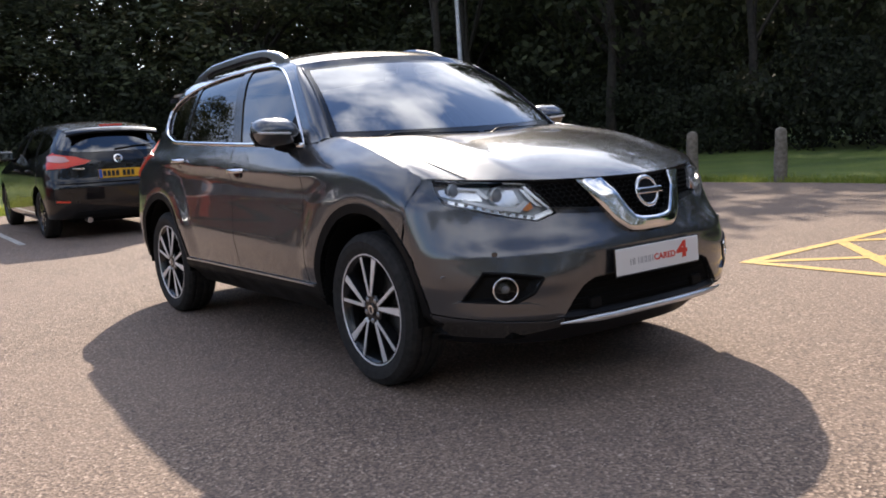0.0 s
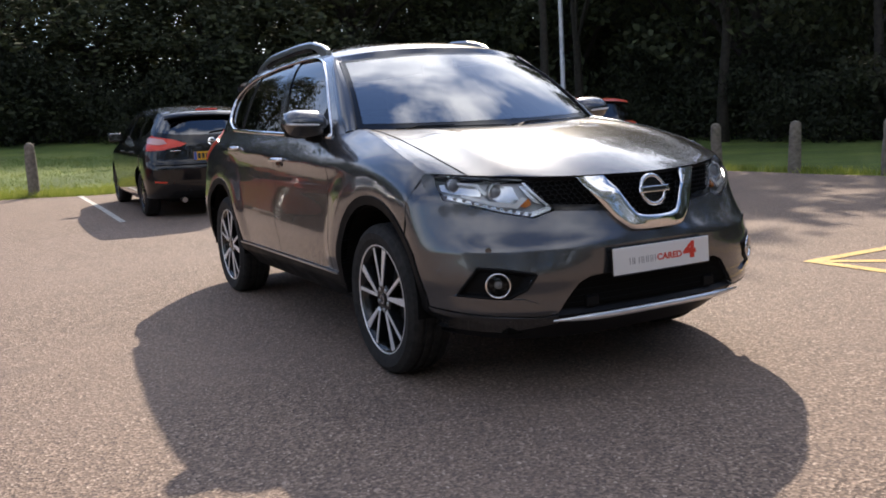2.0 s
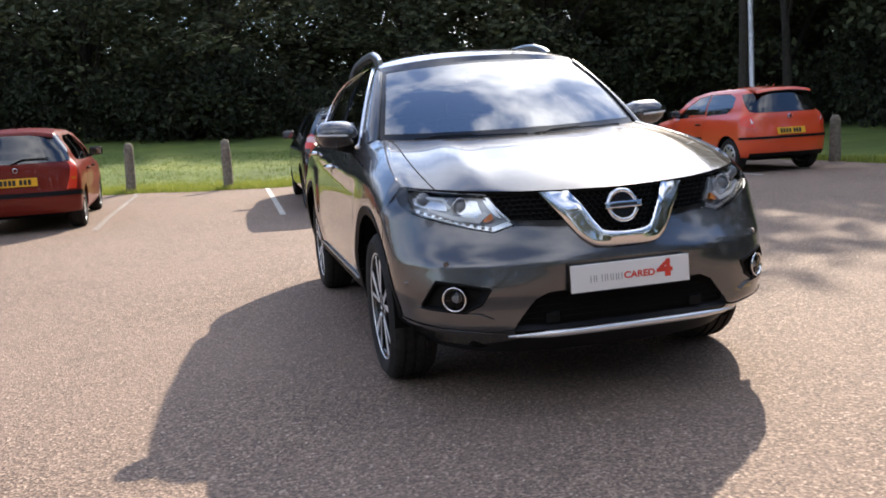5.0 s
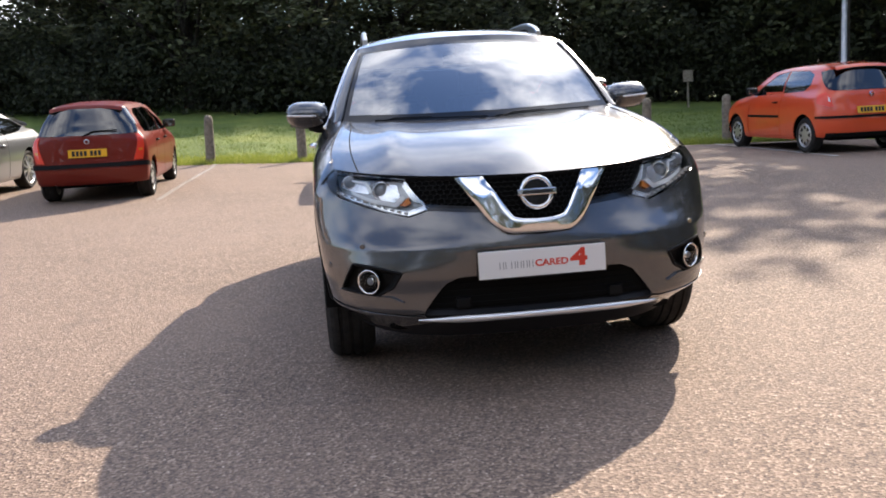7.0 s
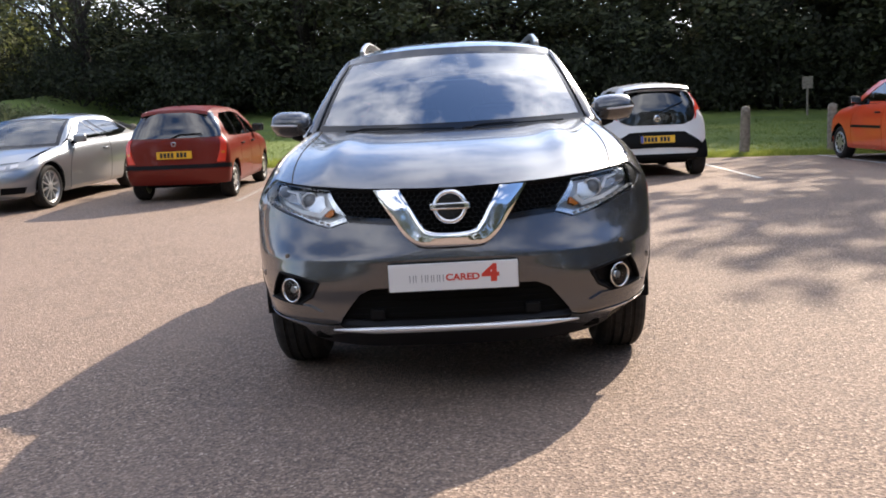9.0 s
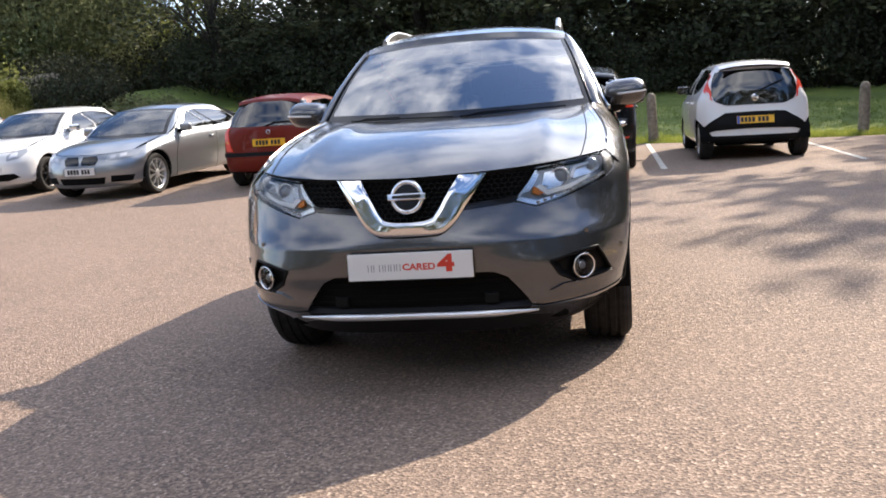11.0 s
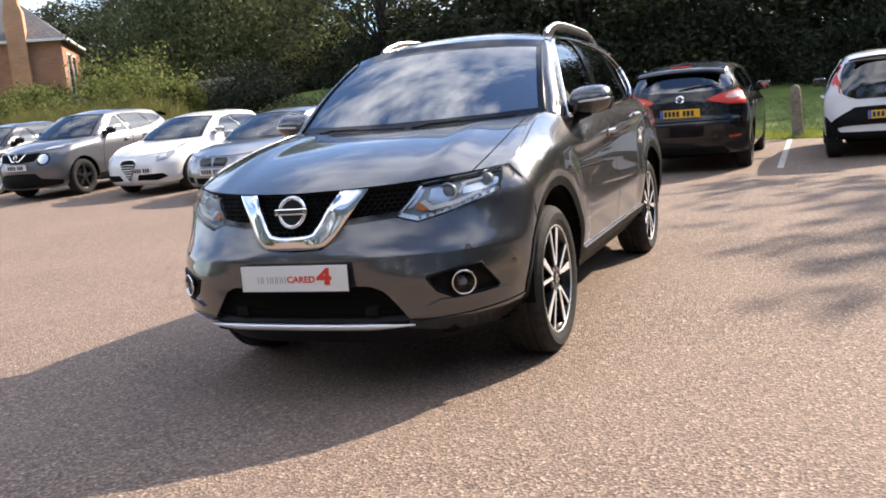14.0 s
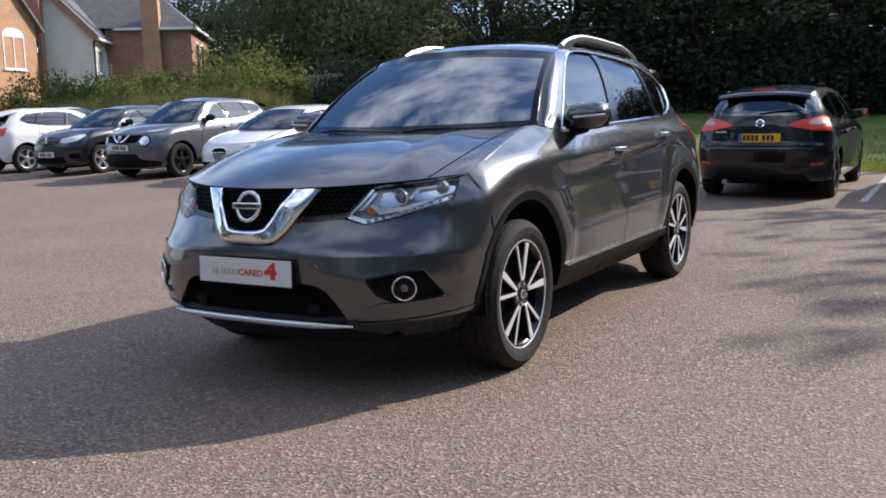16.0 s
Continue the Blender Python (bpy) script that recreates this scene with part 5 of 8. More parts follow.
    Build().panel(hero.at, line, *fine, 0.013, 0.01, side).done("sill_chrome", satin, car, "thin bright line along the sill")
    for cy in (0.0, WB):
        a0, a1 = (-4, 187) if cy == 0 else (-6, 184)
        n_ = 30
        outer = [(s_, cy + 0.452 * math.cos(radians(a0 + (a1 - a0) * i / n_)), AZ + 0.452 * math.sin(radians(a0 + (a1 - a0) * i / n_))) for i in range(n_ + 1)]
        inner = [(s_, cy + 0.409 * math.cos(radians(a1 + (a0 - a1) * i / n_)), AZ + 0.409 * math.sin(radians(a1 + (a0 - a1) * i / n_))) for i in range(n_ + 1)]
        Build().panel(hero.at, hero.poly(*outer, *inner), *hero.lines(0.02, 0.015), 0.005, 0.05, side).done("arch_trim", plastic, car, "black plastic wheel arch trim")
        liner = lathe_ring([(0.402, 0.0), (0.402, -0.26), (0.407, -0.26), (0.407, 0.0)], 40)
        liner.transform(Matrix.Translation((0.875 * sg, cy, AZ)) @ (Matrix.Rotation(math.pi, 4, "Z") if sg < 0 else Matrix()))
        bmesh.ops.delete(liner, geom=[v for v in liner.verts if v.co.z < 0.30], context="VERTS")
        part("arch_liner", liner, shadow_black, car)
    # handles in their cups
    for name, y, z in (("front_door", 1.30, 0.968), ("rear_door", 2.262, 1.035)):
        x = hero.half(y, z)
        cup = lathe_bm([(0.046, 0.002), (0.044, 0.004), (0.03, 0.0035), (0.004, 0.003)], 28, "x")
        cup.transform(Matrix.Diagonal((1, 1.12, 0.85, 1)))
        c_ = part("handle_cup", cup, gloss_black, doors[name, side], smooth=True)
        c_.matrix_local = Matrix.Translation((sg * (x - 0.001), y + 0.015, z - 0.004)) @ Matrix.Rotation(math.pi if sg < 0 else 0, 4, "Z")
        hb = [(sg * (x + d), y + k, z + 0.004) for k, d in ((-0.085, 0.004), (-0.07, 0.024), (-0.03, 0.034), (0.03, 0.034), (0.07, 0.028), (0.095, 0.006))]
        h_ = tube_bm(smooth_line(hb), 0.0125, 10)
        part("door_handle", h_, chrome, doors[name, side], "chrome door handle", smooth=True)
    # wing flank badge vent and parking sensors
    for x, z in ((0.838, 0.527), (0.70, 0.62)):
        q = hero.at(hero.find(f, x, z), z)
        part("parking_sensor", lathe_bm([(0.012, -0.003), (0.012, 0.002), (0.009, 0.003)], 16, "x"), paint_grey, car).matrix_local = Matrix.Translation((sg * q[0], q[1] - 0.002, q[2])) @ Matrix.Rotation(radians(-65 if x > 0.8 else -55) * sg + (math.pi if sg < 0 else 0) + (0.35 if x > 0.8 else 0) * sg, 4, "Z")
    # tail lamp
    tl = hero.poly((s_, 3.10, 1.10), (s_, 3.02, 1.085), (s_, 3.30, 0.93), (2.5, 0.93), (2.72, 1.0), (2.72, 1.09), (s_, 3.38, 1.20), (s_, 3.30, 1.24))
    Build().panel(hero.at, tl, *fine, 0.010, 0.02, side).done("tail_lamp", red_lens, car, "red tail lamp wrapping the rear corner")
    tw = hero.poly((s_, 3.04, 1.083), (s_, 3.29, 0.95), (s_, 3.39, 0.955), (s_, 3.25, 1.15))
    Build().panel(hero.at, tw, *fine, 0.014, 0.01, side).done("tail_lamp_clear", rose_lens, car)

# windscreen, its dark border, pillars, roof
def screen_at(u, v):
    x0, y0, z0 = 0.735 * u, 0.47 - 0.20 * (1 - u * u), 1.118 - 0.020 * (1 - u * u)
    x1, y1, z1 = 0.592 * u, 0.995 - 0.105 * (1 - u * u), 1.500 + 0.034 * (1 - u * u)
    k = 0.028 * math.sin(math.pi * max(0, min(1, v)))
    return x0 + (x1 - x0) * v, y0 + (y1 - y0) * v - 0.55 * k, z0 + (z1 - z0) * v + 0.8 * k


su, sv = [-1, -0.955] + [-0.955 + 1.91 * (i + 1) / 30 for i in range(30)] + [1], [0, 0.07] + [0.07 + 0.885 * (i + 1) / 16 for i in range(16)] + [1]
Build().grid(screen_at, su, sv, keep=lambda i, j: 0 < i < 31 and 0 < j < 17).done("windscreen", screen_glass, car, "wide curved windscreen reflecting the sky").visible_shadow = False
Build().grid(screen_at, su, sv, keep=lambda i, j: not (0 < i < 31 and 0 < j < 17)).done("windscreen_border", gloss_black, car)
for sg in (1, -1):
    def pillar_at(u, v):
        a = Vector(screen_at(1.0, v))
        y, z = 0.50 + 0.575 * v, 1.105 + 0.427 * v
        b = Vector((hero.half(y, z), y, z))
        p = a.lerp(b, u) + Vector((0.8, -0.5, 0.4)).normalized() * 0.016 * math.sin(math.pi * max(0, min(1, u)))
        return (sg * p.x, p.y, p.z)

    Build().grid(pillar_at, [i / 8 for i in range(9)], [i / 20 for i in range(21)], sg < 0).done("windscreen_pillar", paint_grey, car)
    edge = [Vector(screen_at(0.995 * sg, i / 20)) + Vector((0.004 * sg, -0.003, 0.003)) for i in range(21)]
    part("pillar_trim", tube_bm(edge, 0.005, 6), gloss_black, car, smooth=True)


def roof_at(u, v):
    ye = 1.05 + 2.20 * v
    ze = ZR(ye)
    xe = hero.half(ye, ze)
    y = ye - 0.14 * (1 - u * u) * (1 - v) ** 4
    a = abs(u)
    z = ze + (0.052 - 0.016 * (1 - v) ** 6 - 0.03 * v ** 3) * (1 - a ** 2.6)
    if v < 0.02:
        z = ze + 0.036 * (1 - a ** 2.6)
    return xe * u, y, z


ru = [-1 + 2 * i / 40 for i in range(41)]
rv = [i / 40 for i in range(41)]
Build().grid(roof_at, ru, rv).done("roof", paint_grey, car)
Build().grid(lambda u, v: Vector(screen_at(u, 1.0)).lerp(Vector(roof_at(u, 0.0)), v), ru, [0, 0.5, 1]).done("roof_header", paint_grey, car)
Build().grid(lambda u, v: Vector(roof_at(0.72 * u, 0.10 + 0.72 * v)) + Vector((0, 0, 0.005)), ru, [i / 20 for i in range(21)]).done("glass_roof", gloss_black, car, "dark panoramic glass roof")
Build().grid(lambda u, v: Vector(roof_at(u, 1.0)) + Vector((0, 0.03 * v * (1 - 0.3 * u * u), -0.02 * v - 0.02 * v * v)), ru, [0, 0.5, 1]).done("roof_spoiler", paint_grey, car)
for sg in (1, -1):
    pts, inner = [], []
    for i in range(25):
        t = i / 24
        y = 1.27 + 1.55 * t
        x = 0.545 - 0.035 * t
        lift = 0.052 * min(1, 5.5 * t, 4.0 * (1 - t)) ** 0.6 if 0 < t < 1 else 0
        pts.append((sg * x, y, ZR(y) + 0.012 + lift))
    rail = bmesh.new()
    rings = []
    for i, p in enumerate(pts):
        t = i / 24
        deep = 0.028 if 0.14 < t < 0.86 else (0.028 + 0.05 * (1 - min(t, 1 - t) / 0.14))
        rings.append([rail.verts.new((p[0] + sg * a, p[1], p[2] + b)) for a, b in ((-0.014, 0.0), (-0.009, 0.010), (0.009, 0.010), (0.016, 0.0), (0.018, -deep), (-0.016, -deep))])
    for a, b_ in zip(rings, rings[1:]):
        for k in range(6):
            rail.faces.new((a[k], a[(k + 1) % 6], b_[(k + 1) % 6], b_[k]))
    rail.faces.new(rings[0])
    rail.faces.new(rings[-1])
    bmesh.ops.recalc_face_normals(rail, faces=rail.faces[:])
    part("roof_rail", rail, satin, car, "silver roof rail")
    part("rail_gap", tube_bm([(p[0], p[1], p[2] - 0.036) for p in pts[4:-4]], 0.014, 6), plastic, car)

# mirrors
for sg in (1, -1):
    mir = new("door_mirror")
    mir.parent = car
    mir.empty_display_size = 0.05
    mir.matrix_local = Matrix.Translation((sg * 0.915, 0.735, 1.158)) @ Matrix.Diagonal((sg, 1, 1, 1))

    def mirror_shape(u, v, lo, hi):
        # u round, v from the inner to the outer end
        w = 0.115 * (1 - 0.10 * (v - 0.4) ** 2)
        h = 0.074 * (1 - 0.55 * max(0, v - 0.62) ** 1.5) * (1 - 0.35 * max(0, 0.25 - v))
        end = max(0.0, 1 - (2 * abs(v - 0.5)) ** 5) ** 0.5
        a = lo + (hi - lo) * u
        d = -0.10 * math.cos(a) if math.cos(a) > 0 else 0.035 * -math.cos(a)
        return (-0.115 + 0.235 * v, d * (0.35 + 0.65 * end) + 0.05 * (v - 0.5) ** 2, h * math.sin(a) * end + 0.012 * v)

    seg = [i / 20 for i in range(21)]
    ends = [0.0, 0.01, 0.03, 0.06, 0.1, 0.16, 0.25, 0.4, 0.55, 0.7, 0.8, 0.87, 0.92, 0.955, 0.98, 0.995, 1.0]

    def shape_mesh(name, lo, hi, mat, grow=1.0):
        bm = bmesh.new()
        vs_ = [[bm.verts.new(Vector(mirror_shape(a, b, lo, hi)) * grow) for a in seg] for b in ends]
        for p, q in zip(vs_, vs_[1:]):
            for i in range(len(seg) - 1):
                bm.faces.new((p[i], p[i + 1], q[i + 1], q[i]))
        bmesh.ops.recalc_face_normals(bm, faces=bm.faces[:])
        return part(name, bm, mat, mir, smooth=True)

    shape_mesh("mirror_cap", radians(-8), radians(125), paint_grey)
    shape_mesh("mirror_housing", radians(-125), radians(-8), paint_grey, 0.99)
    shape_mesh("mirror_base", radians(-128), radians(-78), plastic, 1.03)
    ind = [Vector(mirror_shape((radians(-4) - radians(-8)) / radians(133) * k, 0.30 + 0.68 * i / 14, radians(-8), radians(125))) + Vector((0, -0.004, 0)) for i in range(15) for k in (1,)]
    part("mirror_indicator", tube_bm(ind, [0.002] + [0.006] * 13 + [0.002], 6), clear_lens, mir)
    part("mirror_glass", box_bm((-0.10, 0.026, -0.058), (0.105, 0.031, 0.066), 0.004), chrome, mir)
    foot = tube_bm([(-0.20, -0.02, -0.078), (-0.13, -0.012, -0.080), (-0.05, -0.008, -0.074), (0.0, -0.005, -0.06)], [0.024, 0.022, 0.024, 0.02], 10)
    part("mirror_arm", foot, plastic, mir, smooth=True)
    sail = bmesh.new()
    q = []
    for y, z in ((0.565, 1.095), (0.84, 1.105), (0.80, 1.245), (0.69, 1.165)):
        q.append((hero.half(y, z) + 0.004, y, z))
    vv = [sail.verts.new((x - 0.915, y - 0.735, z - 1.158)) for x, y, z in q] + [sail.verts.new((x - 0.915 - 0.012, y - 0.735, z - 1.158)) for x, y, z in q]
    sail.faces.new(vv[:4])
    for i in range(4):
        sail.faces.new((vv[i], vv[(i + 1) % 4], vv[4 + (i + 1) % 4], vv[4 + i]))
    bmesh.ops.recalc_face_normals(sail, faces=sail.faces[:])
    part("mirror_sail", sail, plastic, mir)

# wheels
for y in (0.0, WB):
    for sg in (1, -1):
        wheel(car, (sg * 0.772, y, 0.335), 0.353, 0.256, 0.215, "twin", sg, "black and machined twin-spoke alloy wheel", 0.0, 0.31 if y == 0 else 0.12)

# underside and inner body
part("underbody", join_bm(box_bm((-0.62, -0.70, 0.24), (0.62, 3.45, 0.50), 0.05), box_bm((-0.80, 0.50, 0.27), (0.80, 2.20, 0.42), 0.03), box_bm((-0.60, -0.62, 0.45), (0.60, 0.25, 0.80), 0.05)), shadow_black, car, "dark underside")
part("bulkhead", join_bm(box_bm((-0.58, -0.55, 0.6), (0.58, 0.30, 0.86), 0.02), box_bm((-0.82, 0.48, 0.42), (0.82, 2.6, 0.47))), shadow_black, car)

# cabin
part("dashboard", join_bm(box_bm((-0.70, 0.56, 0.80), (0.70, 0.92, 1.055), 0.05, 3), box_bm((-0.66, 0.36, 0.92), (0.66, 0.60, 1.045), 0.03)), plastic, car, "dark grey dashboard", smooth=False)
part("cabin_floor", box_bm((-0.72, 0.5, 0.47), (0.72, 3.3, 0.50)), fabric, car)
wheel_ = new("steering_wheel")
wheel_.parent = car
wheel_.empty_display_size = 0.05
wheel_.matrix_local = Matrix.Translation((-0.36, 0.97, 1.035)) @ Matrix.Rotation(radians(64), 4, "X")
part("wheel_rim", tube_bm([(0.185 * math.cos(2 * math.pi * i / 32), 0.185 * math.sin(2 * math.pi * i / 32), 0) for i in range(33)], 0.016, 8, False), plastic, wheel_, smooth=True)
part("wheel_boss", join_bm(box_bm((-0.07, -0.06, -0.02), (0.07, 0.05, 0.03), 0.02), box_bm((-0.17, -0.018, -0.01), (0.17, 0.018, 0.012), 0.006), box_bm((-0.018, -0.17, -0.01), (0.018, 0, 0.012), 0.006)), plastic, wheel_)
for x, y in ((-0.36, 1.35), (0.36, 1.35), (-0.36, 2.30), (0.36, 2.30)):
    st = new("seat")
    st.parent = car
    st.empty_display_size = 0.1
    st.matrix_local = Matrix.Translation((x, y, 0))
    part("cushion", box_bm((-0.25, -0.24, 0.50), (0.25, 0.28, 0.72), 0.06, 3), fabric, st)
    b = box_bm((-0.24, -0.07, 0.0), (0.24, 0.07, 0.60), 0.06, 3)
    b.transform(Matrix.Translation((0, 0.30, 0.64)) @ Matrix.Rotation(radians(-15), 4, "X"))
    part("backrest", b, fabric, st)
    b = box_bm((-0.13, -0.05, 0.0), (0.13, 0.05, 0.17), 0.04, 3)
    b.transform(Matrix.Translation((0, 0.475, 1.245)))
    part("headrest", b, fabric, st)
part("rear_view_mirror", join_bm(box_bm((-0.115, 0.905, 1.405), (0.115, 0.925, 1.465), 0.012), box_bm((-0.05, 0.84, 1.44), (0.05, 0.90, 1.50), 0.015)), plastic, car)
part("headlining", box_bm((-0.55, 1.10, 1.50), (0.55, 3.2, 1.515)), material("grey_lining", (0.35, 0.35, 0.34), 0.9), car)
# wipers
for x0, x1 in ((-0.56, 0.02), (0.06, 0.60)):
    pts = []
    for i in range(13):
        u = (x0 + (x1 - x0) * i / 12) / 0.735
        pts.append(Vector(screen_at(u, -0.006 + 0.012 * math.sin(3 * i / 12))) + Vector((0, -0.008, 0.007)))
    wp = part("wiper", tube_bm(pts, 0.0035, 6), plastic, car)
    arm = [pts[0] + Vector((-0.02, -0.05, -0.02)), pts[2] + Vector((0, -0.012, 0.008)), pts[6] + Vector((0, -0.006, 0.008))]
    part("wiper_arm", tube_bm(arm, [0.004, 0.004, 0.003], 6), plastic, car)
part("aerial", tube_bm([(0, 2.95, 1.60), (0, 3.05, 1.72), (0, 3.10, 1.80)], [0.008, 0.004, 0.002], 6), plastic, car)

# ---- the other parked cars ----
import collections

Spec = collections.namedtuple("Spec", "name label paint L W H wb foh r rim style wheel_label zh belt cowl screen_top roof spoiler lr tail nose dlo_low dlo_top posts shut glass rear_glass front_plate rear_plate band handle mirror lamps middle front_glass roof_paint tail_glass", defaults=[None] * 37)


def parked_car(p):
    """A parked car in its own frame (nose at -y, front axle at y = 0); p holds its sizes. Returns its root and shell."""
    hw, rear = p.W / 2, p.L - p.foh
    root = empty(p.name, Matrix(), p.label, "car", "parked cars")
    vc, vt = p.cowl, p.screen_top  # (y, z) of the windscreen's foot and head at its sides

    def wing_top(y):
        v = max(0.0, min(1.0, (y + p.foh - 0.42) / (vc[0] + p.foh - 0.42)))
        return p.zh + 0.04 + (vc[1] - p.zh - 0.04) * (0.5 * (1 - (1 - v) ** 2) + 0.5 * v)

    b = p.belt
    nose = p.nose if p.nose is not None else [(0.18, 0.12), (0.28, 0.03), (0.42, 0.0), (0.55, 0.0), (p.zh - 0.06, 0.05), (p.zh + 0.03, 0.12), (p.zh + 0.15, 0.25)]
    tail = p.tail
    sh = Shell(
        nose=[(z, -p.foh + d) for z, d in nose], tail=[(z, rear - d) for z, d in tail],
        base=[(0.18, hw * 0.90), (0.28, hw * 0.965), (0.42, hw * 0.985), (0.6, hw), (b - 0.2, hw * 0.995), (b - 0.06, hw * 0.965), (b + 0.02, hw * 0.925), (b + 0.15, hw * 0.865), (p.H - 0.2, hw * 0.745), (p.H - 0.10, hw * 0.66), (p.H - 0.04, hw * 0.56), (p.H, hw * 0.45)],
        low=[(-p.foh, 0.93), (-0.3, 0.97), (0.3, 1.0), (p.wb, 1.0), (p.wb + 0.4, 0.98), (rear, 0.93)],
        high=[(0.2, 0.93), (0.8, 0.98), (1.5, 1.0), (p.wb - 0.2, 0.98), (p.wb + 0.4, 0.92), (rear, 0.88)],
        lf=p.foh * 0.62, lr=p.lr if p.lr is not None else 0.40, nf=[(0.2, 2.6), (0.5, 2.5), (p.zh, 1.9)], nr=3.2, top=wing_top, inset=0.06, cowl=vc[0], split=(b - 0.1, b + 0.08))
    g = sh.lines(0.06, 0.045)
    A, AZ_ = p.r + 0.055, p.r
    zr = curve(*p.roof)
    y0, y1 = vt[0] + 0.05, p.roof[-1][0]
    dlo_b, dlo_t = p.dlo_low, p.dlo_top
    edge = [(s_, y0 + (y1 - y0) * i / 12, zr(y0 + (y1 - y0) * i / 12)) for i in range(13)]
    wt = [(s_, y, wing_top(y)) for y in [-p.foh + 0.42 + (vc[0] + p.foh - 0.42) * i / 8 for i in range(9)]]
    body = sh.poly((0.0, p.zh), (f, 0.35 * hw, p.zh), (f, 0.7 * hw, p.zh + 0.015), *wt,
                   *[(s_, y, z) for y, z in dlo_b], *[(s_, y, z) for y, z in dlo_t], (s_, dlo_b[0][0] - 0.012, dlo_b[0][1] + 0.012), (s_, vc[0] + 0.05, vc[1] + 0.01),
                   *edge, (2.5, edge[-1][2] - 0.01), (3.0, edge[-1][2] - 0.01), (3.0, 0.26), (2.3, 0.26), (s_, p.wb + A + 0.005, 0.27),
                   *arc(p.wb, AZ_, A, -4, 184, 16), (s_, p.wb - A - 0.005, 0.21), (s_, A + 0.005, 0.21), *arc(0, AZ_, A, -4, 184, 16), (s_, -A - 0.005, 0.24), (f, 0.8 * hw, 0.22), (0.0, 0.20))
    cuts = [sh.find(s_, y, 0.6) for y in p.shut]
    gap = 0.0022
    spans = [(0.0, cuts[0] - gap)] + [(a + gap, c - gap) for a, c in zip(cuts, cuts[1:])] + [(cuts[-1] + gap, 3.0)]
    for k, (a, c) in enumerate(spans):
        name = "front_body" if k == 0 else "rear_body" if k == len(spans) - 1 else "door"
        piece = clip(clip(body, 0, a, True), 0, c, False)
        if name == "door":
            for side in (False, True):
                d = Build().panel(sh.at, piece, *g, 0, 0.02, side).done("door", p.paint, root)
                sg = -1 if side else 1
                yh, zh_ = p.shut[k] - 0.16, b - 0.13
                x = sh.half(yh, zh_)
                part("door_handle", tube_bm([(sg * (x - 0.002), yh - 0.08, zh_), (sg * (x + 0.026), yh - 0.05, zh_), (sg * (x + 0.028), yh + 0.05, zh_), (sg * (x - 0.002), yh + 0.085, zh_)], 0.013, 8), p.handle if p.handle is not None else p.paint, d, smooth=True)
        else:
            across(sh, name, piece, p.paint, root, g, 0, 0.02)
    inner = sh.poly((0.02, 0.30), (0.02, p.zh - 0.03), (s_, -0.2, p.zh - 0.02), (s_, vc[0], vc[1] - 0.05), (s_, 1.2, b - 0.04), (s_, p.wb, b - 0.04), (2.98, b - 0.04), (2.98, 0.30), (s_, p.wb + A, 0.32), (s_, p.wb + A * 0.7, 0.75), (s_, p.wb - A * 0.7, 0.75), (s_, p.wb - A, 0.32), (s_, A, 0.32), (s_, A * 0.7, 0.75), (s_, -A * 0.7, 0.75), (s_, -A, 0.32))
    across(sh, "inner_shell", inner, shadow_black, root, g, -0.03)
    part("underbody", join_bm(box_bm((-hw * 0.66, -p.foh + 0.25, 0.2), (hw * 0.66, rear - 0.25, 0.5), 0.04), box_bm((-hw * 0.66, -p.foh + 0.3, 0.4), (hw * 0.66, 0.2, p.zh - 0.1), 0.04), box_bm((-hw * 0.84, A + 0.05, 0.22), (hw * 0.84, p.wb - A - 0.05, 0.4), 0.03)), shadow_black, root)
    part("cabin", join_bm(box_bm((-hw * 0.82, vc[0] + 0.2, 0.4), (hw * 0.82, rear - 0.45, b - 0.12), 0.04), *[box_bm((x - 0.23, y, b - 0.2), (x + 0.23, y + 0.16, b + 0.18), 0.06) for x in (-0.36, 0.36) for y in (1.25, 2.1)], *[box_bm((x - 0.12, y + 0.03, b + 0.18), (x + 0.12, y + 0.13, b + 0.33), 0.04) for x in (-0.36, 0.36) for y in (1.25, 2.1)]), fabric, root, "dark seats and cabin")
    # glass on the flanks
    pane_low = [(s_, y, z) for y, z in dlo_b]
    panel = sh.poly(*pane_low, *[(s_, y, z) for y, z in dlo_t])
    posts = [sh.find(s_, y, b + 0.2) for y in p.posts]
    bounds = [0.0] + posts + [3.0]
    for a, c in zip(bounds, bounds[1:]):
        piece = clip(clip(panel, 0, a + 0.008, True), 0, c - 0.008, False)
        if len(piece) > 2:
            mirrored(sh, "side_window", piece, p.glass, root, g, -0.006)
    for c in posts:
        piece = clip(clip(panel, 0, c - 0.012, True), 0, c + 0.012, False)
        mirrored(sh, "door_pillar", piece, gloss_black, root, g, -0.002, 0.01)
    # bonnet, windscreen, roof
    def bon(u, v):
        x0 = 0.80 * hw * u * 0.98
        z0 = p.zh + 0.005 + 0.03 * abs(u) ** 3
        yf = sh.at(sh.find(f, min(abs(x0), 0.80 * hw), z0), z0)[1]
        y_, z_ = vc[0] - 0.16 * (1 - u * u), vc[1] - 0.012 * (1 - u * u)
        k = max(0.0, min(1.0, v))
        gg = hood_z(v) * (1 - u * u) + (0.5 * (1 - (1 - v) ** 2) + 0.5 * v) * u * u
        xe = sh.half(vc[0], vc[1]) - 0.02
        return x0 + (xe * u - x0) * v, yf + (y_ - yf) * v, z0 + (z_ - z0) * gg + 0.02 * math.sin(math.pi * k) * (1 - u ** 4)

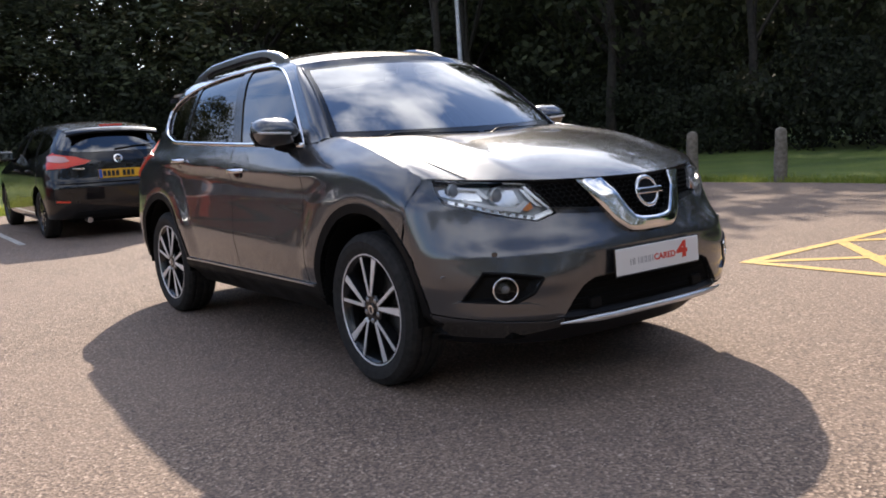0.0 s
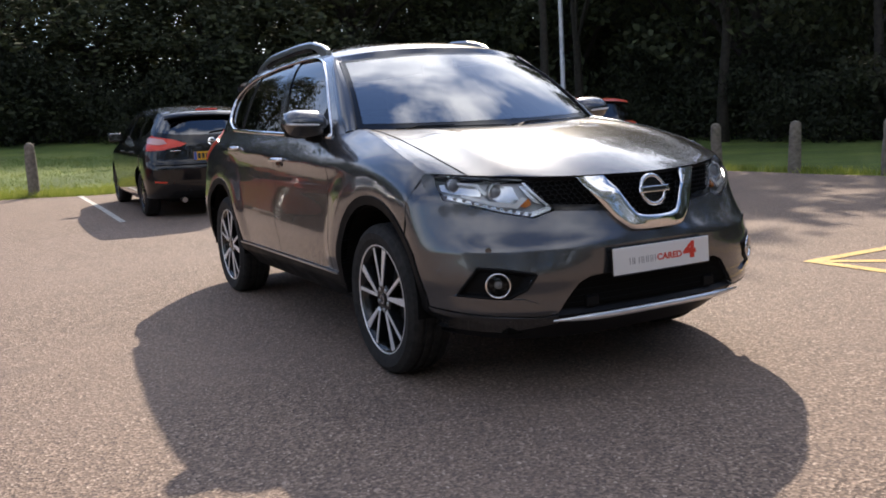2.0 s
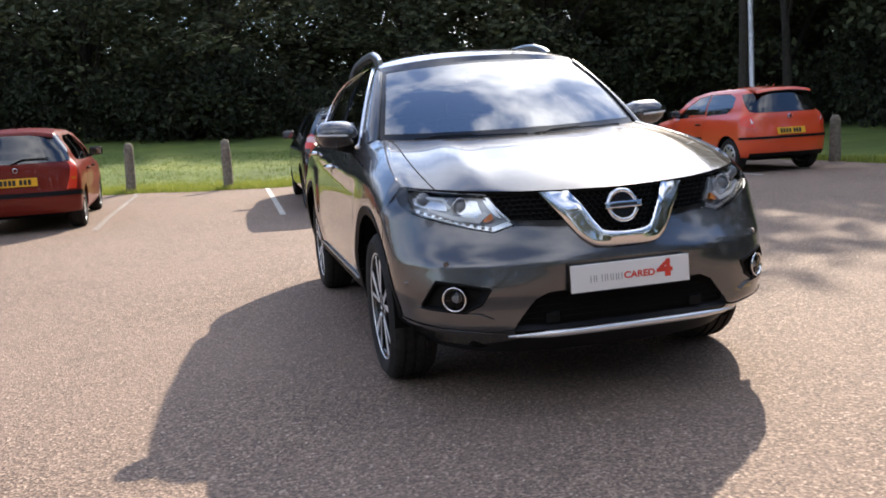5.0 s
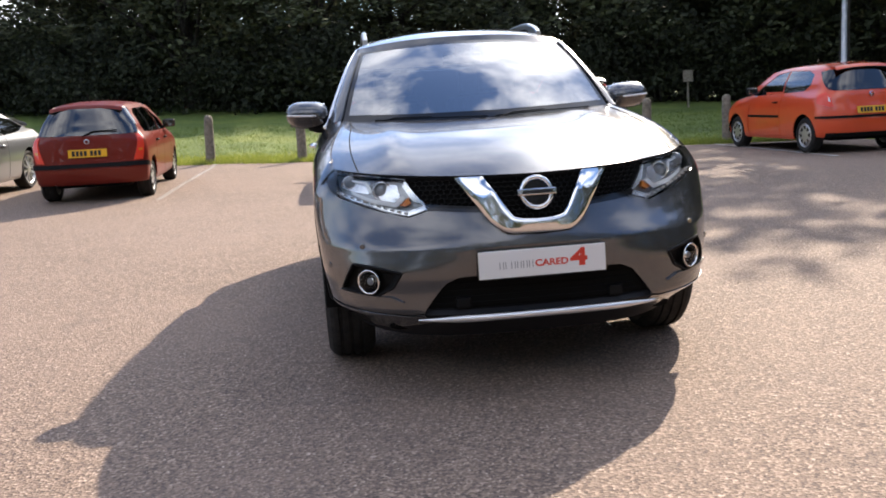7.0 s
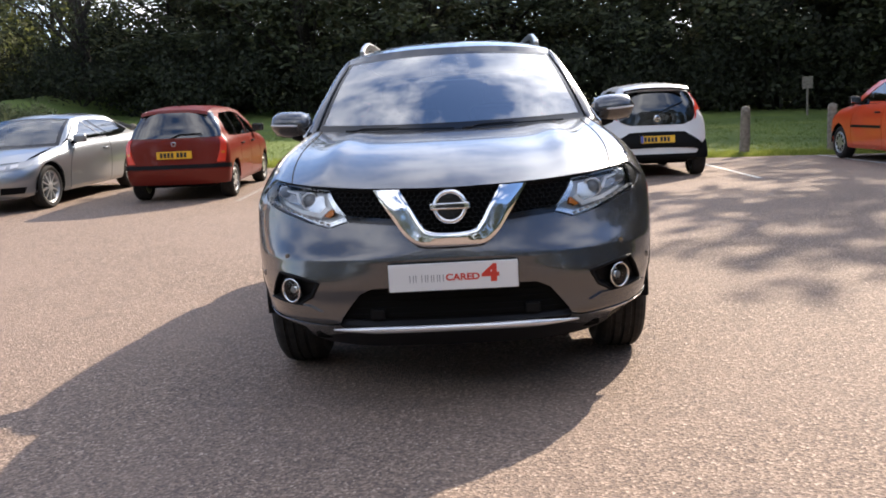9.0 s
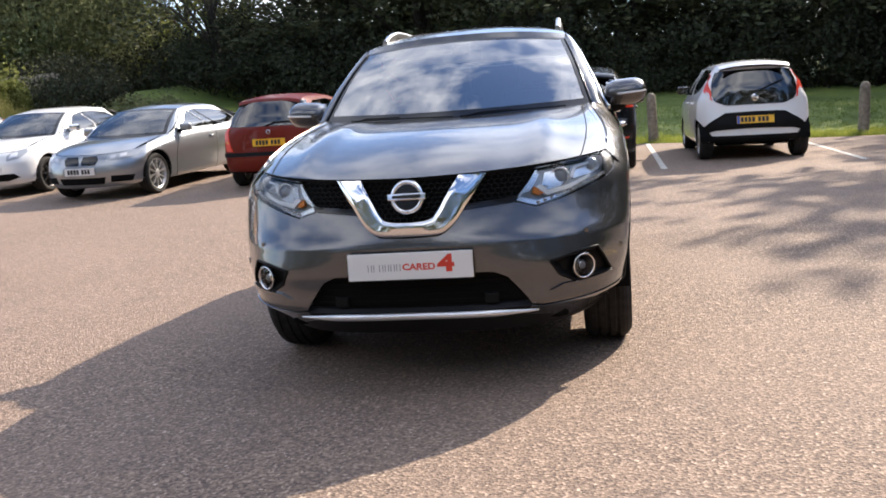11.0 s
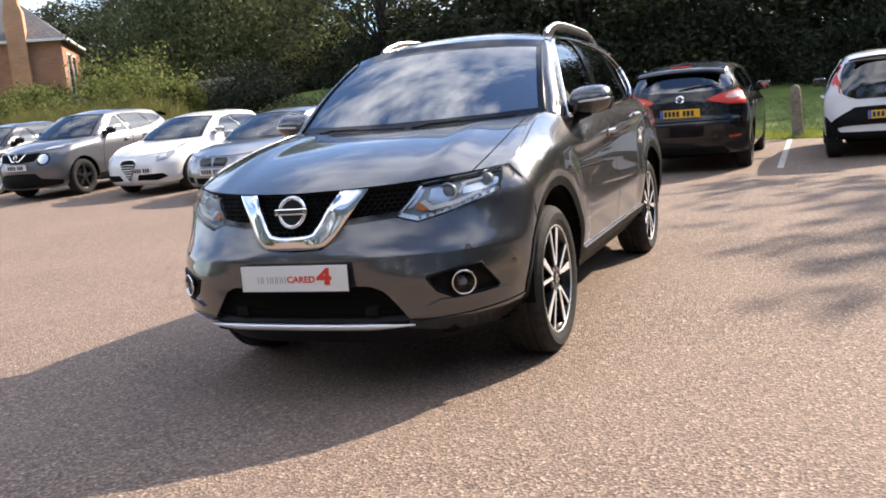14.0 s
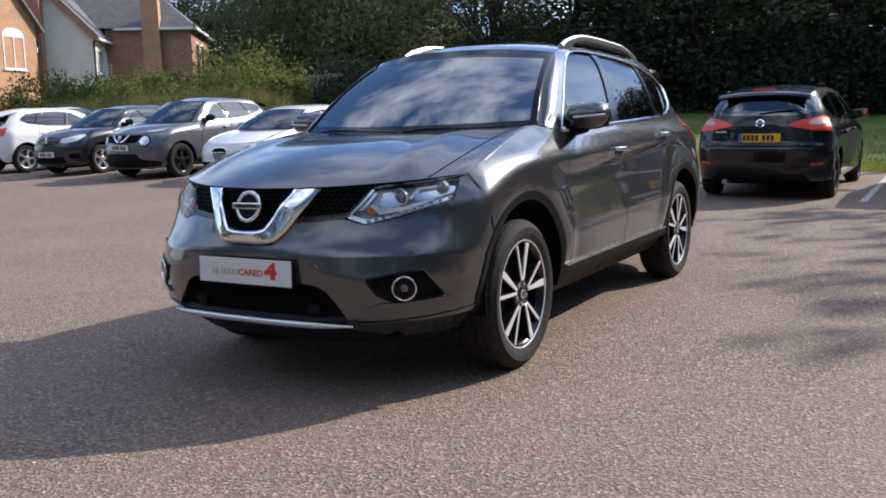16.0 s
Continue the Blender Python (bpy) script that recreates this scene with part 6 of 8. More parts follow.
    Build().grid(bon, [-1 + i / 10 for i in range(21)], [0, 0.03, 0.08] + [0.08 + 0.92 * (i + 1) / 10 for i in range(10)]).done("bonnet", p.paint, root)
    xb, xt = sh.half(vc[0], vc[1]) - 0.02, sh.half(vt[0] + 0.05, zr(vt[0] + 0.05)) - 0.005

    def scr(u, v):
        k = 0.03 * math.sin(math.pi * max(0, min(1, v)))
        return (xb + (xt - xb) * v) * u, vc[0] + 0.04 + (vt[0] - vc[0] - 0.04) * v - (0.16 - 0.07 * v) * (1 - u * u) - 0.5 * k, vc[1] + (vt[1] - vc[1]) * v + 0.8 * k + (-0.012 + 0.04 * v) * (1 - u * u)

    uu, vv = [-1 + i / 12 for i in range(25)], [i / 12 for i in range(13)]
    Build().grid(scr, uu, vv, keep=lambda i, j: 0 < i < 23 and 0 < j < 11).done("windscreen", p.front_glass if p.front_glass is not None else parked_glass, root).visible_shadow = False
    Build().grid(scr, uu, vv, keep=lambda i, j: not (0 < i < 23 and 0 < j < 11)).done("windscreen_border", gloss_black, root)
    for sg in (1, -1):
        def pil(u, v):
            a = Vector(scr(1.0, v))
            y, z = vc[0] + 0.05 + (y0 - vc[0] - 0.05) * v, vc[1] + 0.01 + (zr(y0) - vc[1] - 0.01) * v
            q = a.lerp(Vector((sh.half(y, z), y, z)), u) + Vector((0.01, -0.006, 0.004)) * math.sin(math.pi * max(0, min(1, u)))
            return sg * q.x, q.y, q.z

        Build().grid(pil, [i / 4 for i in range(5)], vv, sg < 0).done("windscreen_pillar", p.paint, root)

    def top(u, v):
        ye = y0 + (y1 - y0) * v
        ze = zr(ye)
        return sh.half(ye, ze) * u, ye - 0.09 * (1 - u * u) * (1 - v) ** 4, ze + 0.045 * (1 - abs(u) ** 2.6)

    Build().grid(top, uu, [i / 16 for i in range(17)]).done("roof", p.roof_paint if p.roof_paint is not None else p.paint, root)
    Build().grid(lambda u, v: Vector(scr(u, 1.0)).lerp(Vector(top(u, 0.0)), v), uu, [0, 1]).done("roof_header", p.paint, root)
    sp = p.spoiler
    if sp > 0.03:
        Build().grid(lambda u, v: Vector(top(u, 1.0)) + Vector((0, sp * (1 - 0.25 * u * u) * (1 - 0.6 * v), -0.05 - 0.025 * v)), uu, [0, 1], True).done("spoiler_underside", plastic, root)
    Build().grid(lambda u, v: Vector(top(u, 1.0)) + Vector((0, sp * v * (1 - 0.25 * u * u), -0.02 * v - 0.03 * v * v)), uu, [0, 0.5, 1]).done("roof_spoiler", p.paint, root)
    # tail glass
    rg = p.rear_glass
    across(sh, "rear_window", sh.poly(*[(r_, x, z) for x, z in rg]), p.tail_glass if p.tail_glass is not None else dark_glass, root, g, 0.006, 0.01)
    for side in (False, True):
        for name, mat, out, pts in p.lamps:
            Build().panel(sh.at, sh.poly(*pts), *sh.lines(0.04, 0.03), out, 0.02, side).done(name, mat, root)
    for name, mat, out, pts in p.middle:
        across(sh, name, sh.poly(*pts), mat, root, sh.lines(0.04, 0.03), out, 0.015)
    if p.front_plate:
        z = p.front_plate
        plate(root, (0, sh.at(0, z)[1] - 0.012, z), False, -1)
    if p.rear_plate:
        z = p.rear_plate
        q = sh.at(3.0, z)
        q2 = sh.at(3.0, z + 0.05)
        plate(root, (0, q[1] + 0.014, z), True, 1, tilt=-math.atan2(q[1] - q2[1], 0.05) * -1, band=p.band)
    for sg in (1, -1):
        m = new("door_mirror")
        m.parent = root
        m.empty_display_size = 0.05
        ym, zm = dlo_b[0][0] + 0.14, b + 0.075
        m.matrix_local = Matrix.Translation((sg * (sh.half(ym, zm) + 0.13), ym, zm))
        shell_ = box_bm((-0.10, -0.06, -0.065), (0.10, 0.045, 0.065), 0.045, 4)
        part("mirror_cap", shell_, p.mirror if p.mirror is not None else p.paint, m, smooth=True)
        part("mirror_glass", box_bm((-0.085, 0.042, -0.05), (0.085, 0.048, 0.05), 0.003, 1), mirror_dim, m)
        part("mirror_arm", tube_bm([(-sg * 0.16, 0, -0.06), (-sg * 0.05, 0, -0.055)], 0.022, 8), plastic, m)
    for y in (0.0, p.wb):
        for sg in (1, -1):
            wheel(root, (sg * (hw - 0.035 - 0.1), y, p.r), p.r, p.rim, 0.2, p.style, sg, p.wheel_label, 0.0, 0.2 + 0.9 * y)
            liner = lathe_ring([(A, 0.0), (A, -0.22), (A + 0.005, -0.22), (A + 0.005, 0.0)], 28)
            liner.transform(Matrix.Translation(((hw - 0.03) * sg, y, p.r)) @ (Matrix.Rotation(math.pi, 4, "Z") if sg < 0 else Matrix()))
            bmesh.ops.delete(liner, geom=[v for v in liner.verts if v.co.z < p.r - 0.02], context="VERTS")
            part("arch_liner", liner, shadow_black, root)
    return root, sh


def round_mark(parent, sh, z, r, end, mat=chrome, bar=True):
    """A plain ring badge at the middle of the nose (end 0) or tail (end 3)."""
    q = sh.at(end, z)
    q2 = sh.at(end, z + 0.03)
    ring_ = lathe_ring([(r, -0.004), (r, 0.004), (r * 0.72, 0.006), (r * 0.70, -0.004)], 24)
    sg = 1 if end else -1
    ring_.transform(Matrix.Rotation(math.pi / 2 * sg, 4, "Z"))
    o = part("badge", ring_, mat, parent)
    o.matrix_local = Matrix.Translation((0, q[1] + 0.014 * sg, z)) @ Matrix.Rotation(math.atan2(q[1] - q2[1], 0.03), 4, "X")
    if bar:
        o2 = part("badge_bar", box_bm((-r * 1.1, -0.006, -r * 0.2), (r * 1.1, 0.006, r * 0.2), 0.002, 1), mat, parent)
        o2.matrix_local = Matrix.Translation((0, q[1] + 0.016 * sg, z))


def put(root, x, y, yaw, wide=1.0, high=1.0):
    c, s = math.cos(radians(yaw)), math.sin(radians(yaw))
    along = (rise(x - 2.5 * s, y + 2.5 * c) - rise(x, y)) / 2.5
    across_ = (rise(x + 0.75 * c, y + 0.75 * s) - rise(x - 0.75 * c, y - 0.75 * s)) / 1.5
    root.matrix_world = pose(x, y, rise(x, y), math.degrees(math.atan(along)), -math.degrees(math.atan(across_)), yaw) @ Matrix.Diagonal((wide, wide, high, 1))


def wiper(root, pts):
    part("rear_wiper", tube_bm(pts, 0.009, 6), plastic, root)


paint_black = car_paint("black_paint", (0.004, 0.004, 0.005), 0.0, 0.3, 1.0)
paint_black.node_tree.nodes["Principled BSDF"].inputs["Specular IOR Level"].default_value = 0.1
paint_maroon = car_paint("dark_red_paint", (0.15, 0.012, 0.005), 0.0, 0.4, 0.45)
paint_maroon.node_tree.nodes["Principled BSDF"].inputs["Specular IOR Level"].default_value = 0.15
paint_white = car_paint("white_car_paint", (0.78, 0.78, 0.77), 0.0, 0.4)
paint_orange = car_paint("orange_red_paint", (0.66, 0.065, 0.010), 0.0, 0.42)
paint_silver = car_paint("silver_paint", (0.31, 0.325, 0.34), 0.8, 0.3)
paint_slate = car_paint("slate_paint", (0.15, 0.15, 0.16), 0.7, 0.36)
paint_ink = car_paint("dark_blue_black_paint", (0.018, 0.02, 0.026), 0.4, 0.33)

# black hatchback, seen from behind
p = Spec(name="black_hatchback", label="glossy black hatchback parked nose-in at the lawn", paint=paint_black, L=4.385, W=1.77, H=1.52, wb=2.70, foh=0.88, r=0.315, rim=0.225, style="dark_ten", wheel_label="dark silver alloy wheel",
         zh=0.78, belt=1.0, cowl=(0.40, 0.99), screen_top=(1.05, 1.40), roof=[(1.0, 1.385), (1.5, 1.455), (2.2, 1.46), (2.9, 1.405), (3.22, 1.365)], spoiler=0.10, lr=0.42,
         tail=[(0.2, 0.14), (0.32, 0.03), (0.5, 0.0), (0.66, 0.0), (0.78, 0.05), (0.95, 0.07), (1.1, 0.12), (1.35, 0.27), (1.5, 0.36)],
         dlo_low=[(0.66, 0.985), (1.4, 0.995), (2.2, 1.03), (2.75, 1.10)], dlo_top=[(2.95, 1.24), (2.6, 1.34), (2.0, 1.39), (1.5, 1.39), (1.15, 1.33)], posts=[1.45, 2.35], shut=[0.55, 1.45, 2.35], glass=dark_glass,
         rear_glass=[(0.0, 1.09), (0.45, 1.10), (0.66, 1.14), (0.60, 1.34), (0.40, 1.365), (0.0, 1.37)], front_plate=0.45, rear_plate=0.815, band=True, handle=paint_black, tail_glass=side_glass,
         lamps=[("tail_lamp", red_lens, 0.012, [(r_, 0.33, 0.985), (r_, 0.40, 0.95), (r_, 0.62, 0.905), (s_, 3.18, 0.895), (s_, 3.02, 1.065), (s_, 3.10, 1.10), (r_, 0.70, 1.085), (r_, 0.50, 1.04)]), ("tail_lamp_clear", rose_lens, 0.02, [(r_, 0.57, 0.985), (r_, 0.66, 0.965), (r_, 0.78, 0.985), (r_, 0.81, 1.05), (r_, 0.70, 1.06), (r_, 0.60, 1.035)]),
                ("reflector", red_lens, 0.006, [(r_, 0.62, 0.47), (r_, 0.76, 0.48), (r_, 0.76, 0.50), (r_, 0.62, 0.49)]),
                ("headlamp", lamp_shell, 0.006, [(f, 0.48, 0.66), (f, 0.55, 0.76), (f, 0.78, 0.80), (f, 0.76, 0.72), (f, 0.6, 0.66)])],
         middle=[("bumper_insert", plastic, 0.006, [(3.0, 0.36), (r_, 0.55, 0.36), (r_, 0.62, 0.27), (3.0, 0.27)]), ("bumper_ledge", paint_black, 0.024, [(3.0, 0.705), (r_, 0.74, 0.705), (r_, 0.77, 0.735), (3.0, 0.73)]), ("lower_crease", paint_black, 0.02, [(3.0, 0.43), (r_, 0.55, 0.43), (r_, 0.74, 0.37), (r_, 0.76, 0.40), (r_, 0.57, 0.465), (3.0, 0.465)]), ("bumper_crease", paint_black, 0.018, [(3.0, 0.60), (r_, 0.70, 0.60), (r_, 0.72, 0.63), (3.0, 0.63)]), ("brake_light", red_lens, 0.05, [(3.0, 1.40), (r_, 0.14, 1.40), (r_, 0.14, 1.415), (3.0, 1.415)]), ("grille", shadow_black, 0.004, [(0.0, 0.60), (f, 0.35, 0.62), (f, 0.45, 0.72), (0.0, 0.72)]), ("name_strip", chrome, 0.004, [(3.0, 0.899), (r_, 0.001, 0.899), (r_, 0.001, 0.90), (3.0, 0.90)])])
root, sh = parked_car(p)
round_mark(root, sh, 1.0, 0.055, 3.0)
part("name_bar", box_bm((0.42, sh.at(3.0, 0.89)[1] - 0.035, 0.882), (0.56, sh.at(3.0, 0.89)[1] - 0.005, 0.898), 0.002, 1), chrome, root)
wiper(root, [(0.02, sh.at(3.0, 1.12)[1] + 0.02, 1.12), (-0.25, sh.at(3, 1.16)[1] + 0.02, 1.155), (-0.5, sh.at(3, 1.17)[1] - 0.02, 1.165)])
part("tailpipe", tube_bm([(0.42, 3.3, 0.25), (0.42, 3.48, 0.24)], 0.035, 12), satin, root)
put(root, 0.46, 11.75, 179)

# old dark red hatchback
p = Spec(name="red_hatchback", label="old faded dark red hatchback parked nose-in at the lawn", paint=paint_maroon, L=3.73, W=1.60, H=1.42, wb=2.44, foh=0.70, r=0.272, rim=0.185, style="cover", wheel_label="steel wheel with a silver cover",
         zh=0.74, belt=0.93, cowl=(0.36, 0.92), screen_top=(0.98, 1.30), roof=[(0.95, 1.29), (1.4, 1.36), (2.2, 1.37), (2.70, 1.33), (2.78, 1.32)], spoiler=0.05, lr=0.22,
         tail=[(0.2, 0.10), (0.32, 0.02), (0.48, 0.0), (0.56, 0.02), (0.75, 0.035), (0.9, 0.05), (1.1, 0.12), (1.32, 0.205), (1.4, 0.23)],
         dlo_low=[(0.60, 0.92), (1.4, 0.925), (2.2, 0.935), (2.50, 0.95)], dlo_top=[(2.58, 1.05), (2.50, 1.22), (2.3, 1.29), (1.5, 1.30), (1.1, 1.25)], posts=[1.25, 2.0], shut=[0.5, 1.25, 2.05], glass=side_glass,
         rear_glass=[(0.0, 0.945), (0.58, 0.945), (0.67, 0.965), (0.62, 1.28), (0.54, 1.305), (0.0, 1.315)], front_plate=0.40, rear_plate=0.70, band=False, handle=plastic, mirror=plastic,
         lamps=[("tail_lamp", red_lens, 0.012, [(r_, 0.60, 0.575), (s_, 2.90, 0.575), (s_, 2.82, 0.93), (r_, 0.64, 0.93)]), ("indicator", amber, 0.016, [(r_, 0.67, 0.70), (r_, 0.72, 0.70), (r_, 0.72, 0.735), (r_, 0.67, 0.735)]), ("headlamp", lamp_shell, 0.006, [(f, 0.44, 0.58), (f, 0.46, 0.69), (f, 0.68, 0.70), (f, 0.68, 0.58)])],
         middle=[("bumper_band", plastic, 0.012, [(3.0, 0.555), (r_, 0.76, 0.555), (s_, 2.78, 0.545), (s_, 2.78, 0.48), (r_, 0.76, 0.49), (3.0, 0.50)]), ("front_band", plastic, 0.012, [(0.0, 0.42), (f, 0.7, 0.42), (f, 0.7, 0.48), (0.0, 0.48)])])
root, sh = parked_car(p)
round_mark(root, sh, 0.86, 0.035, 3.0, satin, False)
wiper(root, [(0.05, sh.at(3.0, 0.93)[1] + 0.02, 0.94), (-0.1, sh.at(3, 0.99)[1] + 0.025, 1.0), (-0.42, sh.at(3, 1.0)[1] + 0.02, 1.005)])
part("aerial", tube_bm([(0, 2.5, 1.40), (0, 2.62, 1.52)], 0.005, 6), plastic, root)
put(root, -4.38, 11.65, 182.5)

# white city car with a black tailgate
p = Spec(name="white_city_car", label="small white city car with a black glass tailgate", paint=paint_white, L=3.455, W=1.615, H=1.46, wb=2.34, foh=0.70, r=0.285, rim=0.2, style="five", wheel_label="small alloy wheel",
         zh=0.76, belt=0.96, cowl=(0.36, 0.95), screen_top=(0.92, 1.36), roof=[(0.9, 1.34), (1.4, 1.41), (2.0, 1.41), (2.45, 1.385), (2.52, 1.375)], spoiler=0.14, lr=0.34,
         tail=[(0.2, 0.10), (0.32, 0.0), (0.5, 0.0), (0.65, 0.03), (0.85, 0.07), (1.0, 0.09), (1.2, 0.16), (1.4, 0.24)],
         dlo_low=[(0.58, 0.95), (1.3, 0.96), (1.8, 0.98), (2.15, 1.05)], dlo_top=[(2.30, 1.20), (2.2, 1.32), (1.7, 1.35), (1.3, 1.345), (1.05, 1.30)], posts=[1.2, 1.85], shut=[0.5, 1.25, 1.95], glass=dark_glass,
         rear_glass=[(0.0, 0.80), (0.40, 0.80), (0.55, 0.86), (0.60, 1.0), (0.53, 1.28), (0.45, 1.30), (0.0, 1.31)], front_plate=0.42, rear_plate=0.585, band=True, mirror=gloss_black, handle=paint_white,
         lamps=[("tail_lamp", red_lens, 0.014, [(r_, 0.585, 0.87), (r_, 0.64, 0.95), (s_, 2.42, 1.02), (s_, 2.36, 1.24), (r_, 0.58, 1.28), (r_, 0.605, 1.05)]), ("tail_lamp_clear", clear_lens, 0.02, [(r_, 0.605, 0.90), (r_, 0.66, 0.97), (r_, 0.66, 1.02), (r_, 0.62, 0.98)]), ("headlamp", lamp_shell, 0.006, [(f, 0.48, 0.62), (f, 0.52, 0.76), (f, 0.72, 0.80), (f, 0.70, 0.66)])],
         middle=[("tailgate_panel", plastic, 0.010, [(3.0, 0.70), (r_, 0.42, 0.69), (r_, 0.50, 0.64), (r_, 0.76, 0.43), (r_, 0.74, 0.36), (r_, 0.55, 0.44), (3.0, 0.46)]), ("rear_valance", plastic, 0.006, [(3.0, 0.36), (r_, 0.60, 0.36), (r_, 0.64, 0.26), (3.0, 0.26)]), ("brake_light", red_lens, 0.05, [(3.0, 1.365), (r_, 0.13, 1.365), (r_, 0.13, 1.385), (3.0, 1.385)])])
root, sh = parked_car(p)
round_mark(root, sh, 0.90, 0.05, 3.0)
wiper(root, [(0.0, sh.at(3.0, 0.97)[1] + 0.02, 0.97), (-0.22, sh.at(3, 1.07)[1] + 0.02, 1.07), (-0.4, sh.at(3, 1.15)[1] + 0.015, 1.14)])
put(root, 3.0, 12.05, 180)

# orange-red hatchback
p = Spec(name="orange_hatchback", label="bright orange-red three-door hatchback parked at the lawn", paint=paint_orange, L=3.90, W=1.65, H=1.465, wb=2.46, foh=0.80, r=0.29, rim=0.195, style="cover", wheel_label="steel wheel with a silver cover",
         zh=0.76, belt=0.96, cowl=(0.36, 0.95), screen_top=(1.02, 1.345), roof=[(1.0, 1.33), (1.5, 1.40), (2.2, 1.41), (2.75, 1.37), (2.85, 1.355)], spoiler=0.06, lr=0.30,
         tail=[(0.2, 0.12), (0.32, 0.02), (0.5, 0.0), (0.62, 0.01), (0.8, 0.05), (0.95, 0.08), (1.1, 0.15), (1.35, 0.26), (1.45, 0.3)],
         dlo_low=[(0.62, 0.945), (1.3, 0.965), (1.9, 0.985), (2.35, 1.0)], dlo_top=[(2.48, 1.10), (2.42, 1.26), (2.2, 1.335), (1.6, 1.35), (1.2, 1.30)], posts=[1.62], shut=[0.52, 1.68], glass=side_glass,
         rear_glass=[(0.0, 0.99), (0.55, 0.99), (0.63, 1.02), (0.58, 1.30), (0.45, 1.325), (0.0, 1.33)], front_plate=0.42, rear_plate=0.68, band=False, handle=plastic, mirror=plastic,
         lamps=[("tail_lamp", red_lens, 0.012, [(r_, 0.60, 0.74), (s_, 2.97, 0.74), (s_, 2.83, 0.80), (s_, 2.80, 0.93), (r_, 0.66, 0.97), (r_, 0.62, 0.9)]), ("tail_lamp_clear", clear_lens, 0.018, [(r_, 0.63, 0.82), (s_, 2.95, 0.82), (s_, 2.93, 0.89), (r_, 0.65, 0.89)]), ("side_strip", plastic, 0.012, [(s_, 0.55, 0.575), (s_, 1.65, 0.575), (s_, 1.65, 0.615), (s_, 0.55, 0.615)]), ("headlamp", lamp_shell, 0.006, [(f, 0.42, 0.62), (f, 0.46, 0.74), (f, 0.68, 0.77), (f, 0.68, 0.64)])],
         middle=[("bumper_strip", plastic, 0.012, [(3.0, 0.56), (r_, 0.7, 0.56), (s_, 2.82, 0.56), (s_, 2.82, 0.60), (r_, 0.7, 0.60), (3.0, 0.60)]), ("rear_valance", plastic, 0.004, [(3.0, 0.33), (r_, 0.7, 0.33), (r_, 0.7, 0.26), (3.0, 0.26)])])
root, sh = parked_car(p)
round_mark(root, sh, 0.92, 0.04, 3.0)
put(root, 7.62, 11.9, 180)

# silver coupe, nose out
p = Spec(name="silver_coupe", label="silver two-door coupe parked with its nose outwards", paint=paint_silver, L=4.58, W=1.78, H=1.385, wb=2.76, foh=0.78, r=0.322, rim=0.240, style="ten", wheel_label="silver five-spoke alloy wheel",
         zh=0.70, belt=0.91, cowl=(0.50, 0.90), screen_top=(1.25, 1.285), roof=[(1.2, 1.265), (1.6, 1.32), (2.2, 1.32), (2.8, 1.22), (3.25, 1.08)], spoiler=0.02, lr=0.35,
         nose=[(0.16, 0.10), (0.28, 0.02), (0.42, 0.0), (0.58, 0.03), (0.66, 0.07), (0.74, 0.14), (0.9, 0.3)],
         tail=[(0.2, 0.12), (0.32, 0.02), (0.5, 0.0), (0.75, 0.03), (0.90, 0.08), (0.97, 0.12), (1.0, 0.4), (1.2, 0.85), (1.35, 1.1)],
         dlo_low=[(0.75, 0.905), (1.6, 0.925), (2.3, 0.95), (2.75, 0.99)], dlo_top=[(2.92, 1.05), (2.7, 1.16), (2.3, 1.235), (1.8, 1.26), (1.45, 1.24)], posts=[1.9], shut=[0.58, 1.95], glass=side_glass,
         rear_glass=[(0.0, 1.03), (0.5, 1.03), (0.48, 1.2), (0.0, 1.22)], front_plate=0.46, rear_plate=0.70, band=False, handle=paint_silver,
         lamps=[("headlamp", lamp_grey, 0.004, [(f, 0.40, 0.60), (f, 0.42, 0.685), (f, 0.66, 0.725), (f, 0.80, 0.745), (f, 0.78, 0.66), (f, 0.6, 0.615)]), ("headlamp_ring", clear_lens, 0.012, [(f, 0.46, 0.625), (f, 0.46, 0.67), (f, 0.53, 0.675), (f, 0.53, 0.63)]), ("headlamp_ring", clear_lens, 0.012, [(f, 0.58, 0.635), (f, 0.58, 0.685), (f, 0.66, 0.695), (f, 0.66, 0.65)]), ("kidney_grille", gloss_black, 0.012, [(f, 0.03, 0.55), (f, 0.02, 0.60), (f, 0.05, 0.675), (f, 0.26, 0.675), (f, 0.29, 0.63), (f, 0.25, 0.55)]),
                ("fog_intake", shadow_black, 0.004, [(f, 0.46, 0.28), (f, 0.48, 0.38), (f, 0.76, 0.37), (f, 0.72, 0.28)]), ("tail_lamp", red_lens, 0.01, [(r_, 0.45, 0.74), (r_, 0.75, 0.74), (s_, 3.6, 0.86), (r_, 0.45, 0.86)])],
         middle=[("lower_intake", shadow_black, 0.004, [(0.0, 0.26), (f, 0.36, 0.26), (f, 0.40, 0.36), (0.0, 0.36)])])
root, sh = parked_car(p)
put(root, -7.0, 8.75, -4)

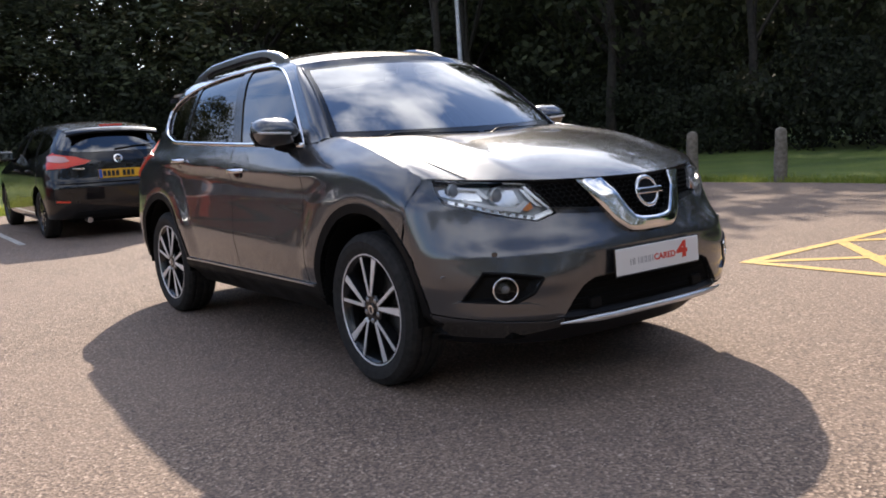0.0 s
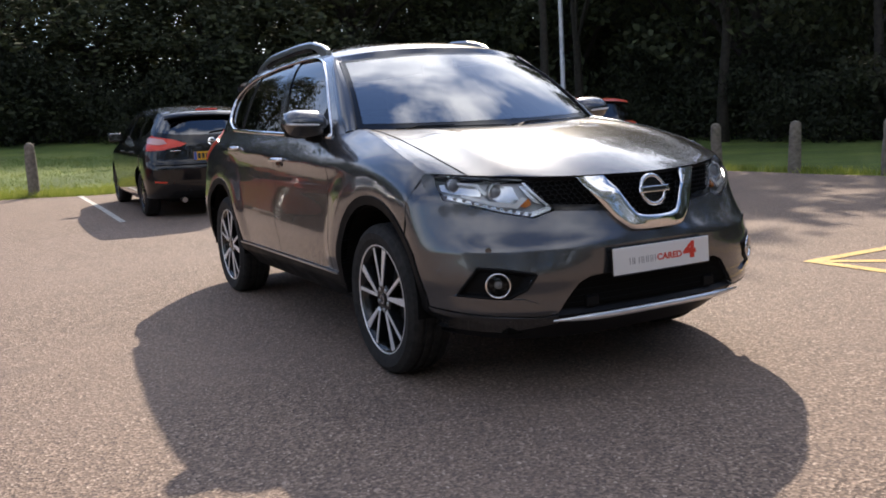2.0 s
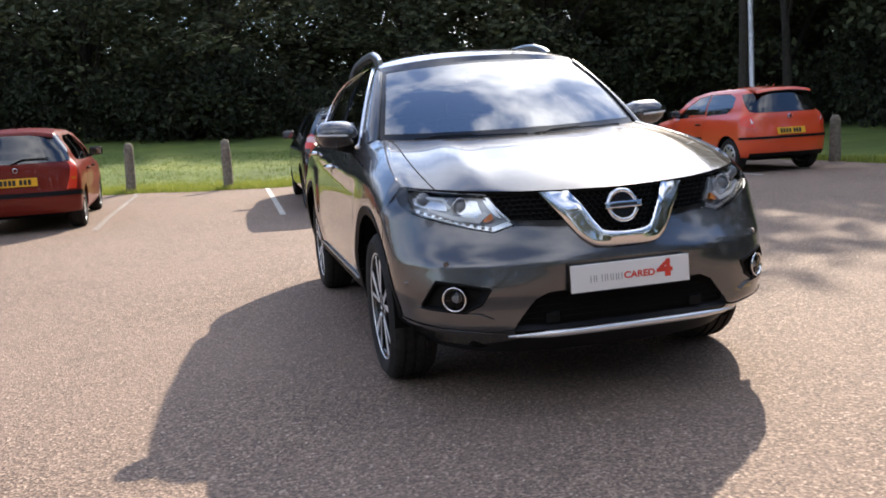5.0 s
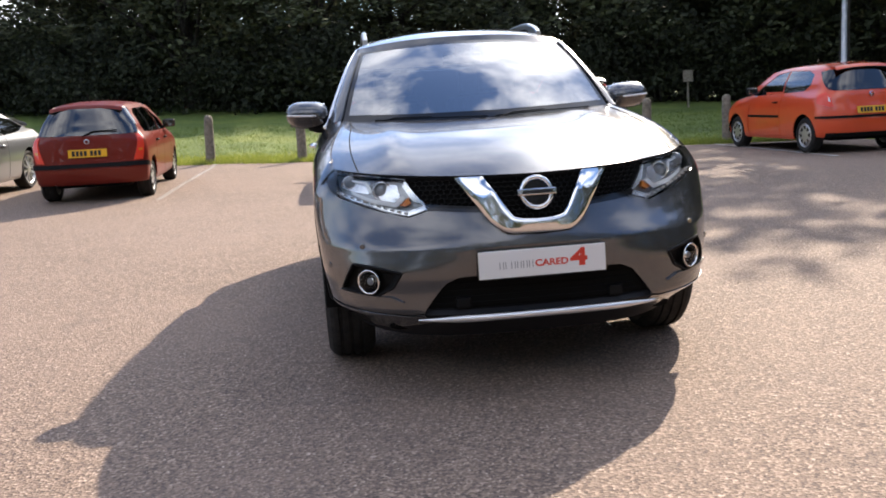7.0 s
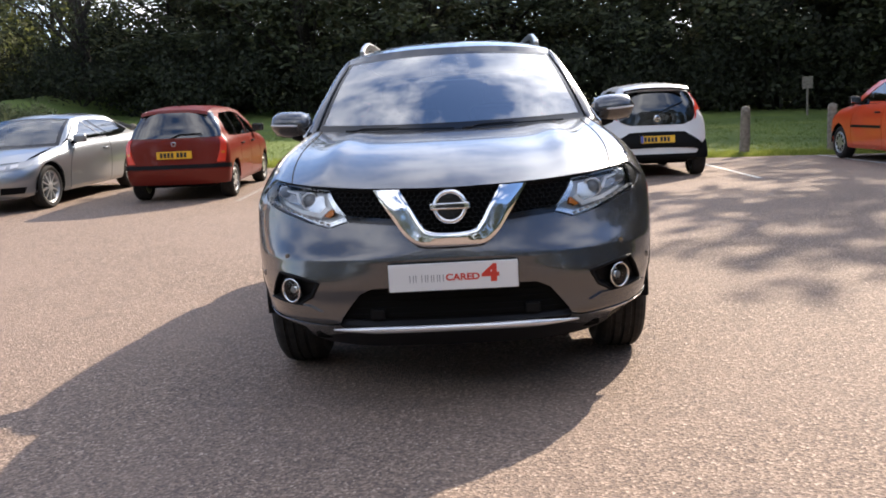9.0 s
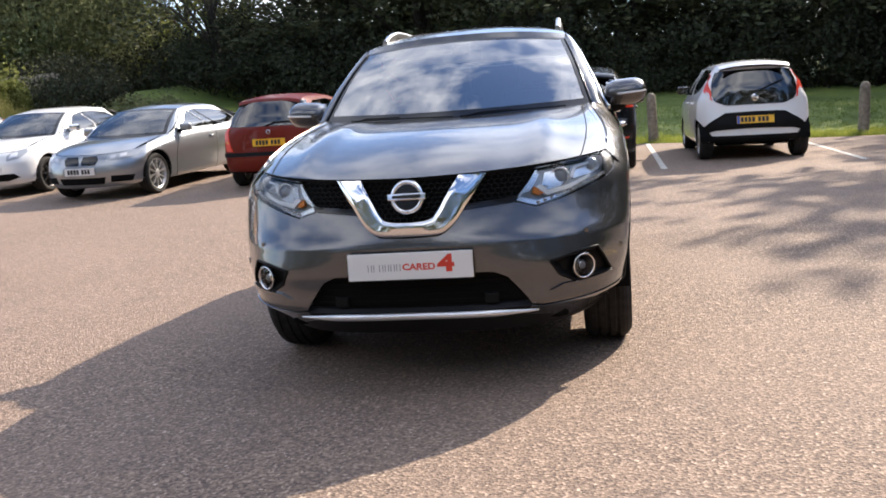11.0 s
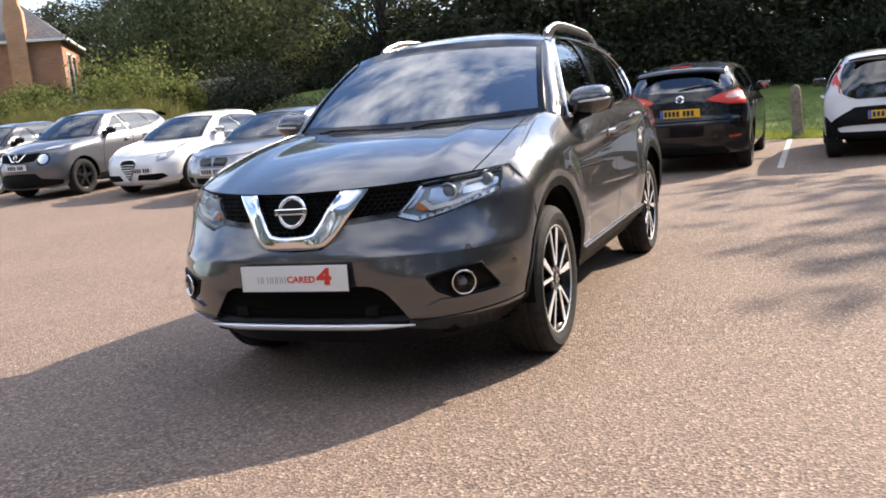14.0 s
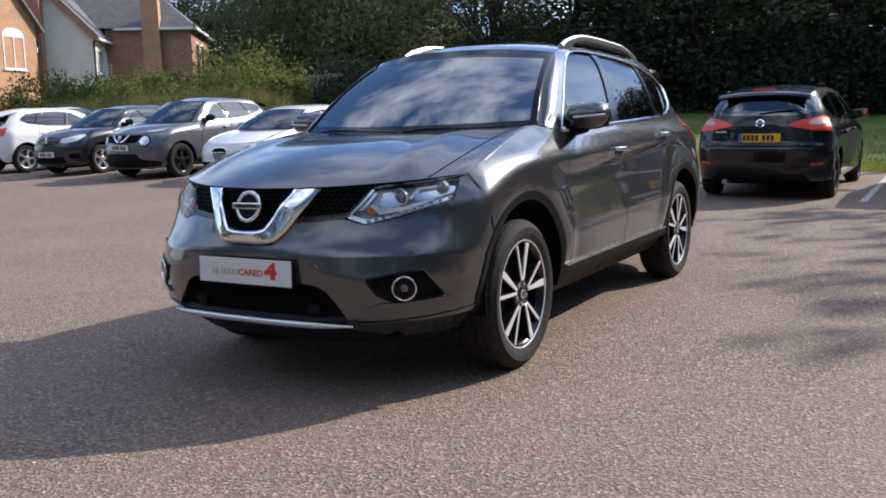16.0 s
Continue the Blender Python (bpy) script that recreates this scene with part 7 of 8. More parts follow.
# white three-door hatchback with a shield grille, nose out
p = Spec(name="white_hatchback", label="white three-door hatchback with a shield grille, nose outwards", paint=paint_white, L=4.06, W=1.72, H=1.446, wb=2.51, foh=0.87, r=0.31, rim=0.215, style="seven", wheel_label="dark alloy wheel",
         zh=0.74, belt=0.98, cowl=(0.42, 0.96), screen_top=(1.12, 1.33), roof=[(1.1, 1.315), (1.5, 1.38), (2.1, 1.385), (2.7, 1.31), (2.85, 1.285)], spoiler=0.12, lr=0.36,
         tail=[(0.2, 0.12), (0.32, 0.02), (0.5, 0.0), (0.75, 0.03), (0.95, 0.10), (1.1, 0.2), (1.3, 0.42), (1.45, 0.5)],
         dlo_low=[(0.68, 0.975), (1.4, 0.99), (2.0, 1.02), (2.45, 1.08)], dlo_top=[(2.6, 1.17), (2.4, 1.28), (2.0, 1.32), (1.6, 1.325), (1.25, 1.28)], posts=[1.75], shut=[0.55, 1.75], glass=dark_glass,
         rear_glass=[(0.0, 1.06), (0.5, 1.06), (0.5, 1.27), (0.0, 1.29)], front_plate=None, rear_plate=0.70, band=False, mirror=chrome,
         lamps=[("headlamp", lamp_grey, 0.006, [(f, 0.54, 0.61), (f, 0.52, 0.70), (f, 0.60, 0.765), (f, 0.72, 0.79), (f, 0.75, 0.73), (f, 0.68, 0.64)]), ("headlamp_ring", rim_cut, 0.014, [(f, 0.56, 0.65), (f, 0.57, 0.72), (f, 0.64, 0.74), (f, 0.66, 0.68)]), ("lower_intake", shadow_black, 0.005, [(f, 0.16, 0.30), (f, 0.22, 0.40), (f, 0.62, 0.40), (f, 0.68, 0.33), (f, 0.52, 0.28)]), ("tail_lamp", red_lens, 0.01, [(r_, 0.5, 0.85), (r_, 0.72, 0.84), (r_, 0.72, 0.98), (r_, 0.5, 0.97)])],
         middle=[("shield_grille", shadow_black, 0.010, [(0.0, 0.30), (f, 0.05, 0.34), (f, 0.14, 0.52), (f, 0.17, 0.62), (f, 0.12, 0.66), (0.0, 0.67)])])
root, sh = parked_car(p)
for sg in (1, -1):
    line = [(sh.at(sh.find(f, x, z), z)) for x, z in ((0.01, 0.29), (0.06, 0.345), (0.15, 0.52), (0.18, 0.62), (0.12, 0.67), (0.01, 0.68))]
    part("shield_chrome", tube_bm([(sg * x, y - 0.014, z) for x, y, z in line], 0.010, 6), chrome, root)
for k in range(6):
    z = 0.36 + 0.045 * k
    x = 0.06 + 0.10 * k / 5
    part("grille_bar", tube_bm([(-x, sh.at(0, z)[1] - 0.014, z), (x, sh.at(0, z)[1] - 0.014, z)], 0.005, 6), chrome, root)
plate(root, (0.30, sh.at(sh.find(f, 0.30, 0.47), 0.47)[1] - 0.03, 0.47), False, -1)
put(root, -9.55, 9.7, 0)

# slate-grey compact crossover with round lamps, nose out
p = Spec(name="compact_crossover", label="slate-grey compact crossover with round lamps, nose outwards", paint=paint_slate, L=4.13, W=1.765, H=1.565, wb=2.53, foh=0.85, r=0.335, rim=0.225, style="dark_five", wheel_label="dark five-spoke alloy wheel",
         zh=0.88, belt=1.06, cowl=(0.42, 1.06), screen_top=(1.05, 1.455), roof=[(1.05, 1.44), (1.5, 1.50), (2.1, 1.49), (2.7, 1.40), (2.85, 1.375)], spoiler=0.14, lr=0.40,
         tail=[(0.2, 0.14), (0.32, 0.03), (0.5, 0.0), (0.8, 0.03), (1.0, 0.10), (1.15, 0.2), (1.4, 0.42), (1.55, 0.5)],
         dlo_low=[(0.68, 1.06), (1.4, 1.08), (2.0, 1.12), (2.45, 1.2)], dlo_top=[(2.6, 1.30), (2.4, 1.39), (2.0, 1.425), (1.5, 1.44), (1.2, 1.40)], posts=[1.45, 2.15], shut=[0.55, 1.45, 2.2], glass=dark_glass,
         rear_glass=[(0.0, 1.12), (0.5, 1.12), (0.5, 1.37), (0.0, 1.39)], front_plate=0.62, rear_plate=0.8, band=False, mirror=gloss_black,
         lamps=[("upper_lamp", lamp_shell, 0.010, [(f, 0.50, 0.90), (f, 0.56, 0.935), (f, 0.78, 0.98), (f, 0.74, 0.92)]), ("round_lamp", lamp_shell, 0.010, [(f, 0.545 + 0.085 * math.cos(a * math.pi / 8), 0.745 + 0.085 * math.sin(a * math.pi / 8)) for a in range(16)]), ("lamp_ring", gloss_black, 0.006, [(f, 0.545 + 0.11 * math.cos(a * math.pi / 8), 0.745 + 0.11 * math.sin(a * math.pi / 8)) for a in range(16)]), ("tail_lamp", red_lens, 0.01, [(r_, 0.5, 0.95), (r_, 0.72, 0.94), (r_, 0.72, 1.15), (r_, 0.6, 1.15)]), ("sill_cladding", plastic, 0.008, [(s_, 0.40, 0.22), (s_, 2.13, 0.22), (s_, 2.13, 0.36), (s_, 0.40, 0.36)])],
         middle=[("grille", shadow_black, 0.005, [(0.0, 0.70), (f, 0.40, 0.72), (f, 0.48, 0.86), (0.0, 0.86)]), ("lower_bumper", plastic, 0.006, [(0.0, 0.24), (f, 0.75, 0.26), (f, 0.78, 0.34), (f, 0.50, 0.40), (f, 0.40, 0.50), (0.0, 0.51)])])
root, sh = parked_car(p)
for sg in (1, -1):
    line = [sh.at(sh.find(f, x, z), z) for x, z in ((0.02, 0.73), (0.09, 0.74), (0.22, 0.86))]
    part("grille_chrome", tube_bm([(sg * x, y - 0.014, z) for x, y, z in line], 0.016, 6), chrome, root)
round_mark(root, sh, 0.80, 0.05, 0.0)
put(root, -12.4, 9.8, 0, 1.03, 1.07)

# dark small hatchback, nose out
p = Spec(name="dark_hatchback", label="dark blue-black small hatchback with its nose outwards", paint=paint_ink, L=4.06, W=1.73, H=1.448, wb=2.59, foh=0.85, r=0.31, rim=0.215, style="five", wheel_label="grey alloy wheel",
         zh=0.80, belt=0.98, cowl=(0.42, 0.98), screen_top=(1.1, 1.345), roof=[(1.1, 1.33), (1.5, 1.385), (2.1, 1.39), (2.7, 1.32), (2.85, 1.295)], spoiler=0.12, lr=0.36,
         tail=[(0.2, 0.12), (0.32, 0.02), (0.5, 0.0), (0.75, 0.03), (0.95, 0.10), (1.1, 0.2), (1.3, 0.38), (1.45, 0.45)],
         dlo_low=[(0.68, 0.975), (1.4, 0.99), (2.0, 1.02), (2.45, 1.08)], dlo_top=[(2.6, 1.18), (2.4, 1.29), (2.0, 1.325), (1.6, 1.33), (1.25, 1.29)], posts=[1.45, 2.2], shut=[0.55, 1.45, 2.25], glass=dark_glass,
         rear_glass=[(0.0, 1.06), (0.5, 1.06), (0.5, 1.28), (0.0, 1.30)], front_plate=0.45, rear_plate=0.75, band=False, mirror=gloss_black,
         lamps=[("headlamp", clear_lens, 0.008, [(f, 0.36, 0.70), (f, 0.40, 0.78), (f, 0.70, 0.85), (f, 0.76, 0.83), (f, 0.70, 0.72), (f, 0.5, 0.68)]), ("fog_intake", shadow_black, 0.004, [(f, 0.56, 0.36), (f, 0.58, 0.46), (f, 0.74, 0.46), (f, 0.72, 0.36)]), ("tail_lamp", red_lens, 0.01, [(r_, 0.5, 0.85), (r_, 0.75, 0.84), (r_, 0.75, 0.98), (r_, 0.5, 0.97)])],
         middle=[("grille", gloss_black, 0.006, [(0.0, 0.64), (f, 0.35, 0.68), (f, 0.36, 0.76), (0.0, 0.80)]), ("lower_intake", shadow_black, 0.004, [(0.0, 0.27), (f, 0.5, 0.28), (f, 0.46, 0.40), (0.0, 0.41)])])
root, sh = parked_car(p)
mk = part("badge", slab([(-0.05, 0), (0, 0.09), (0.05, 0), (0, -0.09)], 0, 0.012), chrome, root)
mk.matrix_local = Matrix.Translation((0, sh.at(0, 0.72)[1] - 0.006, 0.72)) @ Matrix.Rotation(-math.pi / 2, 4, "Z")
put(root, -15.5, 10.3, 2, 1.02, 1.09)

# white hatchback seen from behind, and one more behind it
p = Spec(name="white_hatchback", label="white hatchback with dark rear glass seen from behind", paint=paint_white, L=4.06, W=1.73, H=1.448, wb=2.59, foh=0.85, r=0.31, rim=0.215, style="five", wheel_label="grey alloy wheel",
         zh=0.80, belt=0.98, cowl=(0.42, 0.98), screen_top=(1.1, 1.345), roof=[(1.1, 1.33), (1.5, 1.385), (2.1, 1.39), (2.7, 1.32), (2.85, 1.295)], spoiler=0.14, lr=0.36,
         tail=[(0.2, 0.12), (0.32, 0.02), (0.5, 0.0), (0.75, 0.03), (0.95, 0.10), (1.1, 0.2), (1.3, 0.38), (1.45, 0.45)],
         dlo_low=[(0.68, 0.975), (1.4, 0.99), (2.0, 1.02), (2.45, 1.08)], dlo_top=[(2.6, 1.18), (2.4, 1.29), (2.0, 1.325), (1.6, 1.33), (1.25, 1.29)], posts=[1.45, 2.2], shut=[0.55, 1.45, 2.25], glass=dark_glass,
         rear_glass=[(0.0, 1.04), (0.5, 1.04), (0.58, 1.10), (0.5, 1.28), (0.0, 1.30)], front_plate=0.45, rear_plate=0.72, band=False, mirror=gloss_black,
         lamps=[("headlamp", clear_lens, 0.008, [(f, 0.36, 0.70), (f, 0.40, 0.78), (f, 0.70, 0.85), (f, 0.76, 0.83), (f, 0.70, 0.72), (f, 0.5, 0.68)]), ("tail_lamp", red_lens, 0.012, [(r_, 0.42, 0.86), (r_, 0.70, 0.82), (s_, 3.0, 0.88), (s_, 2.95, 0.97), (r_, 0.7, 1.0), (r_, 0.5, 0.98)])],
         middle=[("rear_valance", plastic, 0.006, [(3.0, 0.36), (r_, 0.60, 0.36), (r_, 0.64, 0.26), (3.0, 0.26)])])
root, sh = parked_car(p)
put(root, -18.1, 13.2, 174, 1.06, 1.12)
o = copy_thing(root, Matrix())
put(o, -21.3, 15.6, 86, 1.05, 1.15)

# ---- houses beyond the bank ----
def brick_material(name, a, b, joint):
    m = material(name, rough=0.85)
    br = m.node_tree.nodes.new("ShaderNodeTexBrick")
    br.inputs["Scale"].default_value = 1.0
    br.inputs["Brick Width"].default_value = 0.225
    br.inputs["Row Height"].default_value = 0.075
    br.inputs["Mortar Size"].default_value = 0.008
    for key, value in (("Color1", a), ("Color2", b), ("Mortar", joint)):
        br.inputs[key].default_value = (*value, 1)
    nt = m.node_tree
    co = nt.nodes.new("ShaderNodeTexCoord")
    sep, add, com = nt.nodes.new("ShaderNodeSeparateXYZ"), nt.nodes.new("ShaderNodeMath"), nt.nodes.new("ShaderNodeCombineXYZ")
    nt.links.new(co.outputs["Object"], sep.inputs["Vector"])
    nt.links.new(sep.outputs["X"], add.inputs[0])
    nt.links.new(sep.outputs["Y"], add.inputs[1])
    nt.links.new(add.outputs["Value"], com.inputs["X"])
    nt.links.new(sep.outputs["Z"], com.inputs["Y"])
    nt.links.new(com.outputs["Vector"], br.inputs["Vector"])
    n_ = tex(m, "ShaderNodeTexNoise", 1.2, 4)
    colour(m, blend(m, 0.5, br.outputs["Color"], ramp(m, n_.outputs["Fac"], (0.3, (0.7, 0.7, 0.7)), (0.7, (1.2, 1.15, 1.1))), "MULTIPLY"))
    relief(m, br.outputs["Fac"], -0.4, 0.01)
    return m


brick_red = brick_material("red_brick", (0.47, 0.205, 0.11), (0.37, 0.155, 0.085), (0.30, 0.26, 0.22))
brick_warm = brick_material("orange_brick", (0.56, 0.29, 0.14), (0.48, 0.23, 0.115), (0.38, 0.32, 0.26))
render_white = material("cream_render", rough=0.9)
n = tex(render_white, "ShaderNodeTexNoise", 1.5, 5)
colour(render_white, ramp(render_white, n.outputs["Fac"], (0.3, (0.70, 0.67, 0.60)), (0.7, (0.82, 0.80, 0.74))))
slate = material("roof_tiles", rough=0.7)
n = tex(slate, "ShaderNodeTexBrick", 1.0)
n.inputs["Brick Width"].default_value, n.inputs["Row Height"].default_value, n.inputs["Mortar Size"].default_value = 0.3, 0.2, 0.012
n.inputs["Color1"].default_value, n.inputs["Color2"].default_value, n.inputs["Mortar"].default_value = (0.16, 0.15, 0.15, 1), (0.12, 0.115, 0.12, 1), (0.06, 0.06, 0.06, 1)
colour(slate, n.outputs["Color"])
relief(slate, n.outputs["Fac"], -0.5, 0.02)
white_trim = material("white_trim", (0.78, 0.78, 0.76), 0.5)
wood_pale = material("pale_fence_wood", rough=0.85)
n = tex(wood_pale, "ShaderNodeTexNoise", 5, 5)
colour(wood_pale, ramp(wood_pale, n.outputs["Fac"], (0.3, (0.30, 0.25, 0.19)), (0.7, (0.48, 0.42, 0.34))))

HB = pose(-37.15, 35.65, rise(-37.15, 35.65) + 1.3, 0, 0, 36)
HG = pose(-40.5, 25.0, rise(-40.5, 25.0) + 1.3, 0, 0, 100) @ Matrix.Translation((12.4, 3.4, 0))  # x runs along the wall to the right, -y faces the car park


def prism(outline, y0_, y1_):
    """A solid with an (x, z) outline between two depths."""
    bm = bmesh.new()
    a = [bm.verts.new((x, y0_, z)) for x, z in outline]
    b_ = [bm.verts.new((x, y1_, z)) for x, z in outline]
    k = len(outline)
    for i in range(k):
        bm.faces.new((a[i], a[(i + 1) % k], b_[(i + 1) % k], b_[i]))
    bm.faces.new(a)
    bm.faces.new(b_[::-1])
    bmesh.ops.recalc_face_normals(bm, faces=bm.faces[:])
    return bm


def solid(verts, faces):
    bm = bmesh.new()
    v = [bm.verts.new(p) for p in verts]
    for q in faces:
        bm.faces.new([v[i] for i in q])
    bmesh.ops.recalc_face_normals(bm, faces=bm.faces[:])
    return bm


def roof_sheet(corners, thick=0.12):
    """A slab of roof from four corners."""
    c = [Vector(p) for p in corners]
    n_ = (c[1] - c[0]).cross(c[3] - c[0]).normalized() * thick
    return solid(c + [p - n_ for p in c], [(0, 1, 2, 3), (7, 6, 5, 4), (0, 4, 5, 1), (1, 5, 6, 2), (2, 6, 7, 3), (3, 7, 4, 0)])


def window(parent, x0, x1, z0, z1, y, arched=False):
    w = new("window")
    w.parent = parent
    w.empty_display_size = 0.1
    part("pane", box_bm((x0, y + 0.02, z0), (x1, y + 0.04, z1)), gloss_black, w)
    t = 0.07
    for lo, hi in (((x0 - t, z0 - t), (x0, z1 + t)), ((x1, z0 - t), (x1 + t, z1 + t)), ((x0, z0 - t), (x1, z0)), ((x0, z1), (x1, z1 + t)), (((x0 + x1) / 2 - 0.03, z0), ((x0 + x1) / 2 + 0.03, z1))):
        part("frame", box_bm((lo[0], y - 0.03, lo[1]), (hi[0], y + 0.05, hi[1])), white_trim, w)
    part("sill", box_bm((x0 - 0.12, y - 0.10, z0 - 0.14), (x1 + 0.12, y + 0.02, z0 - 0.07)), white_trim, w)
    if arched:
        m_ = (x0 + x1) / 2
        r = (x1 - x0) / 2 + t
        part("arch_head", prism([(m_ + r * math.cos(math.pi * i / 12), z1 + t + 0.6 * r * math.sin(math.pi * i / 12)) for i in range(13)], y - 0.03, y + 0.04), white_trim, w)
    return w


# red-brick house with a hipped roof, chimney, and a cream wing
house = empty("brick_house", HB, "red brick house with a hipped tiled roof and tall chimney", "house")
part("wall", box_bm((-4.97, 0, -1.5), (0, 6.5, 4.7)), brick_red, house)
part("roof", solid([(-12, -0.35, 4.65), (0.35, -0.35, 4.65), (0.35, 6.85, 4.65), (-12, 6.85, 4.65), (-12, 3.2, 7.6), (-3.0, 3.2, 7.6)], [(0, 1, 5, 4), (1, 2, 5), (2, 3, 4, 5), (0, 4, 3), (3, 2, 1, 0)]), slate, house)
part("gutter", box_bm((-4.4, -0.42, 4.50), (0.4, -0.30, 4.64), 0.02), white_trim, house)
part("gutter", box_bm((0.30, -0.42, 4.50), (0.42, 6.8, 4.64), 0.02), white_trim, house)
part("chimney", join_bm(box_bm((-2.75, -0.45, -1.5), (-1.75, 0.3, 6.2)), prism([(-2.75, 6.2), (-1.75, 6.2), (-1.95, 6.7), (-2.55, 6.7)], -0.45, 0.3), box_bm((-2.6, -0.4, 6.6), (-1.9, 0.25, 9.5))), brick_warm, house, "tall orange brick chimney")
for y in (1.2, 3.0):
    part("end_window", box_bm((-0.02, y, 1.0), (0.05, y + 1.1, 4.0)), white_trim, house)
    part("end_pane", box_bm((0.04, y + 0.12, 1.15), (0.07, y + 0.98, 3.85)), gloss_black, house)

wing_ = empty("cream_house_wing", HB, "cream rendered house wing with a steep tiled gable roof", "house")
part("wall", prism([(-9.2, -1.5), (-5.0, -1.5), (-5.0, 4.3), (-7.1, 6.35), (-9.2, 4.3)], -2.6, 1.0), render_white, wing_)
part("roof", roof_sheet([(-4.6, -2.9, 3.95), (-4.6, 1.5, 3.95), (-7.1, 1.5, 6.55), (-7.1, -2.9, 6.55)]), slate, wing_)
part("roof", roof_sheet([(-7.1, -2.9, 6.55), (-7.1, 1.5, 6.55), (-9.6, 1.5, 3.95), (-9.6, -2.9, 3.95)]), slate, wing_)
part("verge", roof_sheet([(-4.62, -2.95, 3.82), (-4.62, -2.7, 3.82), (-7.1, -2.7, 6.42), (-7.1, -2.95, 6.42)], 0.25), brick_red, wing_)
part("gutter", box_bm((-4.68, -2.9, 3.72), (-4.54, 1.0, 3.86), 0.02), white_trim, wing_)
part("downpipe", tube_bm([(-4.95, -2.55, 3.7), (-4.95, -2.55, -1.5)], 0.05, 8), plastic, wing_)
part("downpipe", tube_bm([(-4.9, 0.9, 3.7), (-4.9, 0.9, -1.5)], 0.05, 8), plastic, wing_)
w = window(wing_, -1.9, -1.1, 2.0, 3.2, 0)
w.matrix_local = Matrix.Translation((-4.95, 0, 0)) @ Matrix.Rotation(math.pi / 2, 4, "Z")
part("side_door", box_bm((-5.0, -0.6, -0.4), (-4.93, 0.35, 3.3)), white_trim, wing_)

gable = empty("brick_house", HG, "orange brick gabled house with an arched white window", "house")
part("wall", prism([(-15.5, -1.5), (-9.35, -1.5), (-9.35, 5.0), (-12.4, 8.4), (-15.5, 5.0)], -3.4, 3.0), brick_warm, gable)
part("roof", roof_sheet([(-8.95, -3.7, 4.65), (-8.95, 3.2, 4.65), (-12.4, 3.2, 8.75), (-12.4, -3.7, 8.75)]), slate, gable)
part("roof", roof_sheet([(-12.4, -3.7, 8.75), (-12.4, 3.2, 8.75), (-15.9, 3.2, 4.65), (-15.9, -3.7, 4.65)]), slate, gable)
part("chimney", join_bm(box_bm((-8.7, -3.3, -1.5), (-7.55, -2.65, 8.5)), box_bm((-8.8, -3.4, 8.5), (-7.45, -2.55, 8.75), 0.02)), brick_red, wing_, "tall red brick chimney stack")
part("porch_roof", roof_sheet([(-7.6, -3.9, 3.2), (-7.6, -2.6, 4.0), (-9.5, -2.6, 4.0), (-9.5, -3.9, 3.2)]), slate, wing_)
part("porch_board", box_bm((-9.5, -3.95, 3.0), (-7.6, -3.85, 3.25)), white_trim, wing_)
part("porch_wall", box_bm((-9.3, -3.7, -1.5), (-8.75, -2.7, 3.2)), brick_warm, wing_)
window(gable, -11.6, -10.3, 2.6, 4.2, -3.4, True)
window(gable, -14.4, -13.1, 2.6, 4.2, -3.4, True)
part("sloped_wall", prism([(-7.6, -1.5), (-5.6, -1.5), (-5.6, -0.1), (-7.6, 1.3)], -2.95, -2.75), brick_red, wing_)

# garden fence and trellis on the bank
def fence_run(x0, y0_, x1, y1_, h, board, label):
    fn = empty("garden_fence", Matrix(), label, "fence")
    d = Vector((x1 - x0, y1_ - y0_, 0))
    k = int(d.length / board)
    ang = math.degrees(math.atan2(d.y, d.x))
    me = None
    for i in range(k):
        p_ = Vector((x0, y0_, 0)) + d * (i + 0.5) / k
        z = rise(p_.x, p_.y) + bank(p_.x, p_.y) - 0.05
        if me is None:
            o_ = part("board", box_bm((-board * 0.46, -0.012, 0), (board * 0.46, 0.012, h), 0.004, 1), wood_pale, fn)
            me = o_.data
        else:
            o_ = new("board", me)
            o_.parent = fn
        o_.matrix_world = pose(p_.x, p_.y, z + random.uniform(-0.02, 0.02), 0, 0, ang)
    return fn


fence_run(-23.5, 19.2, -16.6, 22.6, 1.0, 0.14, "low weathered pale wooden garden fence on the bank")
trellis = empty("garden_trellis", pose(-31.5, 24.2, rise(-31.5, 24.2) + bank(-31.5, 24.2) + 1.4, 0, 0, 50) @ Matrix.Diagonal((0.6, 0.6, 0.6, 1)), "white wooden garden trellis among the shrubs", "trellis")
for i in range(7):
    part("lath", box_bm((-0.9 + 0.3 * i - 0.02, -0.01, 0), (-0.9 + 0.3 * i + 0.02, 0.01, 1.5)), white_trim, trellis)
for i in range(6):
    part("lath", box_bm((-0.92, -0.02, 0.1 + 0.26 * i), (0.92, 0.0, 0.14 + 0.26 * i)), white_trim, trellis)

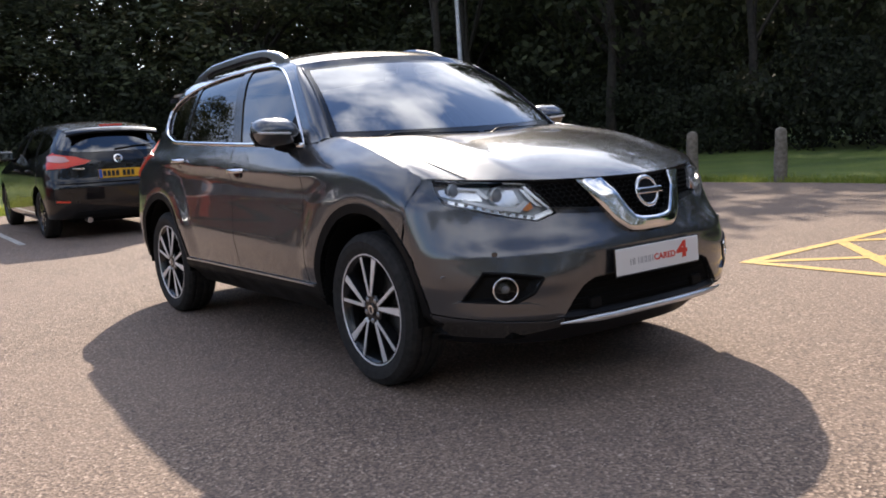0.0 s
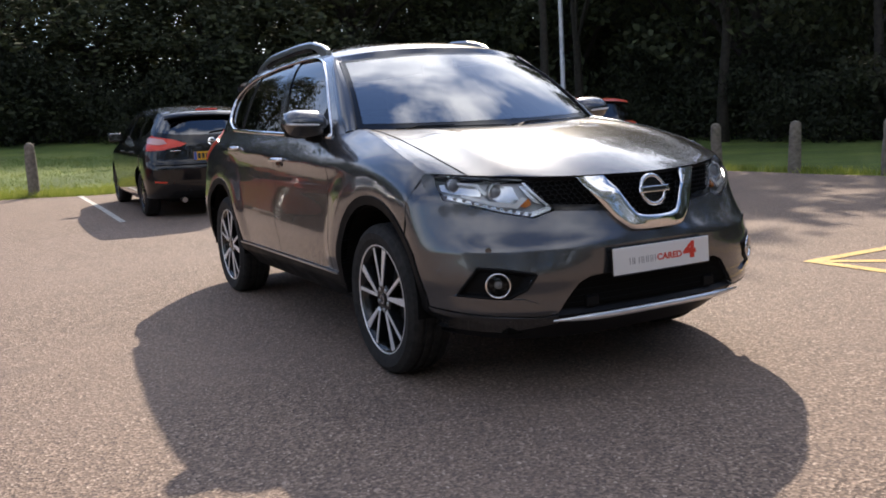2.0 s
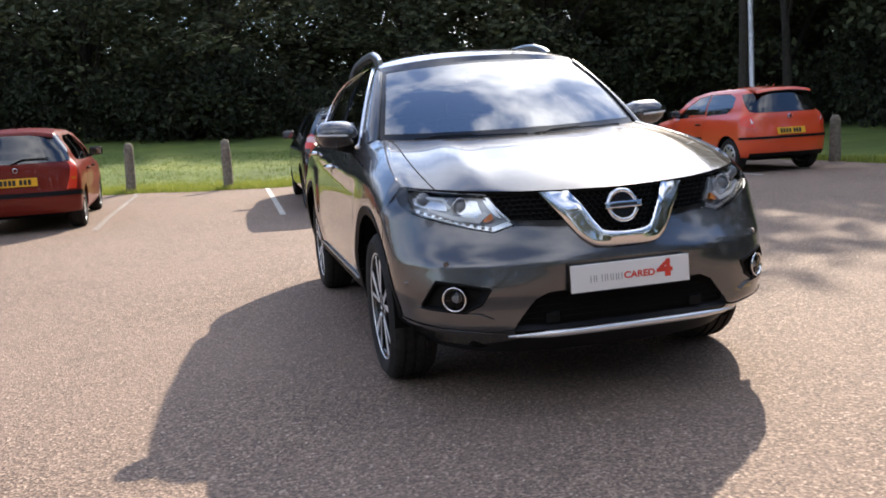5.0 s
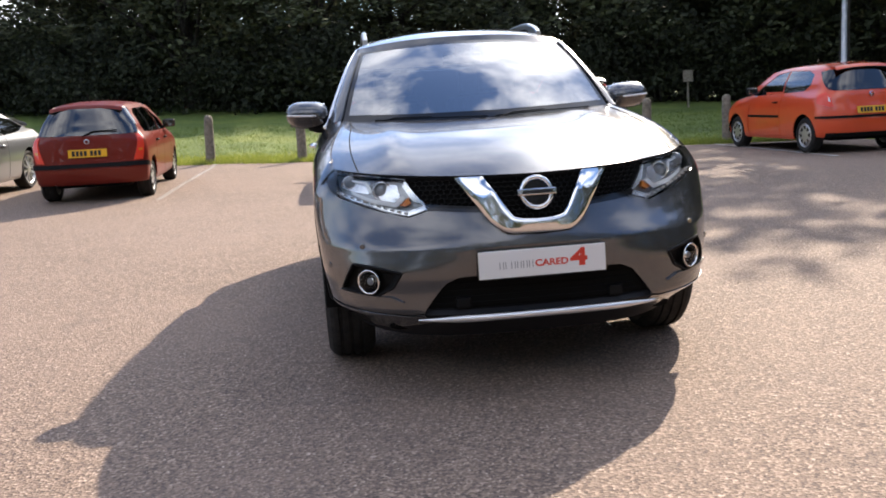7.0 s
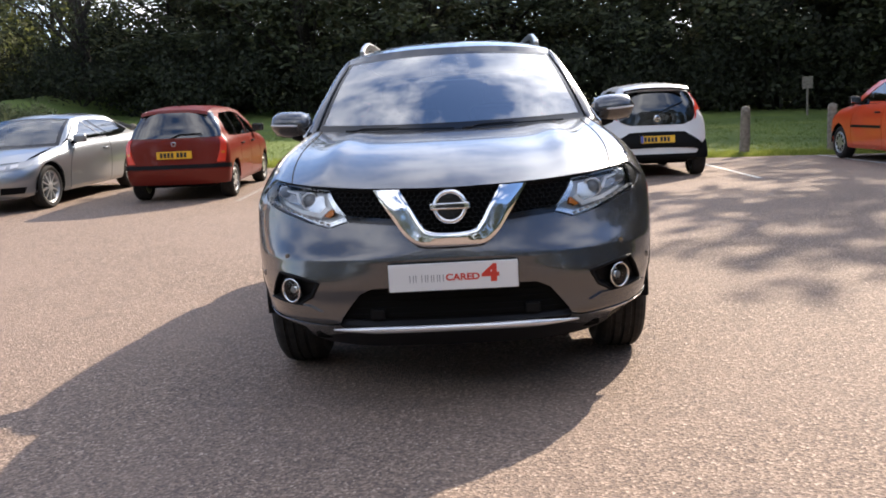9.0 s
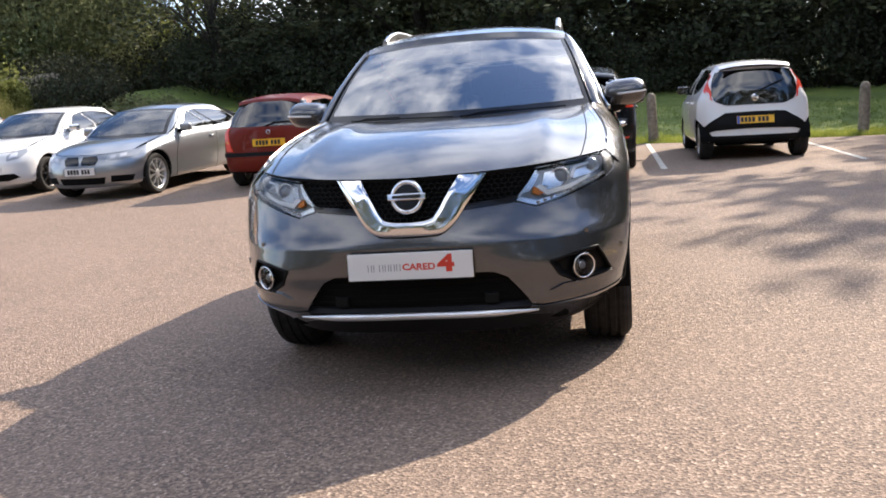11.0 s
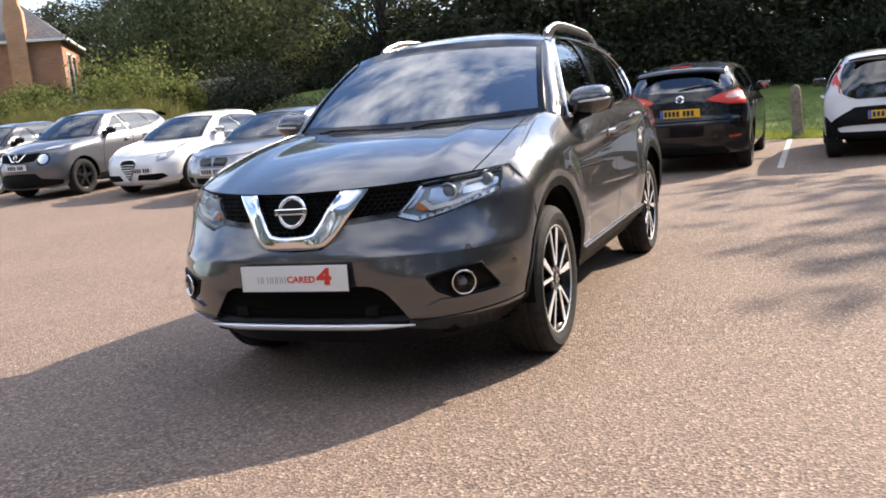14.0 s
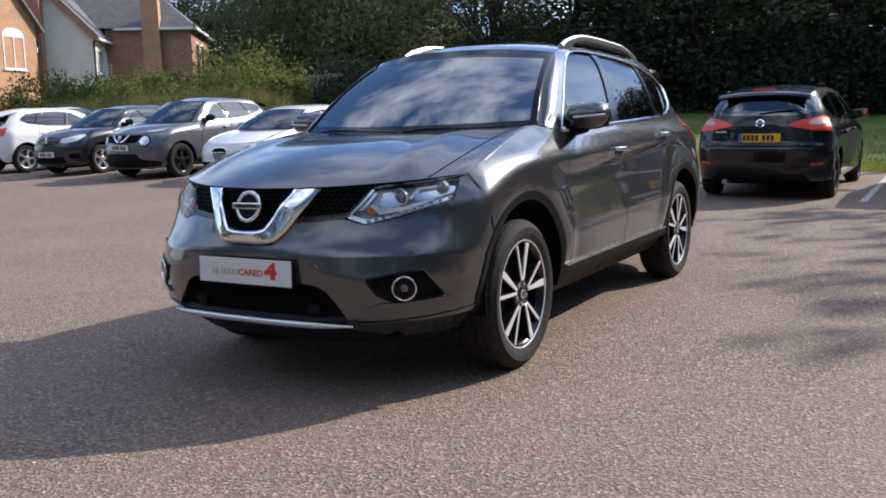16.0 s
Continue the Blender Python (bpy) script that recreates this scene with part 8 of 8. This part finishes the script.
# shrubs on the bank, as they stand from the wood towards the houses
for i, (x, y, h, r, mat, lab) in enumerate((
        (-18.3, 18.6, 3.4, 2.2, leaf_light, "broad light-green garden bush on the bank"), (-20.4, 20.6, 2.8, 1.6, leaf_mid, "dark green garden bush before the brick house"),
        (-22.0, 17.6, 2.2, 1.3, leaf_light, "light-green shrub with pale flowers on the bank"), (-23.6, 18.6, 2.2, 1.5, leaf_light, "light-green shrub on the bank"),
        (-25.4, 18.2, 2.4, 1.5, leaf_mid, "dark green shrub on the bank"), (-24.6, 21.0, 2.6, 1.3, leaf_mid, "climbing shrub before the houses"),
        # shade below the broad tree is in the two darkest shrubs' colours
        (-15.6, 20.4, 1.4, 1.6, leaf_ivy, "dark green shrub under the broad tree"), (-13.0, 20.5, 1.7, 1.5, leaf_dusty, "dusty green shrub under the broad tree"), (-16.8, 22.5, 2.4, 1.8, leaf_ivy, "dark shrub under the broad tree"),
        (-16.4, 18.2, 1.5, 0.7, leaf_light, "small yellow-green shrub behind the cars"), (-27.2, 17.4, 2.6, 1.6, leaf_mid, "dark green shrub on the bank"))):
    o = shrub(61 + i, 0.72 * h, 1.05 * r, mat, 0.055, 50, 110, lab)
    o.matrix_world = pose(x, y + 0.9, rise(x, y + 0.9) + bank(x, y + 0.9) - 0.1)


def tufts(name, spots_, height, mat, seed, label, spread=0.05):
    """Grass blades, three to a tuft, as one mesh."""
    rng = np.random.default_rng(seed)
    sp_ = np.repeat(np.array(spots_), 3, axis=0)
    k = len(sp_)
    sp_[:, :2] += rng.normal(0, spread, (k, 2))
    a = rng.random(k) * 6.283
    h = height * (0.5 + 0.8 * rng.random(k))
    lean = rng.normal(0, 0.35, (k, 2)) * h[:, None]
    w_ = 0.004 + 0.05 * height * rng.random(k) * 0.4
    side = np.stack([np.cos(a) * w_, np.sin(a) * w_, np.zeros(k)], 1)
    v = np.empty((k, 3, 3))
    v[:, 0], v[:, 1] = sp_ - side, sp_ + side
    v[:, 2] = sp_ + np.concatenate([lean, h[:, None]], 1)
    me = bpy.data.meshes.new(name)
    me.vertices.add(3 * k)
    me.vertices.foreach_set("co", v.reshape(-1))
    me.loops.add(3 * k)
    me.loops.foreach_set("vertex_index", np.arange(3 * k, dtype=np.int32))
    me.polygons.add(k)
    me.polygons.foreach_set("loop_start", np.arange(0, 3 * k, 3, dtype=np.int32))
    me.materials.append(mat)
    me.update(calc_edges=True)
    return tagged(new(name, me), label, "grass", kind="stuff")


rg_ = random.Random(8)
pts = []
for _ in range(13000):
    x = rg_.uniform(-9, 9.2)
    y = lawn_edge(x) - 0.25 * max(0, x - 8.6) ** 2 + abs(rg_.gauss(0, 0.6)) - 0.06
    pts.append((x, y, rise(x, y) - 0.03))
for _ in range(3000):
    x, y = 9.40 + abs(rg_.gauss(0, 0.35)), rg_.uniform(-3, 13)
    pts.append((x, y, rise(x, y) - 0.03))
tufts("grass_edge", pts, 0.13, sunlit_blades, 3, "longer sunlit grass along the edge of the tarmac")
pts = [(x, y, rise(x, y) + bank(x, y) - 0.03) for x, y in ((rg_.uniform(-9, 12), 14.5 + 9 * rg_.random() ** 1.5) for _ in range(12000))]
tufts("lawn_grass", pts, 0.06, blade_mat, 4, "short green lawn grass")
pts = [(x, y, rise(x, y) + bank(x, y) - 0.03) for x, y in ((rg_.uniform(-31, -14.5), 15.2 + 2.9 * rg_.random()) for _ in range(26000))]
tufts("dry_grass", pts, 0.7, leaf_dry, 5, "tall dry yellow grass on the bank", 0.08)

# lamp post and the small sign at the wood's edge
lamp_post = empty("lamp_post", pose(9.9, 13.4, rise(9.9, 13.4)), "slender grey galvanised lamp post on the lawn", "lamp post")
part("column", lathe_bm([(0.085, -0.1), (0.085, 1.1), (0.06, 1.15), (0.052, 4.0), (0.045, 7.0)], 16), galvanised, lamp_post, smooth=True)
part("base_door", box_bm((-0.05, -0.092, 0.4), (0.05, -0.08, 0.95), 0.004), galvanised, lamp_post)
sign = empty("small_sign", pose(11.0, 24.4, rise(11.0, 24.4), 0, 0, -18), "small square notice on a post before the wood", "sign")
part("sign_post", tube_bm([(0, 0, -0.1), (0, 0, 1.18)], 0.035, 8), post_wood, sign)
part("sign_board", box_bm((-0.16, -0.055, 0.82), (0.16, -0.033, 1.20), 0.01), post_wood, sign)
